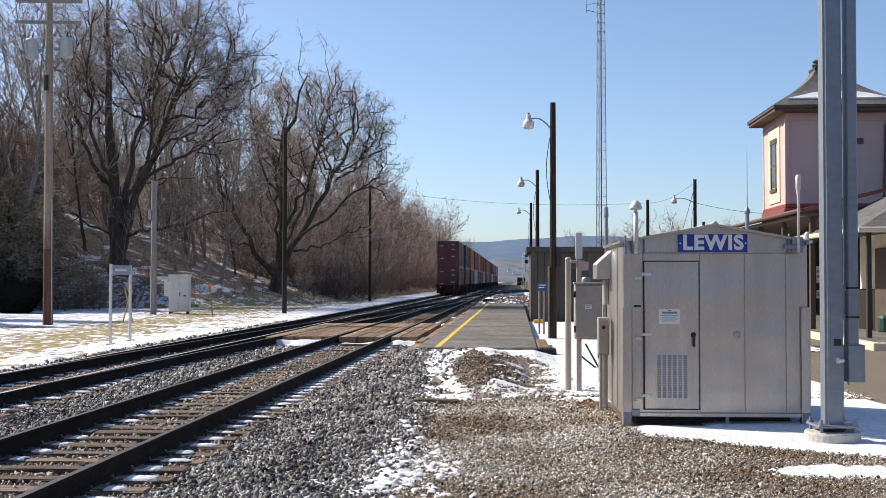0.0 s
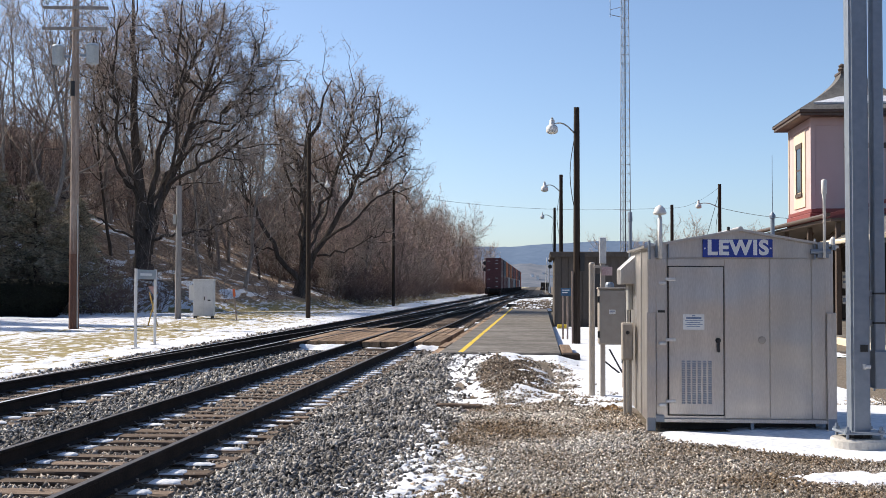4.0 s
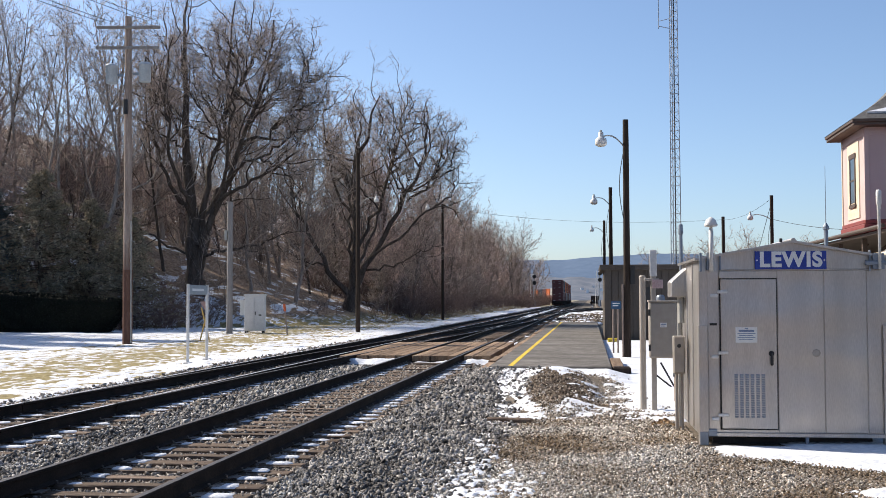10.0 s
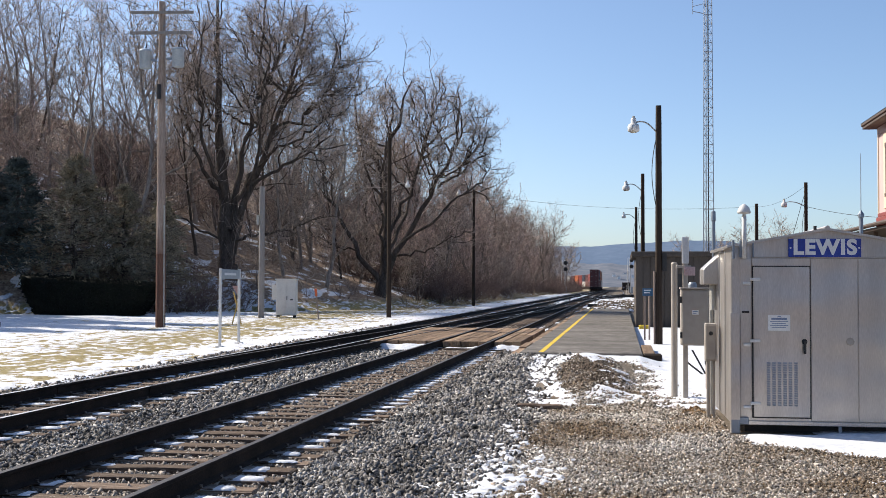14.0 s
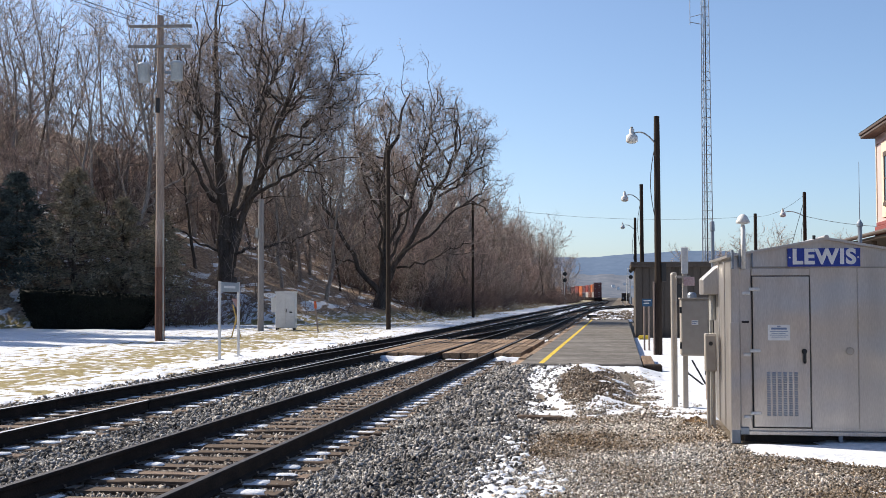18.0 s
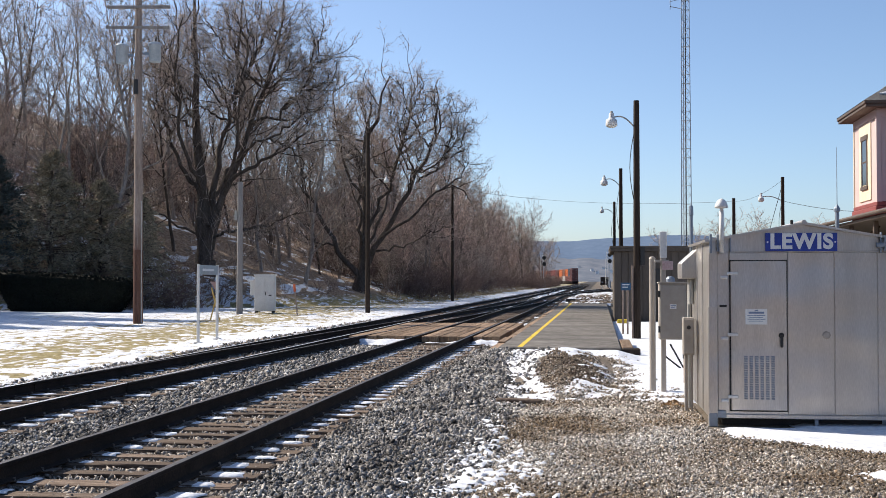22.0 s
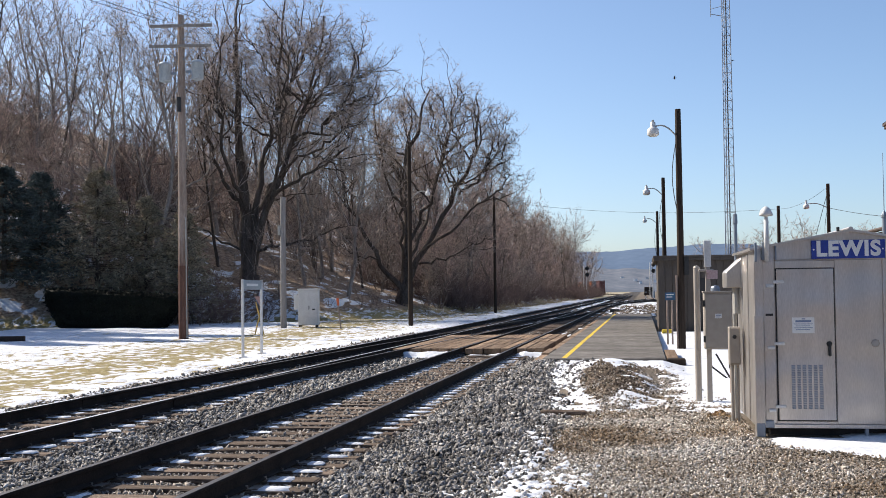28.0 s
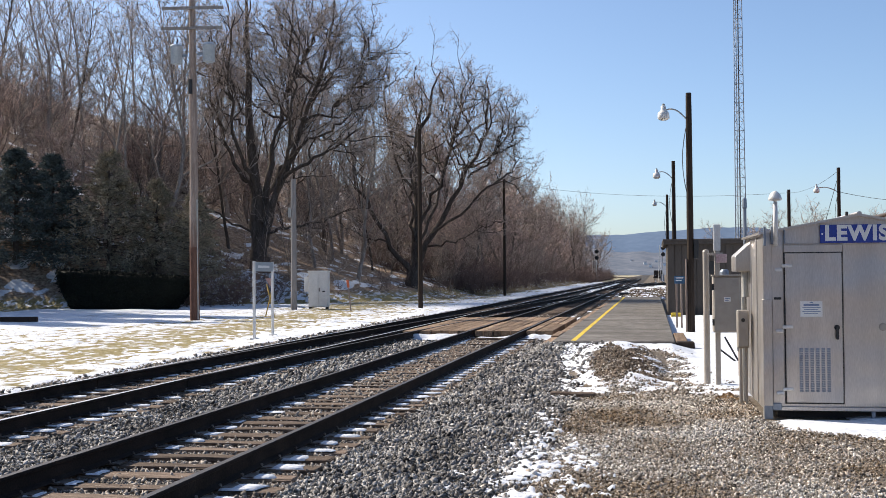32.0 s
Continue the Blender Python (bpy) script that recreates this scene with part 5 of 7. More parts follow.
part("exhaust", rods(((0.6, -1.6, 1.5), (0.6, -1.6, 3.0), 0.07)), M["black"], tm)
part("lamp", boxes((-0.75, -0.45, -2.45, -2.4, 1.1, 1.35)), M["galv"], tm)
for y in (-1.6, 1.6):
    part("wheelset", rods(((-0.8, y, 0.56), (-0.68, y, 0.56), 0.38), ((0.68, y, 0.56), (0.8, y, 0.56), 0.38), ((-0.85, y, 0.56), (0.85, y, 0.56), 0.06), sides=14), M["black"], tm)
sd = thing("siding_track", pose(0, 0, 0), "rusty siding rails beyond the platform", "railway track")
for s in (-1, 1):
    rail_object([(NEAR_X + s * GAUGE / 2 + 5.69 * (k / 20) ** 1.3, 118 + 92 * k / 20) for k in range(21)], sd)
    rail_object([(1.3 + s * GAUGE / 2, 210), (1.3 + s * GAUGE / 2, 330)], sd)
    rail_object([(NEAR_X + s * GAUGE / 2 + 8.5 * (k / 12) ** 1.2, 134 + 62 * k / 12) for k in range(13)], sd, head="rail_dull")

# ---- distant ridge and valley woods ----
# the ridge's haze is put into its colour as an even blue
M["ridge"] = material("haze_blue_far_woods", [(0.10, 0.147, 0.225), (0.115, 0.165, 0.245), (0.13, 0.182, 0.262)], 1.0, scale=0.006, fine=0.06, bump=0.0)
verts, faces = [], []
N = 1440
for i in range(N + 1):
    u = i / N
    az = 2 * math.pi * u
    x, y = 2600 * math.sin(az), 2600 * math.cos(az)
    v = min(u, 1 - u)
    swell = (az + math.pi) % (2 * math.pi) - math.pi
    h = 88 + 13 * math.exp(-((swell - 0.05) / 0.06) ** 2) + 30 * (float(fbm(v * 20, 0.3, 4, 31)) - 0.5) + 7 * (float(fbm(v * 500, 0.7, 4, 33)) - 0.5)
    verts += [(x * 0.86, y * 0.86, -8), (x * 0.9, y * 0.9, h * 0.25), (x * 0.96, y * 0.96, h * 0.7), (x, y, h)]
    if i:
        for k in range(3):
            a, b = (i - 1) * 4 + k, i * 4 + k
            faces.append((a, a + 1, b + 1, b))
tagged(mesh_object("backdrop", verts, faces, M["ridge"], smooth=True), "wooded ridge on the horizon, haze painted in as blue", "hills", kind="structure")

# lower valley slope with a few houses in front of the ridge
# haze painted in here too, as a blue-grey woodland colour
M["valley"] = material("haze_grey_valley_woods", [(0.09, 0.108, 0.14), (0.13, 0.147, 0.178), (0.18, 0.19, 0.215)], 1.0, scale=0.02, fine=0.12, bump=0.0)
verts, faces = [], []
for i in range(121):
    u = i / 120
    az = radians(-14 + 34 * u)
    h = 27 + 16 * (float(fbm(u * 9, 2.3, 4, 35)) - 0.4) + 4 * (float(fbm(u * 80, 1.7, 3, 37)) - 0.5)
    for r, z in ((1150, -2), (1400, h * 0.7), (1500, h)):
        verts.append((r * math.sin(az), r * math.cos(az), z))
    if i:
        for k in range(2):
            a, b = (i - 1) * 3 + k, i * 3 + k
            faces.append((a, a + 1, b + 1, b))
tagged(mesh_object("backdrop", verts, faces, M["valley"], smooth=True), "valley woods below the ridge, haze painted in as grey", "hills", kind="structure")
# house colours tinted blue for haze, walls paler to offset their shade
M["far_wall"] = material("haze_pale_house_wall", [(0.66, 0.68, 0.72), (0.76, 0.78, 0.80)], 0.9, scale=0.2, fine=2)
M["far_roof"] = material("haze_blue_house_roof", [(0.16, 0.18, 0.22), (0.2, 0.22, 0.26)], 0.9, scale=0.2, fine=2)
for az, r, z, w in ((-0.35, 1300, 13.5, 3.4), (0.2, 1345, 16, 3), (0.62, 1290, 12.5, 3.8), (-1.0, 1350, 16.5, 3), (1.3, 1320, 14.5, 3.4), (-0.1, 1270, 11, 3)):
    hs = thing("house", pose(r * math.sin(radians(az)), r * math.cos(radians(az)), z - 3, 0, 0, -az * 9), "pale far house on the valley slope, haze in its colours", "house", "far houses in the valley")
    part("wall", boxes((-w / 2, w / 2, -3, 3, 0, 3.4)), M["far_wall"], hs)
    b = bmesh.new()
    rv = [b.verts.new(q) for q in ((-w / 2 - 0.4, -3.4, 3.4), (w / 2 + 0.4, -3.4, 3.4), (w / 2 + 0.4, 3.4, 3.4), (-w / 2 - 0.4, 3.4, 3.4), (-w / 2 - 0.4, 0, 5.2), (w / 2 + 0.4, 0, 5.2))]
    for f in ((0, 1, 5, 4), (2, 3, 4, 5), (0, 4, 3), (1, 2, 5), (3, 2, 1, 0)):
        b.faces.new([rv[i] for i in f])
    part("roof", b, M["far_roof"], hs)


# ---- two birds gliding across the sky ----
M["feather"] = material("dark_feathers", [(0.02, 0.018, 0.016), (0.045, 0.04, 0.036)], 0.8, scale=5, fine=40, bump=0.02)


def bird(label):
    bd = thing("bird", pose(0, 0, 0), label, "bird", "birds over the station")
    b = bmesh.new()
    lathe(b, [(0.0, -0.22), (0.04, -0.18), (0.075, -0.05), (0.07, 0.08), (0.04, 0.16), (0.035, 0.2), (0.0, 0.27)], 10)
    bmesh.ops.rotate(b, verts=b.verts, cent=(0, 0, 0), matrix=Matrix.Rotation(radians(90), 3, "Y"))
    part("body", b, M["feather"], bd, smooth=True)
    for s in (-1, 1):
        w = bmesh.new()
        out = []
        for k in range(6):
            u = k / 5
            y, chord, z = s * (0.05 + 0.62 * u), 0.24 * (1 - 0.55 * u ** 2), 0.02 + 0.16 * u - 0.1 * u * u
            out.append([w.verts.new((0.08 - 0.1 * u, y, z)), w.verts.new((0.08 - 0.1 * u - chord * 0.4, y, z + 0.018)), w.verts.new((0.08 - 0.1 * u - chord, y, z)), w.verts.new((0.08 - 0.1 * u - chord * 0.4, y, z - 0.008))])
        for a, c in zip(out, out[1:]):
            for j in range(4):
                w.faces.new((a[j], a[(j + 1) % 4], c[(j + 1) % 4], c[j]))
        w.faces.new(out[-1])
        w.faces.new(out[0][::-1])
        bmesh.ops.recalc_face_normals(w, faces=w.faces)
        part("wing", w, M["feather"], bd)
    t = bmesh.new()
    tv = [t.verts.new(q) for q in ((-0.16, -0.03, 0.01), (-0.16, 0.03, 0.01), (-0.4, 0.09, 0.0), (-0.4, -0.09, 0.0), (-0.25, 0, 0.025))]
    for f in ((0, 1, 4), (1, 2, 4), (2, 3, 4), (3, 0, 4), (3, 2, 1, 0)):
        t.faces.new([tv[i] for i in f])
    part("tail", t, M["feather"], bd)
    return bd


BIRDS = [bird("small dark bird gliding over the platform"), bird("small dark bird following another over the platform")]


# ---- old snow, lying in patches ----
def blob(X, Y, cx, cy, rx, ry):
    return 1 - ((X - cx) / rx) ** 2 - ((Y - cy) / ry) ** 2


def yard_snow(X, Y, strip=True, rest=True):
    """Depth of the snow on the yard, negative where the gravel is bare."""
    big, fine_ = fbm(X / 0.9, Y / 1.6, 4, 41) - 0.5, fbm(X / 0.2, Y / 0.42, 3, 43) - 0.5
    speck = fbm(X / 0.05, Y / 0.08, 2, 45) - 0.5
    rough = 0.6 * big + 0.7 * fine_ + 0.8 * speck
    # field before the platform end, with a white tongue along its track side and a bare mound in it
    left = -1.42 - 0.062 * (Y - 16)
    field = np.minimum(np.minimum((X - left) / 0.3, (Y - 16.6 - 1.5 * np.clip(X + 0.4, 0, 0.6)) / 1.4), (49 - Y) / 1.5)
    field = np.minimum(field, (7 - X) / 1.5)
    a = np.minimum(field, 0.42) + rough * 1.15
    mound = np.clip(1.25 * blob(X + 0.045 * (Y - 21), Y, -0.78, 21.2, 0.42, 3.4), 0, 1)
    a = a - 0.3 * np.clip((19.2 - Y) / 2.0, 0, 1)
    a = a + (0.10 + 0.6 * big) * np.clip(1 - np.abs(X - left - 0.25) / 0.3, 0, 1) * (Y > 16.8) - 0.85 * mound * (1 + 2.5 * fine_ + 1.5 * big)
    streaks = np.clip(1.3 * blob(X, Y, 0.1, 22.5, 0.75, 4.6), 0, 1)
    a = a - 0.32 * streaks + 2.8 * streaks * (fbm(X / 0.6, Y / 0.45, 3, 47) - 0.5)
    a = a + 0.25 * np.clip((X - 0.55) / 0.3, 0, 1) * np.clip((Y - 19) / 1.5, 0, 1)
    a = a + 0.4 * np.clip((Y - 25.2) / 0.8, 0, 1) * np.clip((X + 2.0) / 0.2, 0, 1)
    # strip where the ballast shoulder meets the yard
    line = -1.24 - 0.045 * (Y - 12)
    wide = 0.30 - 0.024 * np.clip(Y - 10, 0, 9)
    b = 0.27 - 0.42 * np.abs(X - line) / wide + rough * 1.3 + 0.5 * fine_ + 1.5 * speck
    b = b - 0.30 * np.clip((Y - 13.8) / 1.2, 0, 1) * np.clip((17.5 - Y) / 1.5, 0, 1)
    # beneath and before the signal house
    edge = 13.5 - 0.80 * np.clip(X - 1.4, 0, 9) ** 0.9
    c = np.minimum((Y - edge) / 0.5, (18.5 - Y) / 0.8)
    c = np.minimum(c, (X - 1.42) / 0.3) + 0.35 * rough - 3.0 * ((Y > 14.15 + 0.04 * (X - 1.4)) & (X < 3.8))
    c = np.where((X > 3.6) & (Y > 16.2), c - (Y - 16.2) * 0.6, c)
    d = blob(X, Y, 3.2, 11.0, 1.0, 0.4) * 0.8 + rough * 1.1 - 0.1
    e = blob(X, Y, 5.6, 25.5, 2.6, 2.2) * 0.5 + rough
    f = blob(X, Y, 1.25, 17.3, 0.8, 0.35) * 0.5 + rough
    h = np.maximum.reduce(([b] if strip else []) + ([a, c, d, e, f] if rest else []))
    return np.clip(h, -0.3, 0.5) * 0.05


def lawn_snow(X, Y):
    big, mid, fine_ = fbm(X / 5.0, Y / 8.0, 4, 51) - 0.5, fbm(X / 1.3, Y / 3.0, 3, 53) - 0.5, fbm(X / 0.28, Y / 0.5, 3, 55) - 0.5
    tiny = fbm(X / 0.15, Y / 0.28, 2, 57) - 0.5
    h = -0.03 + 0.7 * big + 0.7 * mid + 1.2 * fine_ + 2.6 * tiny
    h = h + 0.45 * np.clip(1 - np.abs(X + 10.9) / 1.5, 0, 1) - 1.2 * np.clip((X + 10.0) / 0.3, 0, 2)
    band = -13.0 - 0.10 * (Y - 25)
    h = h - 0.75 * np.clip(1 - np.abs(X - band) / 2.4, 0, 1) + 0.5 * np.clip((-19.0 - X) / 4, 0, 1)
    h = h - 0.35 * np.clip((Y - 58) / 12, 0, 1) * np.clip((-12 - X) / 2, 0, 1)
    d = np.maximum(foot(Y) - X, 0)
    h = h - 0.06 * d
    return np.clip(h, -0.3, 0.4) * 0.06


def drift(name, x_rows, y_rows, depth, label):
    X, Y = np.meshgrid(x_rows, y_rows)
    h = depth(X, Y)
    Z = ground(X, Y) + h
    nx, ny = len(x_rows), len(y_rows)
    i = (np.arange(ny - 1)[:, None] * nx + np.arange(nx - 1)[None]).ravel()
    quads = np.stack([i, i + 1, i + nx + 1, i + nx], 1)
    keep = (h.ravel()[quads] > 0.0).any(1)
    quads = quads[keep]
    used, inv = np.unique(quads, return_inverse=True)
    co = np.stack([X.ravel(), Y.ravel(), Z.ravel()], 1)[used]
    ob = fast_mesh(name, co, inv.reshape(-1, 4), M["snow"], smooth=True)
    return tagged(ob, label, "snow", kind="stuff")


def fast_mesh(name, co, quads, mat, parent=None, smooth=False):
    me = bpy.data.meshes.new(name)
    co = np.asarray(co, np.float32)
    quads = np.asarray(quads, np.int32)
    n = quads.shape[1]
    me.vertices.add(len(co))
    me.vertices.foreach_set("co", co.ravel())
    me.loops.add(quads.size)
    me.loops.foreach_set("vertex_index", quads.ravel())
    me.polygons.add(len(quads))
    me.polygons.foreach_set("loop_start", np.arange(0, quads.size, n, dtype=np.int32))
    me.polygons.foreach_set("loop_total", np.full(len(quads), n, np.int32))
    me.update(calc_edges=True)
    me.validate()
    if smooth:
        me.shade_smooth()
    me.materials.append(mat)
    ob = new(name, me)
    if parent:
        ob.parent = parent
    return ob


drift("yard_snow", np.arange(-2.1, -0.3, 0.024), np.arange(8.5, 18.5, 0.03), lambda X, Y: yard_snow(X, Y, True, False), "thin broken strip of snow where the ballast meets the yard")
drift("yard_snow", np.arange(-2.6, 5.2, 0.035), np.concatenate([np.arange(8.5, 19, 0.045), np.arange(19, 29, 0.08)]), lambda X, Y: yard_snow(X, Y, False), "old white snow in ragged patches on the gravel yard")
drift("yard_snow", np.arange(0.4, 8.0, 0.08), np.arange(28.9, 49.3, 0.16), yard_snow, "white snow beside the platform and hut")
drift("yard_snow", np.arange(-2.6, 7.0, 0.11), np.arange(78.4, 170, 0.5), lambda X, Y: np.clip(-0.06 + 2.0 * (fbm(X / 0.6, Y / 1.8, 4, 71) - 0.5), -0.3, 0.4) * 0.2, "patchy old snow on the gravel beyond the platform")
drift("lawn_snow", np.arange(-34, -9.7, 0.085), np.concatenate([np.arange(14, 34, 0.14), np.arange(34, 75, 0.3)]), lawn_snow, "thin melting snow with bare grass showing through")
drift("lawn_snow", np.arange(-20, -9.7, 0.16), np.arange(74.8, 240, 0.9), lawn_snow, "thin melting snow along the railway by the woods")


drift("track_snow", np.arange(-9.4, -2.6, 0.09), np.arange(44, 210, 0.45), lambda X, Y: np.clip(-0.16 + 1.1 * (fbm(X / 0.5, Y / 9.0, 4, 73) - 0.5) + 1.2 * (fbm(X / 0.25, Y / 1.6, 3, 75) - 0.5) + 0.1 * np.clip((Y - 70) / 60, 0, 1), -0.3, 0.4) * 0.16, "thin streaks of old snow between the rails")


# ---- loose stone ----
ROCK = np.array([(1.5, -0.45, -0.5), (-0.1, 0.85, -0.62), (-1.45, -0.4, -0.45), (0.45, -0.8, 0.55), (1.0, 0.55, 0.5), (-1.0, 0.3, 0.62)], float)
ROCK_F = np.array([(0, 2, 1), (3, 4, 5), (0, 3, 2), (0, 4, 3), (0, 1, 4), (1, 5, 4), (1, 2, 5), (2, 3, 5)])


def stones(name, x0, x1, y0, y1, per_m2, size, mat, label, seed, lift=0.0, thin_from=14.0, keep=None):
    """Angular broken stones, thinning out with distance along the line."""
    rng = np.random.default_rng(seed)
    n = int((x1 - x0) * (y1 - y0) * per_m2)
    x, y = rng.uniform(x0, x1, n), rng.uniform(y0, y1, n)
    ok = (x < 0.345 * y + 0.5) & (x > -0.66 * y - 0.4) & (rng.random(n) < np.clip((thin_from / y) ** 1.3, 0, 1))
    if keep is not None:
        ok &= keep(x, y, rng)
    x, y = x[ok], y[ok]
    n = len(x)
    s = size * np.minimum(rng.lognormal(0, 0.36, n), 1.8) * 0.5 * np.clip((y / thin_from) ** 0.8, 1, 1.6)
    v = ROCK[None] * rng.uniform(0.4, 1.25, (n, 1, 3)) + rng.uniform(-0.34, 0.34, (n, 6, 3))
    q = rng.normal(size=(n, 4))
    q /= np.linalg.norm(q, axis=1, keepdims=True)
    w, a, b, c = q.T
    R = np.stack([1 - 2 * (b * b + c * c), 2 * (a * b - w * c), 2 * (a * c + w * b), 2 * (a * b + w * c), 1 - 2 * (a * a + c * c), 2 * (b * c - w * a), 2 * (a * c - w * b), 2 * (b * c + w * a), 1 - 2 * (a * a + b * b)], 1).reshape(n, 3, 3)
    v = np.einsum("nij,nkj->nki", R, v) * s[:, None, None]
    z = ground(x, y) + lift + s * rng.uniform(-0.35, 0.95, n)
    v += np.stack([x, y, z], 1)[:, None]
    f = (ROCK_F[None] + 6 * np.arange(n)[:, None, None]).reshape(-1, 3)
    return tagged(fast_mesh(name, v.reshape(-1, 3), f, mat), label, "stones", kind="stuff")


M["mound"] = material("dirty_brown_stone", [(0.06, 0.042, 0.03), (0.15, 0.115, 0.085), (0.30, 0.25, 0.2)], 0.9, scale=1.2, fine=30, per="island", spread=0.6, bump=0.3)
M["ballast_brown"] = material("soiled_ballast_stone", [(0.12, 0.102, 0.086), (0.24, 0.212, 0.184), (0.40, 0.364, 0.325)], 0.9, scale=1.2, fine=30, per="island", spread=0.5, bump=0.3)


def off_crossing(x, y, rng):
    return (y < 31.0) | (y > 43.2) | (x < -7.1)


def shoulder(x, y, rng):
    return off_crossing(x, y, rng) & (rng.random(len(x)) < np.clip((-1.0 - x) / 0.5, 0, 1)) & ((yard_snow(x, y) < 0.012) | (rng.random(len(x)) < 0.16)) & ((x < -2.75) | (y < 27.3))


def bare_yard(x, y, rng):
    return (rng.random(len(x)) < np.clip((x + 1.9) / 0.7, 0.0, 1)) & ((yard_snow(x, y) < 0.010) | ((rng.random(len(x)) < 0.04) & (x < 0.8))) & ~((x > 1.3) & (x < 3.8) & (y > 14.1))


stones("ballast", -3.06, -0.7, 8.0, 46.0, 1500, 0.034, M["ballast"], "clean grey broken ballast along the track shoulder", 1, 0.006, 11.5, shoulder)
stones("ballast", -5.55, -3.05, 8.5, 50.0, 950, 0.031, M["ballast_brown"], "soiled brown ballast between the sleepers", 2, 0.002, 11.0, off_crossing)
stones("ballast", -7.1, -5.25, 8.5, 50.0, 1000, 0.036, M["ballast"], "grey broken ballast between the two tracks", 3, -0.004, 12.5, off_crossing)
stones("ballast", -9.1, -6.85, 11.0, 50.0, 620, 0.034, M["ballast_brown"], "soiled brown ballast between the sleepers", 4, 0.0, 14.0, off_crossing)
stones("ballast", -10.1, -8.75, 14.0, 50.0, 380, 0.038, M["ballast_brown"], "soiled ballast at the edge of the lawn", 5, 0.0, 18.0, off_crossing)
stones("yard_gravel", -1.7, 5.4, 8.6, 26.0, 2500, 0.0158, M["gravel"], "brownish grey loose gravel of the yard", 6, 0.0, 11.0, bare_yard)
stones("yard_gravel", -1.5, 2.5, 8.6, 20.0, 170, 0.025, M["gravel"], "larger loose stones strewn over the gravel yard", 8, 0.0, 12.0, bare_yard)
stones("yard_gravel", -1.9, 0.4, 16.5, 26.5, 1000, 0.030, M["mound"], "coarse brown gravel heap showing through the snow", 7, 0.012, 18.0, lambda x, y, r: (blob(x + 0.045 * (y - 21), y, -0.55, 21.3, 0.85, 4.2) > 1.1 * fbm(x / 0.3, y / 0.5, 3, 65)) & (yard_snow(x, y) < 0.008))

stones("rubble", -2.3, 2.6, 78.6, 130.0, 9, 0.11, M["mound"], "dark rubble and spoil beyond the end of the platform", 18, 0.0, 400.0)

# thin snow left on the sleepers in the shade of the rails
rng = np.random.default_rng(12)
cos, fcs, base = [], [], 0
for cx, y_to in ((NEAR_X, 32.0), (FAR_X, 32.0)):
    y = 6.0
    while y < y_to:
        for side, chance in ((1, 0.93), (-1, 0.82)):
            if rng.random() < chance:
                w, l = rng.uniform(0.2, 0.36) + 0.05 * side, rng.uniform(0.08, 0.125)
                x0 = cx + side * GAUGE / 2 + 0.075
                corner = np.array([(0, -1), (0.5, -1), (0.95, -0.9), (1.0, 0.1), (0.9, 0.95), (0.4, 1), (0, 1)])
                corner = corner + rng.uniform(-0.16, 0.16, corner.shape)
                k = len(corner)
                ring = np.stack([x0 + corner[:, 0] * w, y + corner[:, 1] * l, np.full(k, -0.004)], 1)
                top = ring.copy()
                top[:, 0] = x0 + 0.5 * w + (top[:, 0] - x0 - 0.5 * w) * 0.93
                top[:, 1] = y + (top[:, 1] - y) * 0.9
                top[:, 2] = rng.uniform(0.005, 0.012)
                mid = np.array([[x0 + w / 2, y, top[0, 2] + 0.002]])
                cos += [ring, top, mid]
                for j in range(k):
                    j2 = (j + 1) % k
                    fcs += [(base + j, base + j2, base + k + j2), (base + j, base + k + j2, base + k + j), (base + k + j, base + k + j2, base + 2 * k)]
                base += 2 * k + 1
        y += 0.52
tagged(fast_mesh("sleeper_snow", np.concatenate(cos), fcs, M["snow"]), "small pads of snow on the sleepers beside the rails", "snow", kind="stuff")
# drift in front of the timber crossing
drift("crossing_snow", np.arange(-7.2, -2.6, 0.05), np.arange(30.4, 32.7, 0.06), lambda X, Y: np.clip(np.minimum(0.5 - np.abs(Y - 32.25) / 0.9, 0.5) + 0.8 * (fbm(X / 0.7, Y / 0.5, 3, 61) - 0.5) - 1.4 * np.clip(0.35 - np.minimum(np.abs(X - NEAR_X + GAUGE / 2), np.abs(X - NEAR_X - GAUGE / 2)), 0, 0.35) - 0.25 * (np.abs(X - NEAR_X) < 0.6), -0.3, 0.5) * 0.3, "white snow drift at the edge of the timber crossing")

lg = thing("loose_timber", pose(-1.15, 16.55, 0.03, 0, 0, -6), "weathered split timber lying on the gravel", "timber")
part("timber", boxes((-0.33, 0.33, -0.05, 0.05, -0.03, 0.045), bevel=0.02), M["tie"], lg)
rod_ = thing("leaning_rod", pose(1.5, 23.3, 0), "thin black steel rods leaning in the snow behind the posts", "rods")
part("rod", rods(((0.18, 0.0, -0.03), (-0.11, 0.05, 0.5), 0.018), sides=8), M["black"], rod_)
part("rod", rods(((0.16, -0.05, -0.03), (-0.21, 0.0, 0.26), 0.018), sides=8), M["black"], rod_)
lg = thing("leaf_heap", pose(1.0, 16.2, 0), "small heap of dry tan leaves on the gravel", "leaves")
rnd = random.Random(9)
b = bmesh.new()
for k in range(60):
    a, r = rnd.uniform(0, 6.28), 0.16 * rnd.random() ** 0.6
    m = pose(r * math.cos(a), r * math.sin(a), 0.02 + 0.09 * (0.16 - r) / 0.16 + rnd.uniform(0, 0.03), rnd.uniform(-60, 60), rnd.uniform(-60, 60), rnd.uniform(0, 360))
    vs = [b.verts.new(m @ Vector(p)) for p in ((-0.03, 0, 0), (0, -0.018, 0.006), (0.035, 0, 0), (0, 0.018, 0.006))]
    b.faces.new(vs)
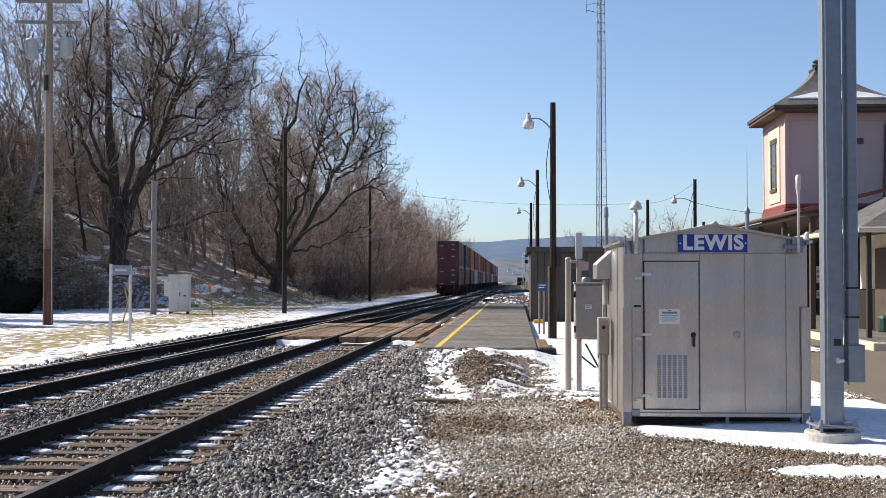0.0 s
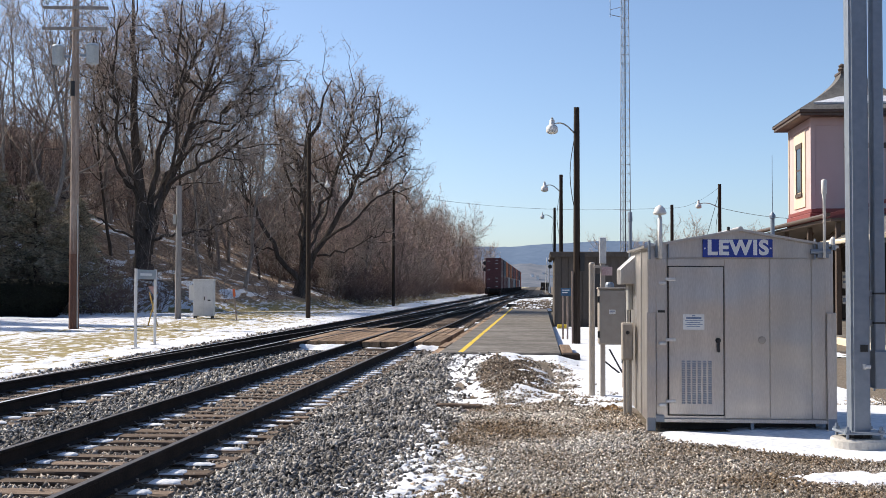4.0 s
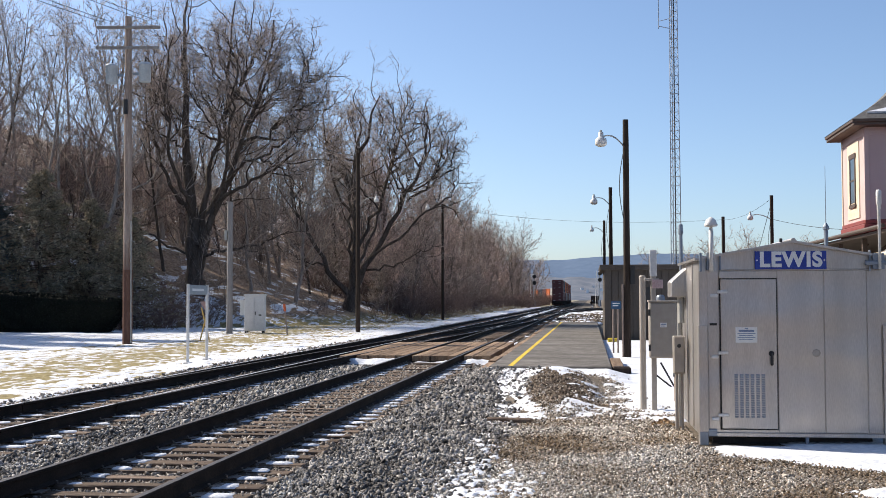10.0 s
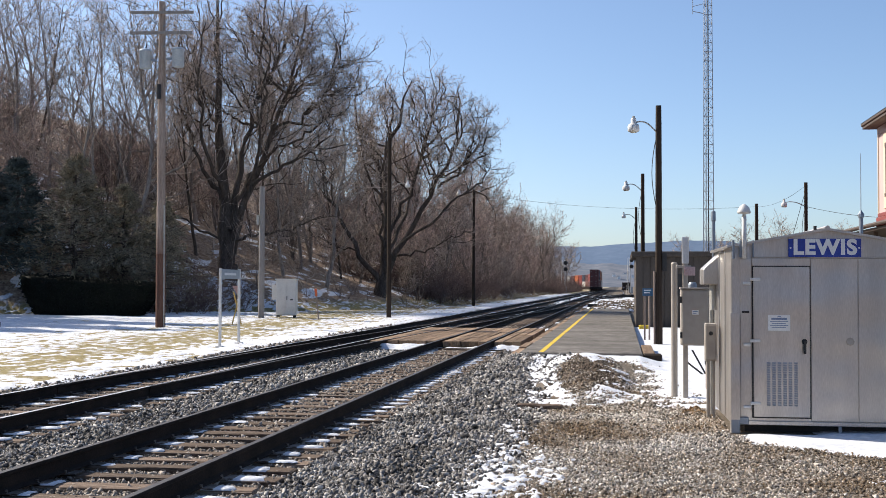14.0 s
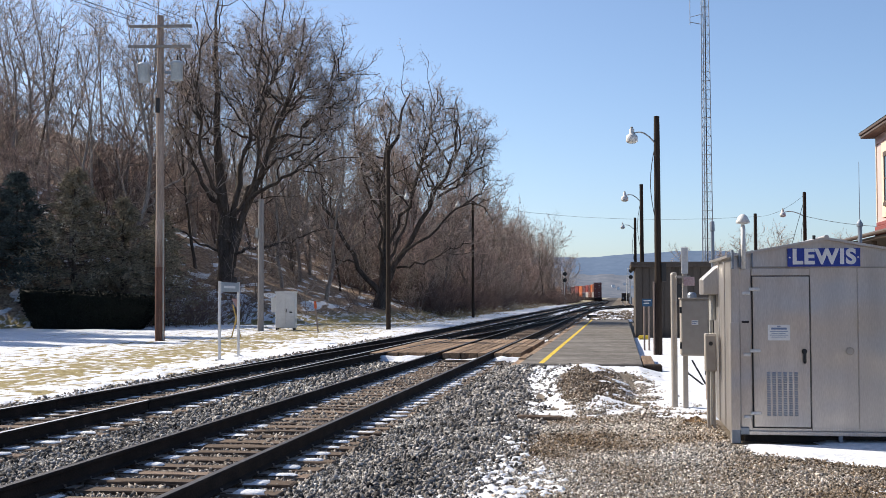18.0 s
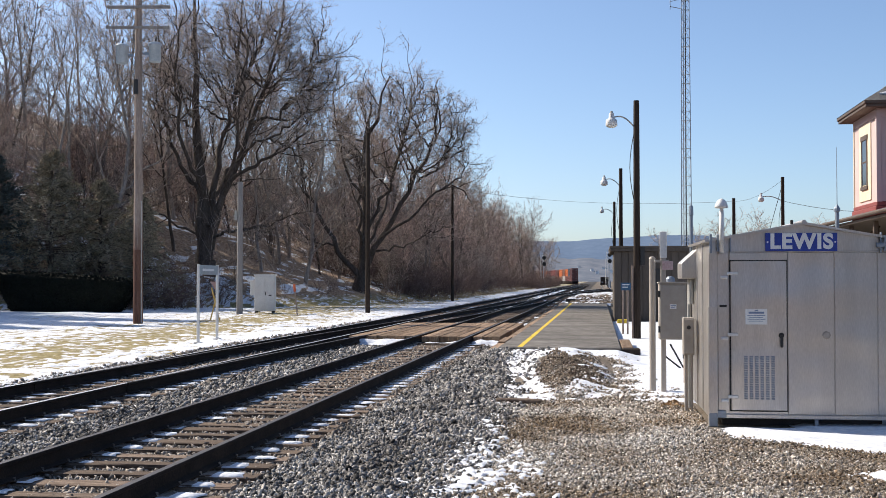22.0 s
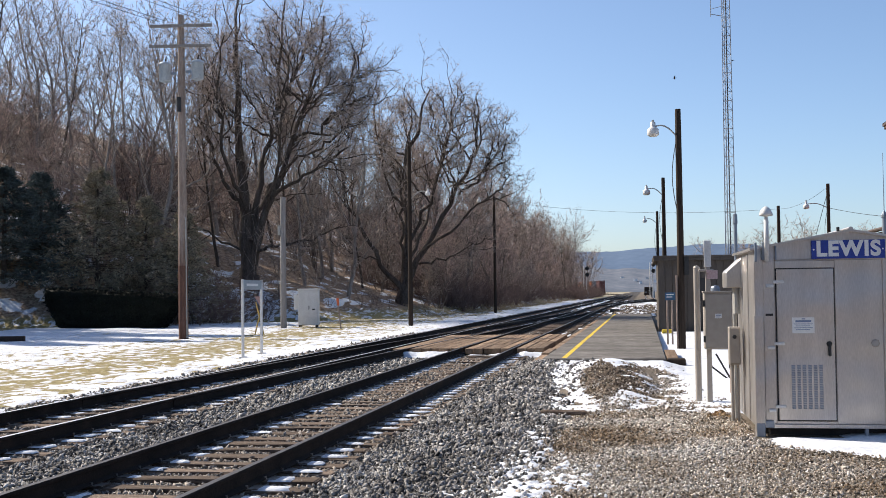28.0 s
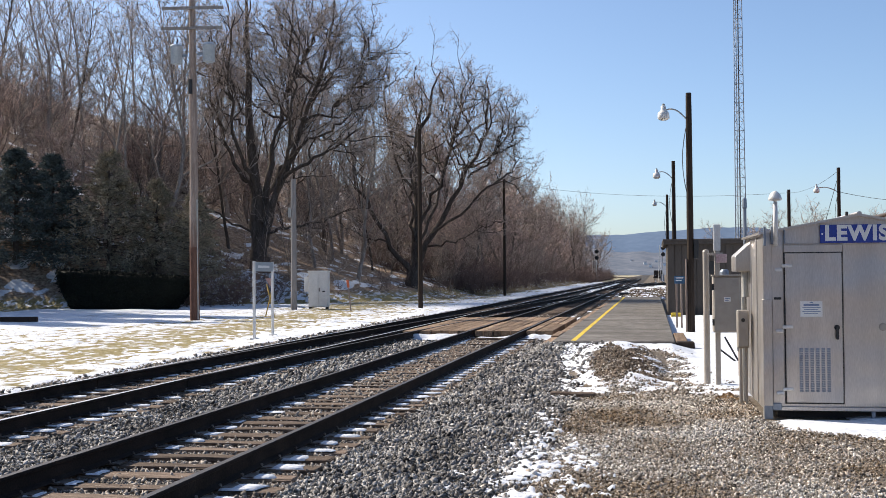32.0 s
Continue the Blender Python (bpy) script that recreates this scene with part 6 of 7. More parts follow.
part("leaves", b, material("dry_leaf", [(0.30, 0.20, 0.11), (0.42, 0.30, 0.18)], 0.8, per="island", spread=0.3), lg)


# ---- bare winter trees ----
def unit(v):
    return v / (np.linalg.norm(v, axis=-1, keepdims=True) + 1e-9)


def run(rng, start, way, length, thick, joints, kink, up, end=0.3):
    """Many wandering shoots at once: their points (n, joints + 1, 3) and radii."""
    p, d = start.copy(), unit(way)
    pts, rad = [p.copy()], [thick]
    for i in range(joints):
        d = unit(d + rng.normal(0, kink, d.shape) + np.array([0, 0, 1.0]) * up)
        p = p + d * (length / joints)[:, None]
        pts.append(p.copy())
        rad.append(thick * (1 + (end - 1) * ((i + 1) / joints) ** 0.9))
    return np.stack(pts, 1), np.stack(rad, 1)


def side_shoots(rng, pts, rad, count, ratio, thin, angle=(0.5, 1.15), first=0.2, lift=0.15):
    """Where the next order springs from the shoots: start, way, length and radius of each."""
    n, k = pts.shape[:2]
    seg = np.linalg.norm(np.diff(pts, axis=1), axis=2).sum(1)
    u = first + (0.99 - first) * ((np.arange(count)[None] + rng.uniform(0, 1, (n, count))) / count) ** 0.85
    i = np.minimum((u * (k - 1)).astype(int), k - 2)
    w = u * (k - 1) - i
    row = np.arange(n)[:, None]
    q = pts[row, i] * (1 - w)[..., None] + pts[row, i + 1] * w[..., None]
    d = unit(pts[row, i + 1] - pts[row, i])
    r = rad[row, i] * (1 - w) + rad[row, i + 1] * w
    side = unit(np.cross(d, rng.normal(size=d.shape)))
    ang = rng.uniform(angle[0], angle[1], u.shape)[..., None]
    way = d * np.cos(ang) + side * np.sin(ang) + np.array([0, 0, lift])
    length = seg[:, None] * ratio * rng.uniform(0.55, 1.3, u.shape) * (1.15 - 0.55 * u)
    thick = np.minimum(r * rng.uniform(0.4, 0.75, u.shape), thin * rng.uniform(0.7, 1.35, u.shape))
    return q.reshape(-1, 3), way.reshape(-1, 3), length.ravel(), thick.ravel()


def tubes(pts, rad, sides, point=False):
    """Corners and triangles of tapered tubes round the shoots."""
    n, k = pts.shape[:2]
    d = unit(np.concatenate([pts[:, 1:2] - pts[:, :1], pts[:, 2:] - pts[:, :-2], pts[:, -1:] - pts[:, -2:-1]], 1)) if k > 2 else unit(np.repeat(pts[:, 1:2] - pts[:, :1], 2, 1))
    a = unit(np.cross(d, np.array([0.31, 0.17, 0.93])))
    b = np.cross(a, d)
    t = 2 * math.pi * np.arange(sides) / sides
    ring = a[:, :, None] * np.cos(t)[None, None, :, None] + b[:, :, None] * np.sin(t)[None, None, :, None]
    v = pts[:, :, None] + ring * rad[:, :, None, None]
    j = np.arange(sides)
    j2 = (j + 1) % sides
    rows = k - 1
    if point:
        v = np.concatenate([v[:, :-1].reshape(n, -1, 3), pts[:, -1:]], 1)
        rows = k - 2
    else:
        v = v.reshape(n, -1, 3)
    f = []
    for i in range(rows):
        o = i * sides
        f += [np.stack([o + j, o + j2, o + sides + j2], 1), np.stack([o + j, o + sides + j2, o + sides + j], 1)]
    if point:
        o = rows * sides
        f.append(np.stack([o + j, o + j2, np.full(sides, o + sides)], 1))
    f = np.concatenate(f)
    per = v.shape[1]
    return v.reshape(-1, 3), (f[None] + per * np.arange(n)[:, None, None]).reshape(-1, 3)


def wood_mesh(name, groups, mat, smooth=True):
    """One mesh out of several groups of tubes."""
    vs, fs, base = [], [], 0
    for v, f in groups:
        vs.append(v)
        fs.append(f + base)
        base += len(v)
    ob = fast_mesh(name, np.concatenate(vs), np.concatenate(fs), mat, smooth=smooth)
    me = ob.data
    bpy.data.objects.remove(ob)
    return me


def guide(points, radii, rng, joints=14, wobble=0.12):
    """A limb that bends smoothly through a few points."""
    p = np.array(points, float)
    p = np.concatenate([2 * p[:1] - p[1:2], p, 2 * p[-1:] - p[-2:-1]])
    n = len(points) - 1
    out, rr = [], []
    for k in range(joints + 1):
        u = k / joints * n
        i = min(int(u), n - 1)
        t = u - i
        a, b, c, d = p[i:i + 4]
        out.append(0.5 * (2 * b + (c - a) * t + (2 * a - 5 * b + 4 * c - d) * t * t + (3 * b - a - 3 * c + d) * t ** 3))
        rr.append(radii[0] + (radii[1] - radii[0]) * (k / joints) ** 0.8)
    out = np.array(out) + rng.normal(0, wobble, (joints + 1, 3)) * (np.arange(joints + 1) > 0)[:, None]
    return out, np.array(rr)


def spreading_tree(seed, limbs, twigs, bark="bark", orders=((19, 0.37, 0.055), (9, 0.48, 0.03), (6, 0.5, 0.018), (2, 0.55, 0.016)), up=(0.06, 0.05, 0.04), dome=None):
    """An old tree: crooked main limbs, boughs that fill the dome, then four orders of branches and twigs."""
    rng = np.random.default_rng(seed)
    main = [guide(p, r, rng) for p, r in limbs]
    if dome:
        centre, size, n = np.array(dome[0]), np.array(dome[1]), dome[2]
        joints = np.concatenate([m[0][3:11] for m in main])
        for k in range(n):
            z = 0.97 - 1.3 * (k + 0.5) / n
            a = 2.39996 * k + rng.uniform(-0.3, 0.3)
            out = np.array([math.sqrt(1 - z * z) * math.cos(a), math.sqrt(1 - z * z) * math.sin(a), z])
            end = centre + out * size * rng.uniform(0.9, 1.04)
            low = joints[joints[:, 2] < end[2] - 1.5]
            start = low[np.argmin(np.linalg.norm(low - (0.5 * centre + 0.5 * end - (0, 0, 2.0)), axis=1))]
            mid = 0.5 * (start + end) + 0.5 * out * (1, 1, -0.6) + rng.normal(0, 0.35, 3)
            main.append(guide((start, mid, end), (0.085, 0.03), rng, wobble=0.09))
    pts, rad = np.stack([m[0] for m in main]), np.stack([m[1] for m in main])
    thick, thin = [tubes(pts, rad, 10)], []
    # root flare
    b0, r0 = pts[0, 0], rad[0, 0]
    thick.append(tubes(np.array([[b0 + (0, 0, -0.2), b0 + (0.02, 0, 0.5), b0 + (0, 0, 1.3)]]), np.array([[r0 * 1.45, r0 * 1.15, r0 * 0.95]]), 12))
    for k, (count, ratio, fine_) in enumerate(orders):
        q, way, length, r = side_shoots(rng, pts, rad, count, ratio, fine_, first=0.3 if k == 0 else 0.12, lift=(0.1, 0.1, 0.12, 0.15)[k], angle=(0.6, 1.3))
        r = np.maximum(r, fine_ * 0.6)
        if k == 3:
            end = q + unit(way) * np.clip(length, 0.3, 0.8)[:, None]
            thin.append(tubes(np.stack([q, end], 1), np.stack([r, r * 0.3], 1), 3, True))
            break
        length = np.clip(length, (1.5, 0.9, 0.5)[k], (4.2, 2.1, 1.1)[k])
        pts, rad = run(rng, q, way, length, r, (9, 5, 3)[k], (0.19, 0.22, 0.22)[k], up[k])
        (thick if k == 0 else thin).append(tubes(pts, rad, (6, 4, 3)[k], k > 0))
    return wood_mesh("trunk", thick, M[bark]), wood_mesh("crown", thin, M[twigs])


def forest_tree(seed, height, radius, branches, twigs="twig", bark="bark_grey", reach=0.34, rise=(0.5, 0.95), stems=1, bare=0.3, kink=0.05, fine_=0.0185):
    """A tall drawn-up tree of the woods; several stems make a thicket tree."""
    rng = np.random.default_rng(seed)
    n = stems
    start = rng.normal(0, 0.12 if stems > 1 else 0.0, (n, 3)) * (1, 1, 0) + (0, 0, -0.4)
    lean = 0.28 if stems > 1 else 0.06
    way = np.concatenate([rng.normal(0, lean, (n, 2)), np.ones((n, 1))], 1)
    pts, rad = run(rng, start, way, height * rng.uniform(0.8, 1.05, n), radius * rng.uniform(0.7, 1.1, n), 14, kink, 0.02, 0.12)
    thick, thin = [tubes(pts, rad, 7)], []
    q, way, length, r = side_shoots(rng, pts, rad, branches, reach, radius * 0.36, angle=rise, first=bare, lift=0.1)
    pts, rad = run(rng, q, way, length, r, 8, 0.17, 0.11)
    thick.append(tubes(pts, rad, 4))
    q, way, length, r = side_shoots(rng, pts, rad, 7, 0.45, 0.034, first=0.12, angle=(0.5, 1.25))
    pts, rad = run(rng, q, way, np.clip(length, 0.7, 2.8), np.maximum(r, fine_ * 1.25), 4, 0.2, 0.08)
    thin.append(tubes(pts, rad, 3, True))
    q, way, length, r = side_shoots(rng, pts, rad, 3, 0.5, fine_ * 1.25, first=0.15)
    pts, rad = run(rng, q, way, np.clip(length, 0.45, 1.4), np.maximum(r, fine_), 2, 0.2, 0.06)
    thin.append(tubes(pts, rad, 3, True))
    return wood_mesh("trunk", thick, M[bark]), wood_mesh("crown", thin, M[twigs])


def plant(meshes, x, y, turn, size, label, group="bare trees of the wooded slope", tilt=0.0):
    t = thing("bare_tree", pose(x, y, float(ground(x, y)), tilt, 0, turn), label, "tree", group)
    for nm, me in zip(("trunk", "crown"), meshes):
        o = new(nm, me)
        o.parent = t
        o.scale = (size, size, size)
    return t


# two large old trees beside the lawn
OLD_A = spreading_tree(11, [
    (((0, 0, -0.4), (-0.15, 0, 3), (-0.4, 0.1, 6), (-0.6, 0.3, 10.5), (-1.0, 0, 16), (-0.7, 0, 20.3)), (0.67, 0.05)),
    (((0.25, 0, 1.6), (0.8, -0.1, 4.2), (1.9, -0.3, 6.6), (3.3, -0.5, 10), (4.5, -0.3, 14), (5.5, 0, 18.2)), (0.33, 0.05)),
    (((0.1, 0.1, 3.2), (0.7, 0.8, 8), (1.5, 1.4, 13), (2.2, 1.2, 20)), (0.28, 0.05)),
    (((-0.35, 0, 5.6), (-1.5, -0.1, 7.0), (-2.6, -0.4, 9.4), (-3.0, -0.5, 13), (-3.3, -0.5, 16.6)), (0.18, 0.04)),
    (((-0.4, 0, 2.6), (-2.4, -0.8, 3.6), (-4.6, -1.0, 5.0), (-6.0, -1.0, 5.6)), (0.09, 0.03)),
    (((0.5, 0, 2.2), (2.0, -0.8, 2.9), (4.2, -1.0, 3.1), (6.6, -1.2, 4.2)), (0.13, 0.03)),
    (((1.8, -0.3, 6.2), (4.0, -1.0, 7.4), (6.4, -1.0, 8.6), (8.0, -0.9, 11.0)), (0.15, 0.04)),
    (((3.3, -0.5, 10), (5.4, 0.5, 11.2), (7.2, 0.5, 13.6), (7.7, 0.4, 16.0)), (0.11, 0.04)),
    (((2.2, -0.4, 7.4), (4.2, -1.8, 8.7), (6.2, -2.2, 8.2), (7.7, -2.2, 6.8)), (0.11, 0.03)),
    (((0, -0.3, 5.2), (-0.6, -2.4, 8), (-0.7, -3.8, 12), (-0.3, -4.2, 16.5)), (0.17, 0.04)),
    (((0.2, 0.4, 5.0), (1.2, 2.8, 8), (2.6, 4.6, 12), (3.0, 5.2, 16)), (0.17, 0.04)),
    (((1.2, -0.2, 5), (2.8, -2.6, 8), (3.8, -4.0, 12), (4.4, -4.2, 15.5)), (0.15, 0.04)),
    (((-0.6, 0.3, 9.5), (-2.0, 0.8, 12), (-2.6, 1.0, 15.5), (-2.4, 1.0, 18.5)), (0.10, 0.03)),
    (((1.4, 1.2, 12), (3.0, 1.0, 15), (3.7, 0.9, 19.3)), (0.10, 0.03))], "twig_dark",
    orders=((9, 0.40, 0.055), (6, 0.48, 0.034), (5, 0.55, 0.020), (2, 0.6, 0.016)), dome=((2.6, 0, 12.8), (6.1, 4.8, 5.8), 28))
OLD_B = spreading_tree(23, [
    (((0, 0, -0.4), (0.05, 0, 2.5), (0.3, 0.5, 6), (0.2, 0.6, 10.5), (1.0, 0.4, 13.8), (2.2, 0, 16.6)), (0.55, 0.05)),
    (((-0.15, 0, 1.2), (-1.5, -0.5, 3.0), (-3.0, -0.8, 5.6), (-4.3, -1.0, 8.4), (-4.9, -0.8, 12), (-4.3, -0.5, 14.8)), (0.24, 0.04)),
    (((0.2, 0, 1.6), (1.6, -0.3, 4.3), (3.6, -0.5, 7.4), (5.2, -0.4, 10.4), (5.8, 0, 13.4), (5.8, 0, 16.0)), (0.28, 0.04)),
    (((1.3, -0.3, 3.8), (4.0, -1.2, 5.8), (6.0, -1.2, 7.6), (7.4, -1.2, 8.1), (8.4, -1.0, 7.2)), (0.13, 0.03)),
    (((0.2, 0.2, 4.6), (2.2, 1.0, 8.5), (3.4, 1.2, 13), (4.2, 1.0, 17.0)), (0.18, 0.04)),
    (((0.25, 0.5, 6.6), (-1.4, 0.8, 9.8), (-2.4, 0.8, 13.6), (-2.2, 0.6, 16.8)), (0.13, 0.04)),
    (((0.1, -0.2, 3.6), (0.3, -2.4, 6.6), (0.9, -3.8, 10.5), (1.6, -4.2, 14.4)), (0.15, 0.04)),
    (((0.2, 0.3, 3.2), (1.2, 2.6, 6.4), (2.0, 4.2, 10.6), (2.8, 4.6, 14)), (0.15, 0.04)),
    (((4.4, -0.5, 8.4), (6.0, 0.4, 9.8), (7.0, 0.4, 12.2), (7.2, 0.3, 14.2)), (0.11, 0.03)),
    (((-1.8, -0.5, 3.6), (-3.6, -1.4, 3.9), (-5.6, -1.6, 5.2)), (0.08, 0.03)),
    (((1.2, -0.1, 3.2), (3.2, -1.6, 3.4), (5.4, -2.0, 4.5), (7.0, -2.0, 5.0)), (0.09, 0.03))], "twig_dark",
    orders=((8, 0.40, 0.055), (5, 0.48, 0.034), (5, 0.55, 0.019), (2, 0.6, 0.016)), dome=((3.3, 0, 11.6), (5.3, 4.4, 5.4), 24))
plant(OLD_A, -26.3, 75.0, 0, 1.0, "large old bare tree with a broad rounded twiggy crown", "large trees by the lawn")
plant(OLD_B, -18.3, 88.0, 0, 1.0, "large old bare tree with dark crooked limbs", "large trees by the lawn")

SLIM = [forest_tree(100 + k, 19.0, 0.17, 19, rise=(0.4, 1.0), twigs="twig" if k % 2 else "twig_dark", bark="bark_grey" if k % 3 else "bark") for k in range(6)]
BROAD = [forest_tree(200 + k, 14.5, 0.22, 20, reach=0.46, rise=(0.55, 1.15), bare=0.16, kink=0.09) for k in range(4)]
EDGE = [forest_tree(240 + k, 13.5, 0.2, 30, reach=0.48, rise=(0.55, 1.2), bare=0.08, kink=0.1, fine_=0.027, bark="bark_brown", twigs="twig_red" if k % 2 else "twig_dark") for k in range(4)]
SCRUB = [forest_tree(300 + k, 6.5, 0.06, 9, reach=0.42, stems=6, bare=0.12, kink=0.11, bark="bark_brown", twigs="twig_red" if k else "twig") for k in range(4)]
rnd = random.Random(77)
# close woods on the slope behind the lawn
for row in range(8):
    for col in range(12 if row < 5 else 7):
        y = 71 + row * 7.0 + rnd.uniform(-3, 3)
        x = float(foot(y)) - 5.0 - col * 3.2 - rnd.uniform(0, 3.0)
        if x < -0.64 * y or (abs(x + 26.3) < 3 and abs(y - 75) < 4) or rnd.random() < 0.08:
            continue
        pool, lab = (SLIM, "slender bare tree on the wooded slope") if rnd.random() < 0.62 else (BROAD, "spreading bare tree on the wooded slope")
        plant(rnd.choice(pool), x, y, rnd.uniform(0, 360), rnd.uniform(0.75, 1.12), lab, tilt=rnd.uniform(-4, 4))
# edge of the woods along the railway
y = 104.0
while y < 350:
    for off in (1.0, 4.5, 9.0, 14.0):
        x = float(foot(y)) - off - rnd.uniform(0, 3.5)
        pool, lab = (EDGE, "spreading bare tree at the edge of the woods") if rnd.random() < 0.85 else (SLIM, "slender bare tree at the edge of the woods")
        plant(rnd.choice(pool), x, y + rnd.uniform(-3, 3), rnd.uniform(0, 360), rnd.uniform(0.9, 1.15) * (0.8 if off < 2 else 1.0) * (0.82 if pool is SLIM else 1.0) * (1.15 if y > 150 else 1.0), lab, tilt=rnd.uniform(-4, 4))
    y += 7 + y * 0.035
# woods going on along the lawn towards the photographer
for i in range(18):
    x, y = rnd.uniform(-66, -41), rnd.uniform(30, 68)
    if x > -0.64 * y - 3 and y < 60:
        x -= 9
    plant(rnd.choice(SLIM), x, y, rnd.uniform(0, 360), rnd.uniform(0.8, 1.05), "slender bare tree at the end of the lawn", tilt=rnd.uniform(-3, 3))
# scrubby many-stemmed growth under the trees
for i in range(135):
    y = 70 + 230 * rnd.random() ** 1.7
    x = float(foot(y)) - 1.5 - 40 * rnd.random() ** 1.5
    if x < -0.64 * y or (y < 88 and x > -31):
        continue
    plant(rnd.choice(SCRUB), x, y, rnd.uniform(0, 360), rnd.uniform(0.55, 1.2), "many-stemmed bare scrub under the trees", "scrub of the wooded slope")
# a few bare trees beyond the hut
for x, y, s in ((10.5, 130, 0.6), (13.0, 138, 0.66), (16.0, 132, 0.62), (19.0, 140, 0.68), (22.0, 136, 0.6), (8.2, 145, 0.64), (25.5, 142, 0.64)):
    plant(EDGE[int(x) % 2 * 2], x, y, rnd.uniform(0, 360), s, "small bare tree beyond the hut", "bare trees beyond the hut")


# ---- undergrowth ----
M["brush"] = material("dry_brush_stems", [(0.085, 0.058, 0.05), (0.16, 0.112, 0.097), (0.25, 0.185, 0.163)], 0.95, scale=0.25, fine=2, per="island", spread=0.3, bump=0.0)
M["dry_grass"] = material("dry_tan_grass", [(0.26, 0.19, 0.11), (0.40, 0.31, 0.20)], 0.95, scale=0.4, fine=3, per="island", spread=0.3, bump=0.0)


def tufts(name, n, place, height, r, mat, label, seed):
    """Short grass blades, three triangles each."""
    rng = np.random.default_rng(seed)
    x, y = place(rng, n)
    n = len(x)
    h = height * rng.lognormal(0, 0.35, n)
    p0 = np.stack([x, y, ground(x, y) - 0.01], 1)
    p1 = p0 + np.stack([rng.normal(0, 0.5, n), rng.normal(0, 0.5, n), np.ones(n)], 1) * h[:, None]
    ang = np.arange(3) * 2 * math.pi / 3
    base = np.stack([np.cos(ang), np.sin(ang), np.zeros(3)], 1)
    v = np.concatenate([p0[:, None] + base * r, p1[:, None]], 1)
    f = np.array([(0, 1, 3), (1, 2, 3), (2, 0, 3)])
    f = (f[None] + 4 * np.arange(n)[:, None, None]).reshape(-1, 3)
    return tagged(fast_mesh(name, v.reshape(-1, 3), f, mat), label, "grass", kind="stuff")


def thicket(name, n, place, height, r, mat, label, seed, stems=5, sides=6, fine_=3):
    """Low bushes: arching stems with side shoots and twigs."""
    rng = np.random.default_rng(seed)
    x, y = place(rng, n)
    n = len(x)
    root = np.repeat(np.stack([x, y, ground(x, y) - 0.05], 1), stems, 0)
    h = np.repeat(height * np.minimum(rng.lognormal(0, 0.3, n), 1.6), stems) * rng.uniform(0.6, 1.1, n * stems)
    way = np.concatenate([rng.normal(0, 0.42, (n * stems, 2)), np.ones((n * stems, 1))], 1)
    root = root + way * (0.12, 0.12, 0)
    pts, rad = run(rng, root, way, h, np.full(len(h), r), 5, 0.2, -0.06, 0.35)
    groups = [tubes(pts, rad, 3, True)]
    q, way, length, t = side_shoots(rng, pts, rad, sides, 0.42, r * 0.8, first=0.15)
    pts, rad = run(rng, q, way, length, np.maximum(t, r * 0.5), 3, 0.25, 0.02)
    groups.append(tubes(pts, rad, 3, True))
    if fine_:
        q, way, length, t = side_shoots(rng, pts, rad, fine_, 0.5, r * 0.6, first=0.1)
        groups.append(tubes(np.stack([q, q + unit(way) * length[:, None]], 1), np.stack([np.maximum(t, r * 0.4), t * 0.3], 1), 3, True))
    return tagged(new(name, wood_mesh(name, groups, mat)), label, "undergrowth", kind="stuff")


def along_foot(rng, n, y0=66, y1=360, deep=16, near=0.0):
    y = y0 + (y1 - y0) * rng.random(n) ** 1.9
    x = foot(y) - near - deep * rng.random(n) ** 1.5
    ok = (x > -0.66 * y) & ((y > 98) | (x < -33) | (rng.random(n) < 0.3))
    return x[ok], y[ok]


thicket("brush", 560, lambda r, n: along_foot(r, n, 69, 300, 22, 0.8), 1.5, 0.013, M["brush"], "tangled reddish brown winter brush at the foot of the woods", 5)
thicket("brush", 620, lambda r, n: along_foot(r, n, 98, 330, 10, 0.4), 2.6, 0.020, M["brush"], "tall brown thicket along the edge of the woods", 9, 6)
thicket("brush", 260, lambda r, n: (r.uniform(-15.5, -11.6, n), r.uniform(225, 345, n)), 2.8, 0.024, M["brush"], "brown thicket beside the curve of the railway", 19, 6)
thicket("saplings", 520, lambda r, n: along_foot(r, n, 72, 340, 45, 2.5), 5.0, 0.026, M["twig"], "thin grey saplings crowding the wooded slope", 6, 2, 8, 3)
thicket("saplings", 240, lambda r, n: (r.uniform(-66, -34, n), r.uniform(68, 104, n)), 4.5, 0.024, M["twig"], "thin brown saplings on the steep wooded bank", 16, 3, 8, 3)
thicket("dry_grass", 1000, lambda r, n: along_foot(r, n, 84, 240, 3.0, -0.8), 0.45, 0.009, M["dry_grass"], "dry tan grass along the railway by the woods", 7, 6, 2, 0)
tufts("lawn_grass", 26000, lambda r, n: (r.uniform(-26, -10.2, n), 15 + 50 * r.random(n) ** 1.2), 0.032, 0.007, M["dry_grass"], "short dry winter grass poking through thin snow", 8)
thicket("brush", 130, lambda r, n: (r.uniform(-34, -23.5, n), r.uniform(63.5, 72, n)), 2.2, 0.014, M["brush"], "tangled brown brush among the spruces", 15)

# ---- evergreens and hedge ----
M["needle"] = material("spruce_needles", [(0.17, 0.16, 0.11), (0.30, 0.26, 0.185), (0.44, 0.365, 0.27)], 0.8, scale=0.5, fine=8, per="island", spread=0.4, bump=0.0)
M["needle_dark"] = material("dark_spruce_needles", [(0.055, 0.07, 0.07), (0.105, 0.127, 0.12), (0.18, 0.205, 0.18)], 0.8, scale=0.8, fine=8, per="island", spread=0.4, bump=0.0)
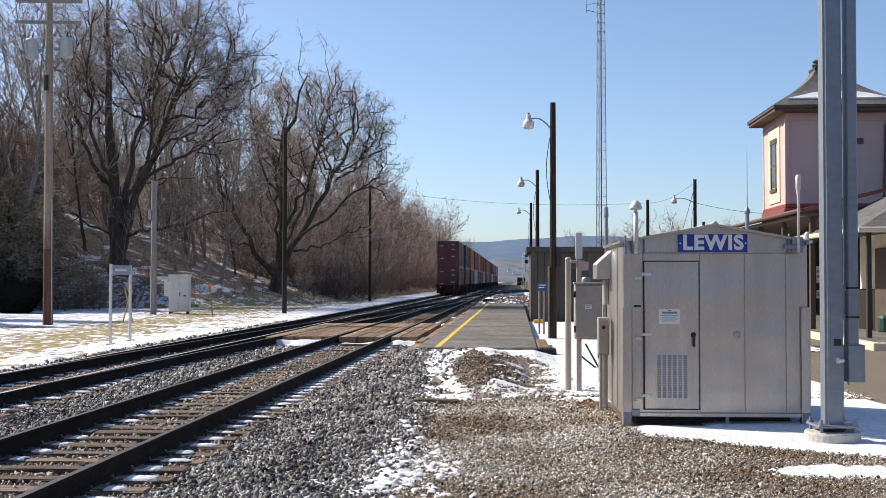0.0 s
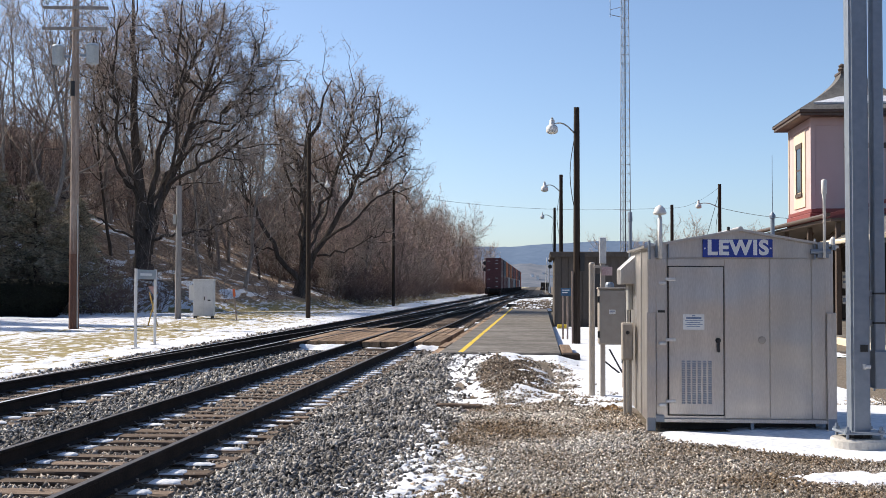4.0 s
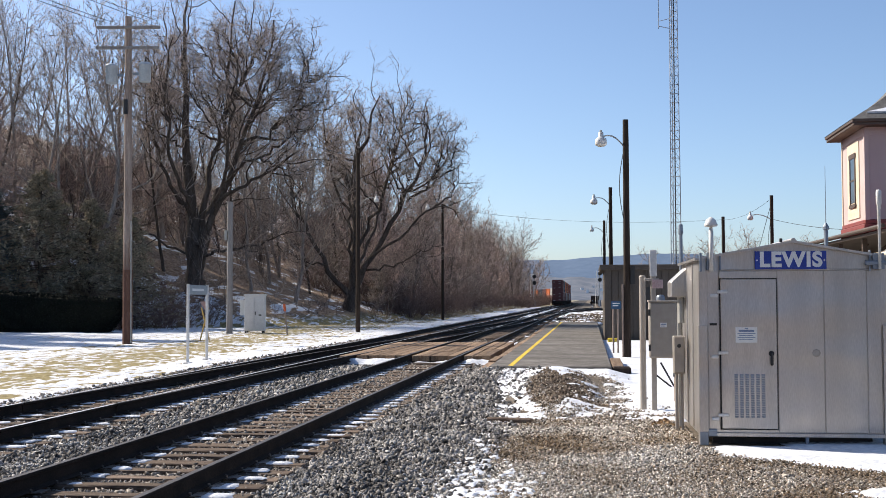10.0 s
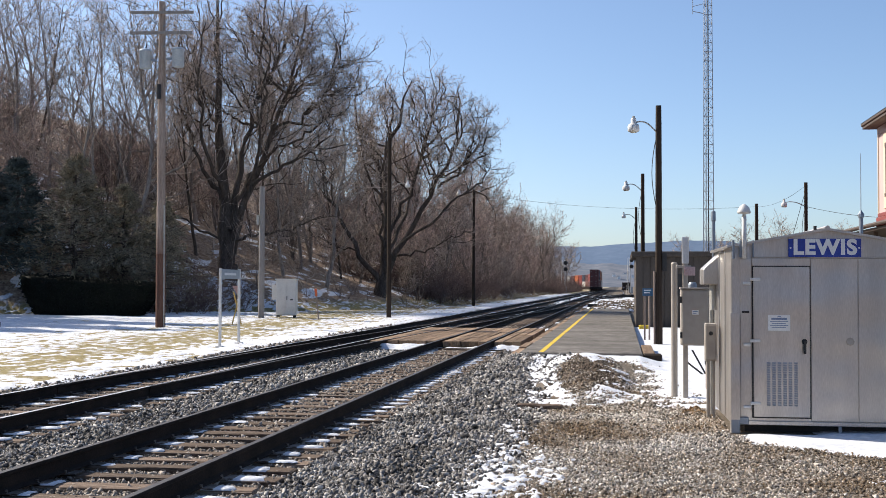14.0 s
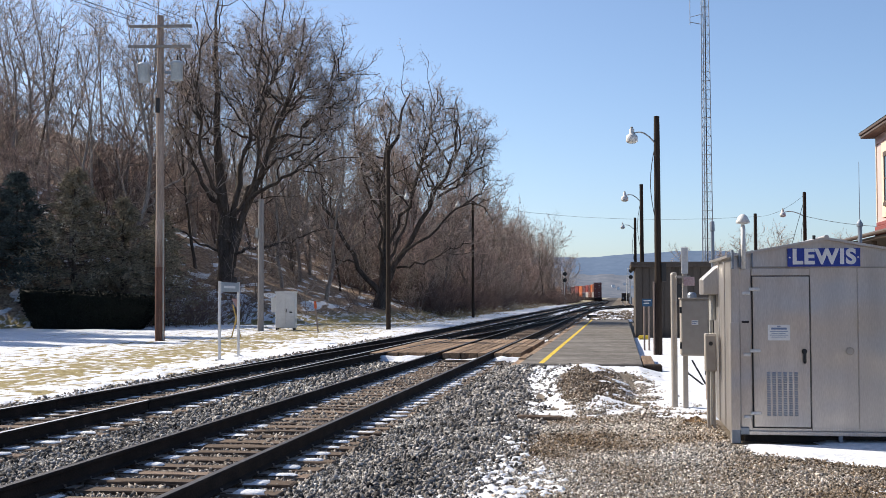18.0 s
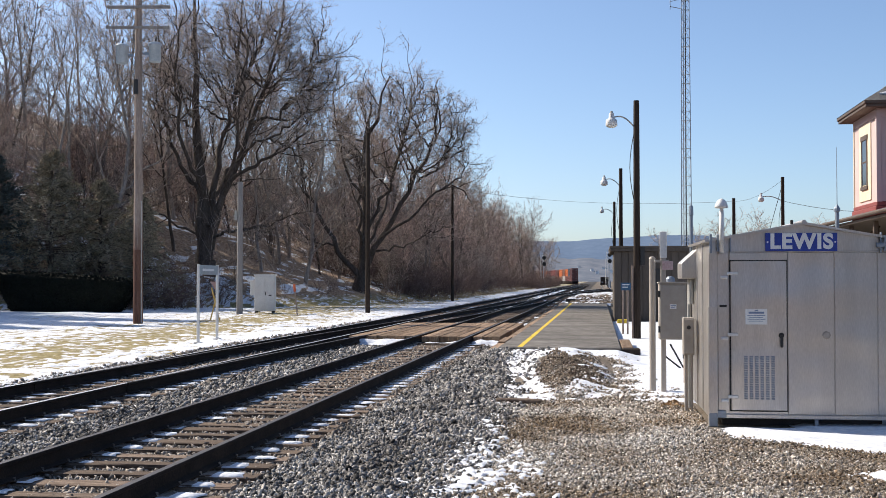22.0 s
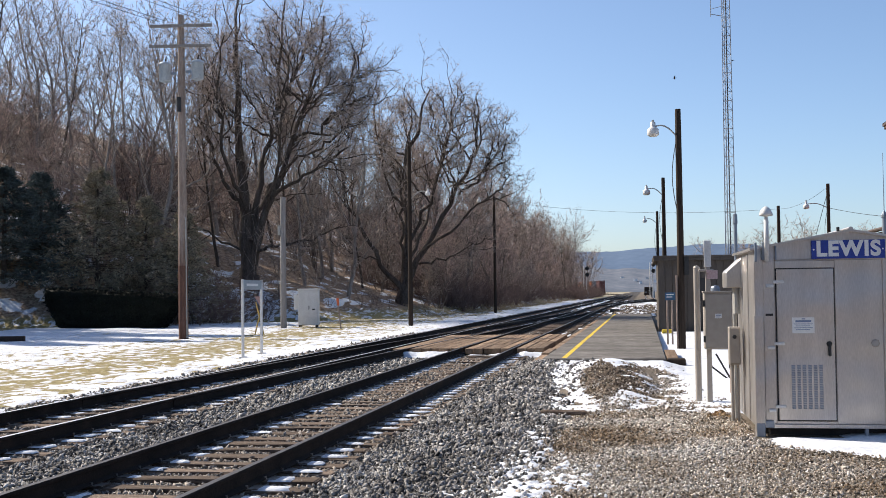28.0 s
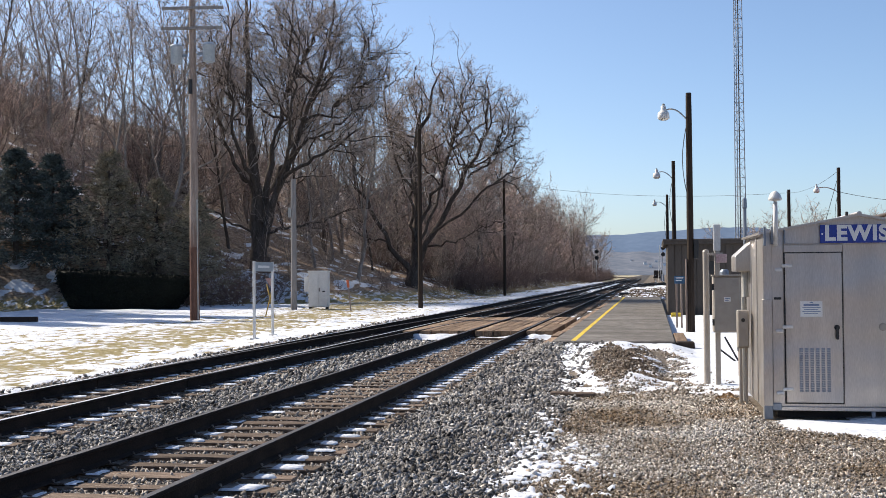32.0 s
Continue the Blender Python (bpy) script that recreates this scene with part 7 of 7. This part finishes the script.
# hedge leaves carry the shade of their backlit side as near-black colour
M["hedge"] = material("shade_black_yew_leaves", [(0.004, 0.005, 0.004), (0.010, 0.013, 0.009)], 0.8, scale=1.2, fine=9, per="island", spread=0.4, bump=0.0)


def sprays(n, pos, direc, length, width, rng):
    """Flat tapering needle sprays with a spine, four triangles each."""
    side = np.cross(direc, rng.normal(size=(n, 3)))
    side /= np.linalg.norm(side, axis=1, keepdims=True) + 1e-9
    nrm = np.cross(direc, side)
    l, w = length[:, None], width[:, None]
    v = np.stack([pos, pos + direc * l * 0.45 + side * w, pos + direc * l * 0.45 - side * w, pos + direc * l, pos + direc * l * 0.4 + nrm * w * 0.6], 1)
    f = np.array([(0, 1, 4), (1, 3, 4), (3, 2, 4), (2, 0, 4)])
    return v.reshape(-1, 3), (f[None] + 5 * np.arange(n)[:, None, None]).reshape(-1, 3)


def spruce(seed, h, r, needles="needle", n=165):
    """Whorls of drooping boughs, each with side sprays that hang from it."""
    rng = np.random.default_rng(seed)
    u = np.sort(rng.random(n)) ** 1.15
    az = rng.uniform(0, 2 * math.pi, n)
    reach = r * (1 - u) ** 0.85 * rng.uniform(0.62, 1.12, n) + 0.15
    start = np.stack([np.zeros(n), np.zeros(n), 0.25 + u * (h - 0.4)], 1)
    way = np.stack([np.cos(az), np.sin(az), -0.25 + 0.75 * u], 1)
    pts, rad = run(rng, start, way, reach, np.full(n, 0.028), 6, 0.07, 0.03)
    limbs = [tubes(pts, rad, 4), tubes(np.array([[(0, 0, -0.3), (0, 0, h * 0.5), (0, 0, h)]]), np.array([[0.17, 0.1, 0.015]]), 8)]
    q, d, length, t = side_shoots(rng, pts, rad, 15, 0.3, 0.01, angle=(0.4, 1.2), first=0.18, lift=-0.2)
    d = unit(d)
    length = np.clip(length, 0.22, 0.85)
    count = 8
    w = rng.uniform(0.05, 1.0, (len(q), count))
    pos = (q[:, None] + d[:, None] * (length[:, None] * w)[..., None]).reshape(-1, 3)
    dd = unit(np.repeat(d, count, 0) * 0.8 + rng.normal(0, 0.45, (len(pos), 3)) + (0, 0, -0.25))
    v, f = sprays(len(pos), pos, dd, rng.uniform(0.13, 0.3, len(pos)), rng.uniform(0.016, 0.036, len(pos)), rng)
    crown = fast_mesh("crown", v, f, M[needles])
    data = crown.data
    bpy.data.objects.remove(crown)
    return wood_mesh("trunk", limbs, M["bark"]), data


SPRUCE = [spruce(3, 8.6, 3.5), spruce(4, 8.4, 3.2, "needle_dark", 190), spruce(5, 8.6, 3.3)]
# the five tallest stand out of view, added to cast shade over the lawn
for x, y, s, w, k, lab in ((-38.8, 65.5, 0.84, 1.5, 1, "dark blue-green spruce with drooping boughs"), (-36.9, 66.5, 0.8, 1.35, 1, "dark blue-green spruce with drooping boughs"), (-33.1, 66.5, 0.94, 1.25, 0, "broad brownish green spruce behind the hedge"), (-30.4, 67.5, 0.78, 1.35, 2, "broad brownish green spruce behind the hedge"), (-27.3, 66.0, 0.8, 1.2, 0, "brownish green spruce beside the utility pole"), (-42.5, 62.0, 1.2, 1.0, 0, "dark blue-green spruce with drooping boughs"), (-44.0, 56.0, 1.15, 1.0, 1, "dark blue-green spruce with drooping boughs"), (-51.0, 61.0, 2.9, 0.66, 1, "tall unseen spruce added to shade the lawn"), (-51.5, 56.5, 3.0, 0.66, 0, "tall unseen spruce added to shade the lawn"), (-50.0, 51.5, 2.8, 0.66, 1, "tall unseen spruce added to shade the lawn"), (-47.0, 58.5, 2.3, 0.66, 0, "tall unseen spruce added to shade the lawn"), (-46.0, 53.0, 2.2, 0.66, 1, "tall unseen spruce added to shade the lawn")):
    t = thing("spruce", pose(x, y, float(ground(x, y)), 0, 0, 57 * k + 40 * x), lab, "tree", "evergreens behind the hedge")
    for nm, me in zip(("trunk", "crown"), SPRUCE[k]):
        o = new(nm, me)
        o.parent = t
        o.scale = (s * w, s * w, s)

hd = thing("hedge", pose(-29.4, 61.0, float(ground(-29.0, 61.0))), "dense clipped evergreen hedge on the snowy lawn, its shade coloured near black", "hedge")
rng = np.random.default_rng(31)
b = boxes((-3.7, 3.7, -0.85, 0.85, 0.0, 1.8))
bmesh.ops.subdivide_edges(b, edges=b.edges[:], cuts=7, use_grid_fill=True)
for v in b.verts:
    k = 0.78 + 0.22 * min(1, max(0, v.co.z / 1.2))
    v.co.x *= k
    v.co.y *= k
    v.co += Vector((noise.noise(v.co * 1.7), noise.noise(v.co * 1.9 + Vector((5, 0, 0))), noise.noise(v.co * 2.1))) * 0.09
for v in b.verts:
    v.co.z *= 1.06 - 0.035 * v.co.x
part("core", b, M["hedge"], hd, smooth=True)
n = 9000
p = rng.uniform((-1, -1, 0), (1, 1, 1), (n, 3))
face = rng.integers(0, 3, n)
p[face == 0, 1] = -1
p[face == 1, 2] = 1
p[face == 2, 0] = np.sign(p[face == 2, 0])
kx = 0.78 + 0.22 * np.clip(p[:, 2] * 1.5, 0, 1)
pos = np.stack([p[:, 0] * 3.72 * kx, p[:, 1] * 0.87 * kx, p[:, 2] * 1.83], 1) + rng.normal(0, 0.05, (n, 3))
pos[:, 2] *= 1.06 - 0.035 * pos[:, 0]
d = rng.normal(size=(n, 3)) + np.array([0, 0, 0.5])
d /= np.linalg.norm(d, axis=1, keepdims=True)
v, f = sprays(n, pos, d, rng.uniform(0.08, 0.18, n), rng.uniform(0.025, 0.05, n), rng)
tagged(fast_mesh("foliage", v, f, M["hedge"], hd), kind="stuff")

# unseen bank of woods added behind the photographer for the polished metal to mirror
ring = bmesh.new()
prev = None
for i in range(61):
    a = radians(95 + 170 * i / 60)
    r = 85 + 12 * noise.noise(Vector((i * 0.3, 0, 0)))
    h = 13 + 5 * noise.noise(Vector((i * 0.9, 3, 0)))
    cur = [ring.verts.new((r * k * math.sin(a), r * k * math.cos(a), z)) for k, z in ((0.9, -0.3), (0.97, h * 0.6), (1.05, h))]
    if prev:
        for j in range(2):
            ring.faces.new((prev[j], prev[j + 1], cur[j + 1], cur[j]))
    prev = cur
tagged(part("far_woods", ring, M["brush"], smooth=True), "unseen bank of woods added behind the yard for reflections", "woods", kind="stuff")


def motions():
    """All that moves: the container train running away along the far track, and two gliding birds."""
    for car, ahead in TRAIN:
        rows = []
        for t in range(33):
            x, y, a = along(REAR_START + TRAIN_SPEED * t + ahead)
            rows.append((float(t), pose(x, y, 0, 0, 0, math.degrees(a))))
        walk(car, rows)
    flights = (
        [(0, 385, 44.0), (25.5, 40.6, 39.7), (27.5, 12.5, 36.6), (28, 5.6, 36.1), (29, -5.3, 36.0), (30, -16.4, 36.2), (32, -39.0, 36.6)],
        [(0, 437, 62.0), (27.5, 24.4, 43.9), (28, 16.8, 43.4), (29, 2.4, 42.5), (30, -11.1, 41.3), (31, -23.5, 40.0), (32, -36.0, 38.8)])
    for bd, y, tilt, rows in zip(BIRDS, (190.0, 215.0), (14, -8), flights):
        walk(bd, [(float(t), pose(x, y, z, tilt, 0, 180)) for t, x, z in rows])


motions()
